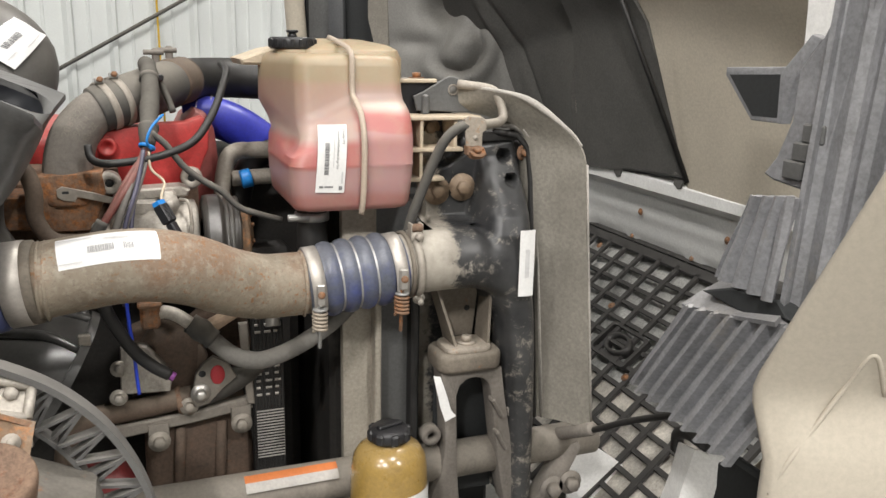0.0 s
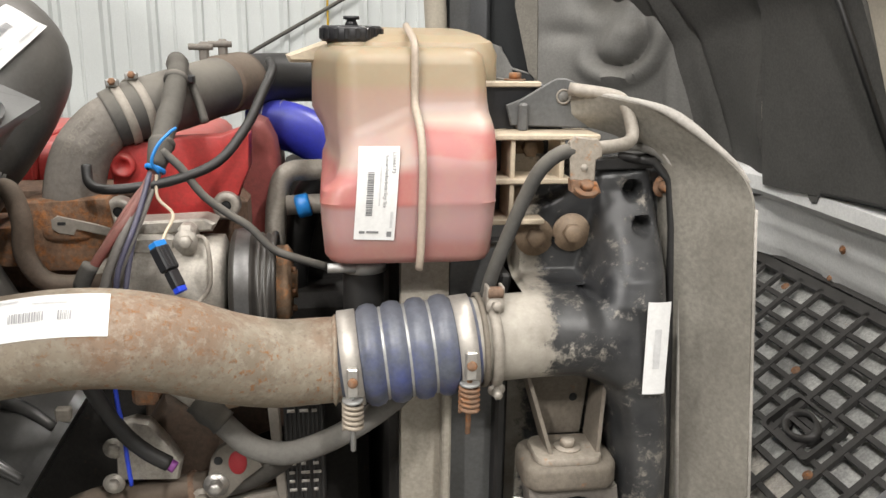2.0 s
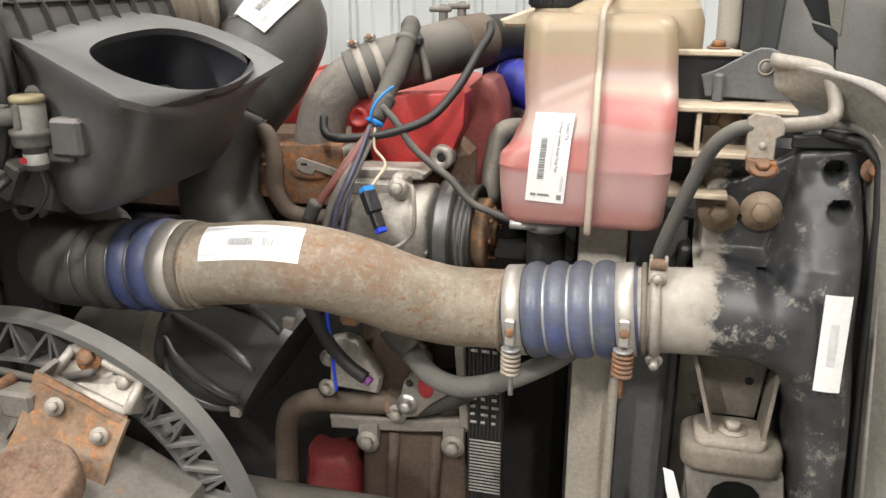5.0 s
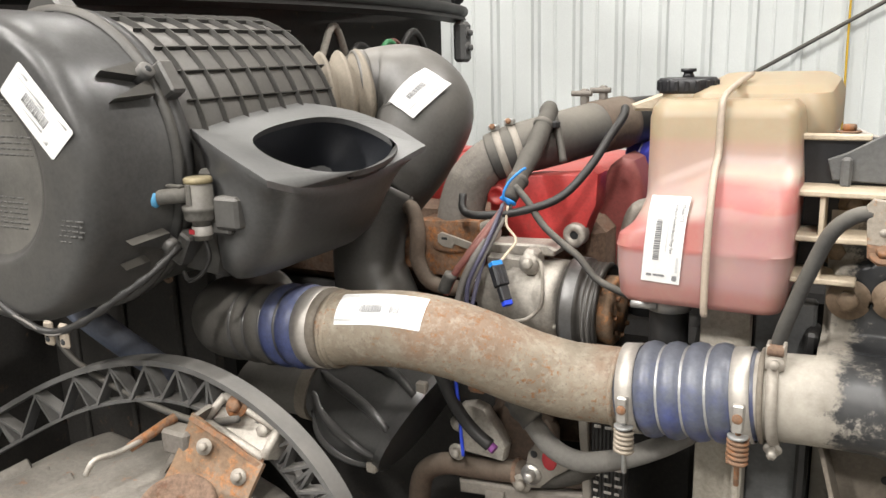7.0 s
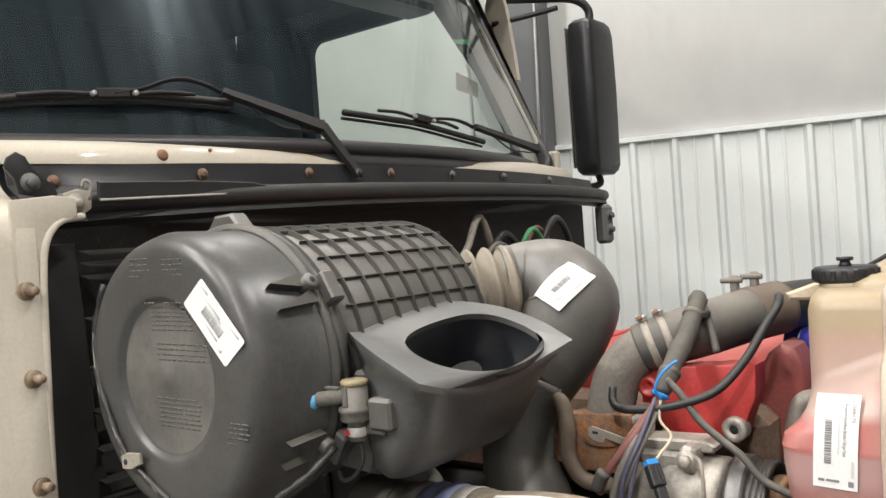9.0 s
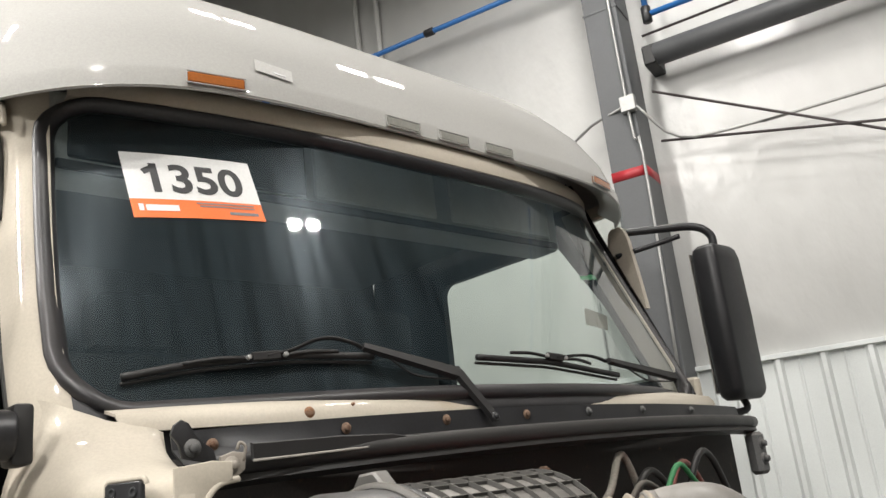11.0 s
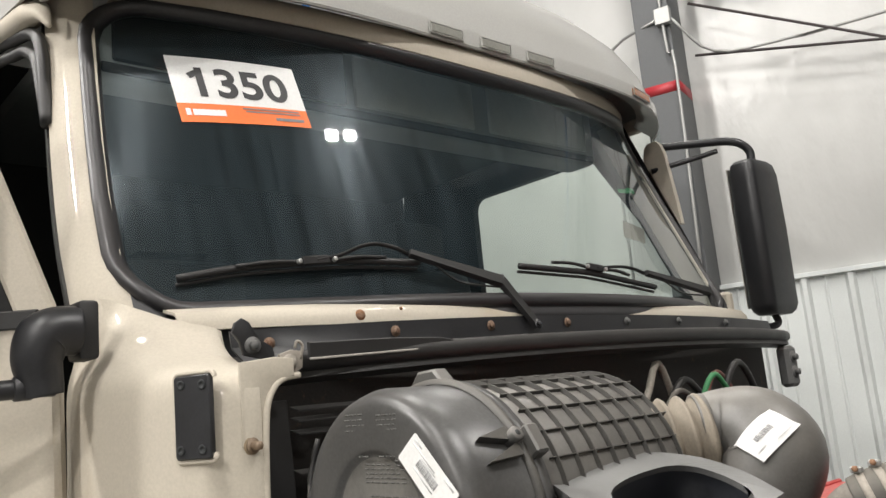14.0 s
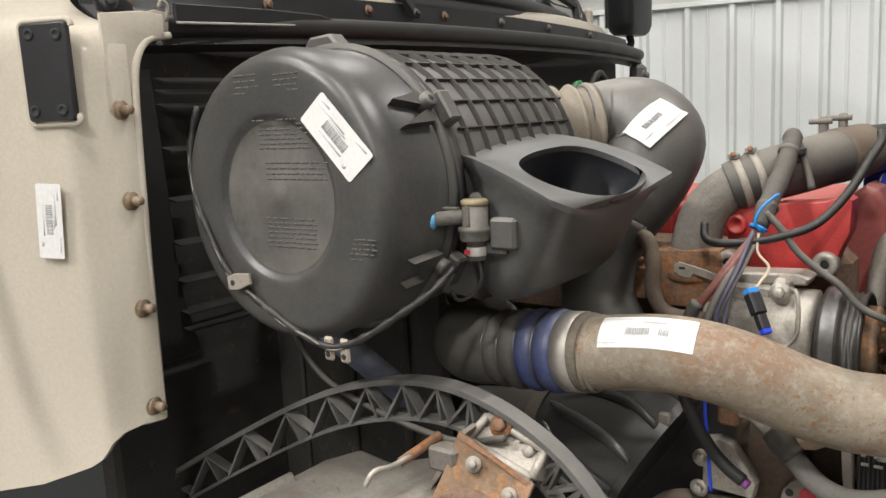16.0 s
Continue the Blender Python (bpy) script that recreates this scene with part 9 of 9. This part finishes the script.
    for k in range(9):
        x0 = rng.uniform(-0.72, -0.62)
        y0 = rng.uniform(-0.25, 0.50)
        part("line", tube(B(), [(x0, y0, 1.70 + rng.uniform(0, 0.1)), (x0 + 0.03, y0 + 0.06, 1.86 + rng.uniform(-0.03, 0.08)), (x0 + 0.02, y0 + 0.15, 1.90 + rng.uniform(-0.05, 0.05)), (x0, y0 + 0.26, 1.78)], rng.uniform(0.006, 0.011), 5, 10), ("rubber", "rubber_d", "rubber", "green", "rubber_d", "wire_red", "rustdk", "rubber", "dirty")[k], y)
    part("hinge_block", box(B(), -0.73, -0.685, 1.02, 1.09, 1.83, 1.97, 0.012), "plate", y, "dark hinge block")
    for z in (1.88, 1.93):
        part("hinge_nut", hexbolt(B(), (-0.686, 1.055, z), (1, 0, 0), 0.012, 0.014), "plate", y)


# ---- the tipped hood ----
def ribbed(a, b, c, d, n, depth):
    """A ribbed skin: a-b is the upper edge, d-c the lower; the ribs run from the upper to the lower edge."""
    a, b, c, d = map(Vector, (a, b, c, d))
    nrm = (b - a).cross(d - a).normalized()
    rows = []
    for j in range(7):
        v = j / 6
        row = []
        for k in range(n * 8 + 1):
            u = k / (n * 8)
            p = (a * (1 - u) + b * u) * (1 - v) + (d * (1 - u) + c * u) * v
            s = math.tanh(1.8 * math.sin(math.tau * u * n)) + 0.12 * math.sin(7 * v + 31 * u)
            row.append(p + nrm * depth * 0.5 * s)
        rows.append(row)
    return sheet(B(), rows, 0.006)


def hood():
    t = thing("truck_hood", "cream white truck hood tipped forward showing its lined inside", "hood", (1.4, 0.0, 0.9))
    # outer shell standing on its nose
    rows = []
    for y in (-1.25, -1.2, -1.05, -0.6, 0.0, 0.6, 1.05, 1.2, 1.25):
        k = (abs(y) / 1.25) ** 4
        rows.append([(x - 0.35 * k, y, z) for x, z in ((1.30, 0.5), (1.62, 0.8), (1.80, 1.2), (1.82, 1.6), (1.74, 2.2), (1.62, 2.75))])
    part("shell", sheet(B(), rows, 0.012), "white", t)
    # dark lining and its neighbours
    def plane(y, z):
        return 1.47 - 0.22 * (z - 1.44) - 0.10 * max(0, y - 0.36) - 0.45 * max(0, z - 1.90 + 0.25 * abs(y - 0.05) ** 2)
    def lined(corners, nu, nv, bulge, seed):
        rng = random.Random(seed)
        ph = [rng.uniform(0, 6) for _ in range(4)]
        (y0, z0), (y1, z1), (y2, z2), (y3, z3) = corners
        rows = []
        for j in range(nv + 1):
            v = j / nv
            row = []
            for k in range(nu + 1):
                u = k / nu
                y = (y0 * (1 - u) + y1 * u) * (1 - v) + (y3 * (1 - u) + y2 * u) * v
                z = (z0 * (1 - u) + z1 * u) * (1 - v) + (z3 * (1 - u) + z2 * u) * v
                e = bulge * (math.sin(5 * u + ph[0]) * math.sin(4 * v + ph[1]) + 0.5 * math.sin(9 * u * v + ph[2]))
                e -= (bulge * 0.6 if bulge > 0.01 else 0) * (math.exp(-((u - 0.30 - 0.16 * v) / 0.035) ** 2) - math.exp(-((u - 0.62 + 0.2 * v) / 0.03) ** 2))
                row.append((plane(y, z) + e, y, z))
            rows.append(row)
        return sheet(B(), rows, 0.014)
    part("dark_liner", lined([(0.345, 1.462), (-0.187, 1.497), (-0.035, 2.1), (0.28, 2.1)], 40, 20, 0.010, 1), "shield_d", t, "dark quilted hood liner")
    part("beige_panel", lined([(-0.193, 1.452), (-0.95, 1.452), (-0.95, 2.1), (-0.045, 2.1)], 12, 12, 0.003, 2), "beige", t, "dusty beige hood panel")
    part("grey_liner", lined([(0.80, 1.30), (0.350, 1.44), (0.285, 2.1), (1.0, 2.1)], 44, 30, 0.030, 3), "shield_d", t, "dark moulded hood liner")
    part("seam", sweep(B(), [(plane(-0.18, 1.49) - 0.014, -0.190, 1.488), (plane(-0.04, 2.1) - 0.014, -0.040, 2.1)], 0.007, 6), "rubber", t, "dark edge of the liner")
    part("liner_hem", sweep(B(), spline([(plane(0.34, 1.46) - 0.012, 0.342, 1.462), (plane(0.1, 1.48) - 0.016, 0.10, 1.482), (plane(-0.18, 1.5) - 0.014, -0.183, 1.498)], 6), 0.005, 6), "rubber", t, "stitched hem of the liner")
    for y, z in ((0.13, 1.484), (-0.155, 1.495)):
        part("liner_tab", prism(B(), [(y - 0.034, z + 0.012), (y + 0.022, z + 0.012), (y + 0.020, z - 0.020), (y + 0.004, z - 0.030), (y - 0.012, z - 0.028), (y - 0.022, z - 0.006)], 0.010, Matrix(((0, 0, -1, 1.452), (1, 0, 0, 0), (0, 1, 0, 0), (0, 0, 0, 1))), 0.002), "shield_d", t)
    # inner left fender: a pad with a ridge curling round it under a deep hollow
    def bump(y, z, y0, z0, ry, rz):
        return math.exp(-(((y - y0) / ry) ** 2 + ((z - z0) / rz) ** 2))
    rows = []
    for j in range(81):
        v = j / 80
        row = []
        for k in range(73):
            u = k / 72
            y, z = 0.655 + 0.315 * u, 1.2 + 1.05 * v
            w = (y - 0.62) / 0.5
            x = 1.45 - 0.62 * w ** 1.3 - 0.12 * v
            p, q = (y - 0.803) + 0.35 * (z - 1.80), (z - 1.80) - 0.35 * (y - 0.803)
            pad = math.exp(-((p / 0.030) ** 4 + (q / 0.058) ** 4))
            d = math.hypot(p, q * 0.72)
            side = 0.5 - 0.5 * math.tanh((p * 0.8 + q * 0.5) / 0.03)
            push = 0.026 * pad + (0.022 * math.exp(-((d - 0.082) / 0.015) ** 2) - 0.020 * math.exp(-((d - 0.052) / 0.014) ** 2)) * side
            push -= 0.11 * bump(y, z, 0.835, 1.945, 0.040, 0.060) + 0.07 * bump(y, z, 0.755, 1.95, 0.022, 0.065)
            push += 0.012 * math.sin(16 * y + 3 * z) * math.sin(5.2 * z) + 0.018 * bump(y, z, 0.70, 1.62, 0.016, 0.14) - 0.015 * bump(y, z, 0.90, 1.82, 0.05, 0.03)
            roll = 0.11 * max(0.0, 1 - u / 0.08) ** 2
            row.append((x - push * 0.75 + roll, y - push * 0.9, z))
        rows.append(row)
    part("inner_fender", sheet(B(), rows, 0.012), "shield", t, "grey moulded inner fender", 1.2)
    # hinge side of the hood: channels, bracket, pale flanges, and dark sheets painting shade
    side_way = Vector((-0.832, 0.555, 0))
    sm = Matrix(((-0.832, 0, -0.555, 0.99), (0.555, 0, -0.832, 0.975), (0, 1, 0, 0), (0, 0, 0, 1)))
    for name, poly, lift, deep, m_, lab_ in (
            ("hinge_void_shade", [(-0.04, 1.50), (0.31, 1.50), (0.31, 2.3), (-0.04, 2.3)], -0.03, 0.01, "inside", "dark sheet painting the shade beside the hinge"),
            ("side_channel", [(0.287, 2.3), (0.206, 2.3), (0.200, 1.58), (0.281, 1.58)], -0.015, 0.02, "plate", "grey steel channel"),
            ("hinge_bar", [(0.202, 2.3), (0.150, 2.3), (0.143, 1.80), (0.155, 1.58), (0.198, 1.58)], 0.0, 0.03, "roller", "grey hinge bar"),
            ("hinge_bracket", [(0.150, 1.795), (0.100, 1.779), (0.096, 1.766), (0.086, 1.754), (0.063, 1.718), (0.0, 1.702), (-0.02, 1.58), (0.18, 1.58)], 0.004, 0.012, "shield", "grey pressed bracket"),
            ("bracket_recess_shade", [(0.060, 1.712), (-0.012, 1.696), (-0.022, 1.645), (0.048, 1.690)], 0.0165, 0.002, "inside", "dark sheet painting a shaded recess in the bracket"),
            ("pale_flange", [(0.055, 2.3), (-0.005, 2.3), (-0.026, 1.68), (0.004, 1.705), (0.026, 1.79), (0.055, 1.90)], 0.012, 0.012, "dirty", "pale grey flange")):
        part(name, prism(B(), poly, deep, sm @ Matrix.Translation((0, 0, lift)), 0.003, 2), m_, t, lab_)
    foot_ = Vector((0.99, 0.975, 0)) + side_way * 0.33
    part("light_edge", sweep(B(), spline([foot_ + Vector((0.004, 0, 1.62)), foot_ + Vector((0.0, 0, 1.80)), foot_ + Vector((-0.012, 0, 2.0)), foot_ + Vector((-0.03, 0.01, 2.3))], 5), 0.036, 14), "beige", t, "pale rolled edge of the hood")
    # pale ledge under the liner: a rolled upper edge, a fluted face and a scalloped lip
    rows = []
    for k in range(61):
        y = 0.56 - 1.25 * k / 60
        q = 0.9 * max(0, y - 0.38) ** 1.5
        dip = 0.012 if -0.150 < y < -0.075 or 0.145 < y < 0.215 else 0.0
        wave = 0.006 * math.sin(3.2 * y + 0.5)
        rows.append([(x - q, y, z) for x, z in ((1.50, 1.492 + wave), (1.462, 1.486 + wave), (1.446, 1.470 + wave), (1.448, 1.440), (1.470, 1.424), (1.492, 1.414), (1.500, 1.398), (1.508, 1.355), (1.516, 1.335), (1.524, 1.322), (1.530, 1.300), (1.536, 1.284), (1.541, 1.272), (1.552, 1.258 - dip), (1.556, 1.248 - dip))])
    part("ledge", sheet(B(), rows, 0.004), "white_in", t, "pale fibreglass ledge with a scalloped lip")
    for y in (0.178, -0.112):
        part("ledge_screw", lathe(B(), [(0, 0.003), (0.006, 0.003), (0.008, 0)], frame_to((1.543, y, 1.262), (1.0, y, 1.5)), 10), "rust", t)
    for y in (0.09, -0.29):
        part("ledge_bolt", hexbolt(B(), (1.506, y, 1.355), (-1, 0, 0), 0.006, 0.005), "rust", t)
    # grille
    o = Vector((1.55, 0, 1.24))
    d = Vector((-0.78, 0, -0.625)).normalized()
    nrm = Vector((d.z, 0, -d.x))
    def on(u, y, h=0.0):
        return o + d * u + Vector((0, y, 0)) + nrm * h
    def bar(a, b, w, dep):
        s = (b - a).normalized().cross(nrm).normalized() * w / 2
        return loft(B(), [[p - s, p + s, p + s * 0.8 + nrm * dep, p - s * 0.8 + nrm * dep] for p in (a, b)])
    g = part("grille", bar(on(-0.005, 0.66), on(-0.005, -0.70), 0.016, 0.012), "grille", t, "black plastic lattice grille")
    part("header_strip", bar(on(0.018, 0.66), on(0.018, -0.70), 0.034, 0.008), "grille", g)
    for k in range(17):
        y = 0.60 - 0.0865 * k
        part("slot_rib", bar(on(-0.055, y - 0.02), on(0.004, y), 0.007, 0.010), "grille", g)
    # dark sheet behind the slots, painting in their shade
    part("slot_shade", sheet(B(), [[on(-0.06, y, -0.02) for y in (0.66, -0.70)], [on(0.01, y, -0.02) for y in (0.66, -0.70)]], 0.003), "inside", g)
    for k in range(13):
        u = 0.086 + 0.0525 * k
        part("bar", bar(on(u, 0.66), on(u, -0.70), 0.0145, 0.006), "grille", g)
    for k in range(16):
        y = 0.601 - 0.0865 * k
        part("bar", bar(on(0.02, y + 0.01), on(0.72, y - 0.03), 0.020, 0.008), "grille", g)
    fr = Matrix((d, Vector((0, 1, 0)), nrm)).transposed().to_4x4()
    fr.translation = on(0.311, -0.155)
    part("badge_ring", lathe(B(), [(0.030, -0.004), (0.041, -0.004), (0.041, 0.02), (0.030, 0.02)], fr @ Matrix.Diagonal((0.8, 1.25, 1, 1)), 32, True), "grille", g, "round badge holder")
    part("badge_bar", loft(B(), [[fr @ Vector(q) for q in ((x, -0.045, 0.004), (x, 0.045, 0.004), (x, 0.045, 0.014), (x, -0.045, 0.014))] for x in (-0.005, 0.005)]), "grille", g)
    part("badge_frame", loft(B(), [[fr @ Vector((x, y, z)) for x, y in rrect(-0.052 * s, 0.052 * s, -0.085 * s, 0.085 * s, 0.01, 3)] for z, s in ((0.0, 1), (0.016, 1), (0.016, 0.86), (0.0, 0.86))], cap=False), "grille", g)
    for u, y in ((0.222, 0.0), (0.376, -0.267), (0.060, 0.285)):
        part("grille_screw", lathe(B(), [(0, 0.013), (0.003, 0.013), (0.0035, 0.011), (0.010, 0.011), (0.0105, 0.008)], Matrix.Translation(on(u, y)) @ fr.to_3x3().to_4x4(), 14), "rust", g, "rusty screw")
    part("bug_screen", sheet(B(), [[on(u, y, -0.014 - 0.006 * math.sin(19 * u + 11 * y)) for y in np.linspace(0.66, -0.70, 14)] for u in np.linspace(0.40, 0.72, 8)], 0.002), "screen", g, "patchy pale bug screen")
    part("backing", sheet(B(), [[on(u, y, -0.028 - 0.010 * math.sin(23 * u + 17 * y)) for y in np.linspace(0.66, -0.70, 12)] for u in np.linspace(0.0, 0.42, 8)], 0.002), "patchy", g, "patchy pale backing behind the lattice")
    part("blue_sheet", sheet(B(), [[on(0.19, 0.44, -0.010), on(0.17, 0.34, -0.012), on(0.16, 0.27, -0.012)], [on(0.335, 0.36, -0.010), on(0.345, 0.28, -0.012), on(0.32, 0.22, -0.012)]], 0.002), "bluepipe", g, "blue sheet behind the lattice")
    # right fender seen from behind
    rows = []
    for z, e in ((1.86, -1.435), (1.80, -1.405), (1.70, -1.355), (1.636, -1.323), (1.552, -1.28), (1.50, -1.254), (1.465, -1.236), (1.445, -1.2295), (1.427, -1.231), (1.402, -1.243), (1.371, -1.257), (1.327, -1.256), (1.2, -1.262), (1.05, -1.27)):
        rows.append([(0.85, e + 0.035, z), (0.79, e + 0.022, z), (0.766, e + 0.012, z), (0.760, e, z), (0.764, e - 0.012, z), (0.785, e - 0.034, z), (0.805, e - 0.042, z), (0.85, e - 0.062, z), (0.95, e - 0.095, z), (1.10, e - 0.12, z), (1.35, e - 0.13, z)])
    f = part("fender", sheet(B(), rows, 0.01), "white", t, "cream white fender edge", 0.9)
    part("fender_line", sweep(B(), spline([(0.7645, -1.262, 1.335), (0.7745, -1.2755, 1.3815), (0.8065, -1.2765, 1.4216), (0.826, -1.2885, 1.467), (0.8262, -1.302, 1.4936), (0.8285, -1.3095, 1.5077), (0.8345, -1.312, 1.5081), (0.8445, -1.3105, 1.4947), (0.869, -1.301, 1.4554)], 5), 0.0028, 8), "white", f, "pressed line in the fender")
    part("liner_step", ribbed((0.812, -1.036, 1.477), (0.812, -1.283, 1.522), (0.79, -1.172, 1.316), (0.82, -0.911, 1.313), 8, 0.016), "ribbed", t, "grey ribbed fender liner")
    part("step_top", sheet(B(), [[(0.82, -1.010, 1.474), (0.81, -1.10, 1.49), (0.80, -1.203, 1.513)], [(0.845, -1.015, 1.491), (0.845, -1.10, 1.508), (0.85, -1.17, 1.515)], [(0.90, -1.01, 1.51), (0.90, -1.10, 1.525), (0.90, -1.17, 1.53)]], 0.006), "ribbed", t)
    # the slot is a dark piece; its shade is in the colour
    part("step_slot_shade", prism(B(), [(-1.045, 1.503), (-1.10, 1.522), (-1.18, 1.530), (-1.20, 1.512), (-1.13, 1.497)], 0.03, Matrix(((0, 0, -1, 0.852), (1, 0, 0, 0), (0, 1, 0, 0), (0, 0, 0, 1))), 0.002), "inside", t, "dark piece painting a shaded slot in the liner")
    part("step_side", sheet(B(), [[(0.816, -1.028, 1.474), (0.90, -1.01, 1.50)], [(0.824, -0.905, 1.311), (0.93, -0.90, 1.33)]], 0.006), "ribbed", t)
    part("liner_step", ribbed((0.83, -1.108, 1.640), (0.81, -1.20, 1.657), (0.81, -1.185, 1.530), (0.83, -1.058, 1.525), 4, 0.016), "ribbed", t, "grey ribbed fender liner")
    part("liner_edge", ribbed((0.835, -1.205, 1.90), (1.05, -1.43, 1.90), (1.05, -1.385, 1.35), (0.825, -1.176, 1.35), 7, 0.024), "ribbed", t, "grey ribbed liner edge")
    face = Matrix(((0, 0, -1, 0.86), (1, 0, 0, 0), (0, 1, 0, 0), (0, 0, 0, 1)))
    part("liner_flap", prism(B(), [(-1.23, 1.95), (-1.172, 1.83), (-1.142, 1.793), (-1.140, 1.735), (-1.122, 1.69), (-1.104, 1.668), (-1.12, 1.662), (-1.19, 1.655), (-1.22, 1.80), (-1.26, 1.93)], 0.012, face, 0.003), "ribbed", t)
    for k in range(3):
        part("flap_step", box(B(), 0.842, 0.848, -1.172 - 0.012 * k, -1.14 - 0.012 * k, 1.668 + 0.022 * k, 1.69 + 0.022 * k, 0.002), "plate", t)
    arm = Matrix(((0, 0, -1, 0.97), (1, 0, 0, 0), (0, 1, 0, 0), (0, 0, 0, 1)))
    g_ = part("grab_arm", prism(B(), [(-0.893, 1.790), (-1.01, 1.794), (-1.05, 1.836), (-1.07, 1.83), (-1.03, 1.775), (-1.015, 1.718), (-0.955, 1.718), (-0.893, 1.778)], 0.02, arm, 0.004, 2), "ribbed", t, "grey plastic bracket arm")
    # dark sheet laid on the arm as the shade of its recess
    part("recess", prism(B(), [(-0.902, 1.780), (-1.005, 1.784), (-1.008, 1.725), (-0.958, 1.724)], 0.002, arm @ Matrix.Translation((0, 0, 0.0185)), 0.001), "inside", g_, "dark sheet painting the arm's shaded recess")
    part("pale_patch", prism(B(), [(-0.985, 2.1), (-1.10, 2.1), (-1.065, 1.835), (-1.03, 1.797), (-0.998, 1.798)], 0.01, Matrix(((0, 0, -1, 1.0), (1, 0, 0, 0), (0, 1, 0, 0), (0, 0, 0, 1))), 0.002), "white_in", t)
    c = thing("hood_cable", "black hood restraint cable with a crimped arm", "cable", (0.9, -0.7, 1.15), "cables")
    part("cable", tube(B(), [(0.86, -0.60, 1.075), (0.89, -0.68, 1.115), (0.90, -0.80, 1.19), (0.92, -0.93, 1.26)], 0.006, 5, 10), "rubber", c)
    part("ferrule", disc_bar(B(), (0.865, -0.61, 1.08), (0.89, -0.70, 1.13), 0.013, 12), "cast", c)
    part("arm", prism(B(), [(0.80, 0.95), (0.84, 1.01), (0.88, 1.07), (0.90, 1.075), (0.91, 1.06), (0.88, 1.0), (0.86, 0.95)], 0.04, at_y(-0.60), 0.008, 2), "cast", c, "dark grimy steel arm")
    for x, z in ((0.845, 0.985), (0.885, 0.99)):
        part("nut", hexbolt(B(), (x, -0.64, z), (0, -1, 0), 0.014, 0.018), "cast", c)
    l = thing("headlamp_back", "white plastic headlamp housing with black openings", "headlamp", (0.95, -0.9, 1.15))
    part("card", prism(B(), [(0.985, 0.965), (1.005, 0.972), (1.03, 0.968), (1.10, 0.915), (1.18, 0.85), (1.18, 0.80), (0.985, 0.80)], 0.005, at_y(-0.46), 0.001), "white_in", l, "flat white plastic flange")
    part("card_hole", disc_bar(B(), (1.022, -0.464, 0.953), (1.022, -0.4665, 0.953), 0.007, 14), "inside", l)
    part("cup", sheet(B(), [[(0.95, -0.878, 1.180), (0.945, -0.925, 1.190), (0.97, -0.985, 1.216)], [(0.95, -0.865, 1.12), (0.93, -0.92, 1.12), (0.96, -0.965, 1.15)], [(0.955, -0.83, 1.03), (0.93, -0.905, 1.02), (0.95, -0.945, 1.03)]], 0.005), "white_in", l, "white plastic cup")
    part("hose_stub", tube(B(), [(0.955, -0.862, 1.16), (0.948, -0.872, 1.193), (0.942, -0.905, 1.210), (0.938, -0.955, 1.214)], 0.011, 5, 12), "rubber", l, "short black hose")
    # solid dark box in place of an opening, its shade in the colour
    part("opening", box(B(), 0.955, 0.99, -1.14, -0.945, 1.0, 1.205, 0.02, seg=2), "inside", l, "black box painting the shade of an opening")


engine()
compressor()
cast_pipe()
harness()
wheel_arch()
hood()
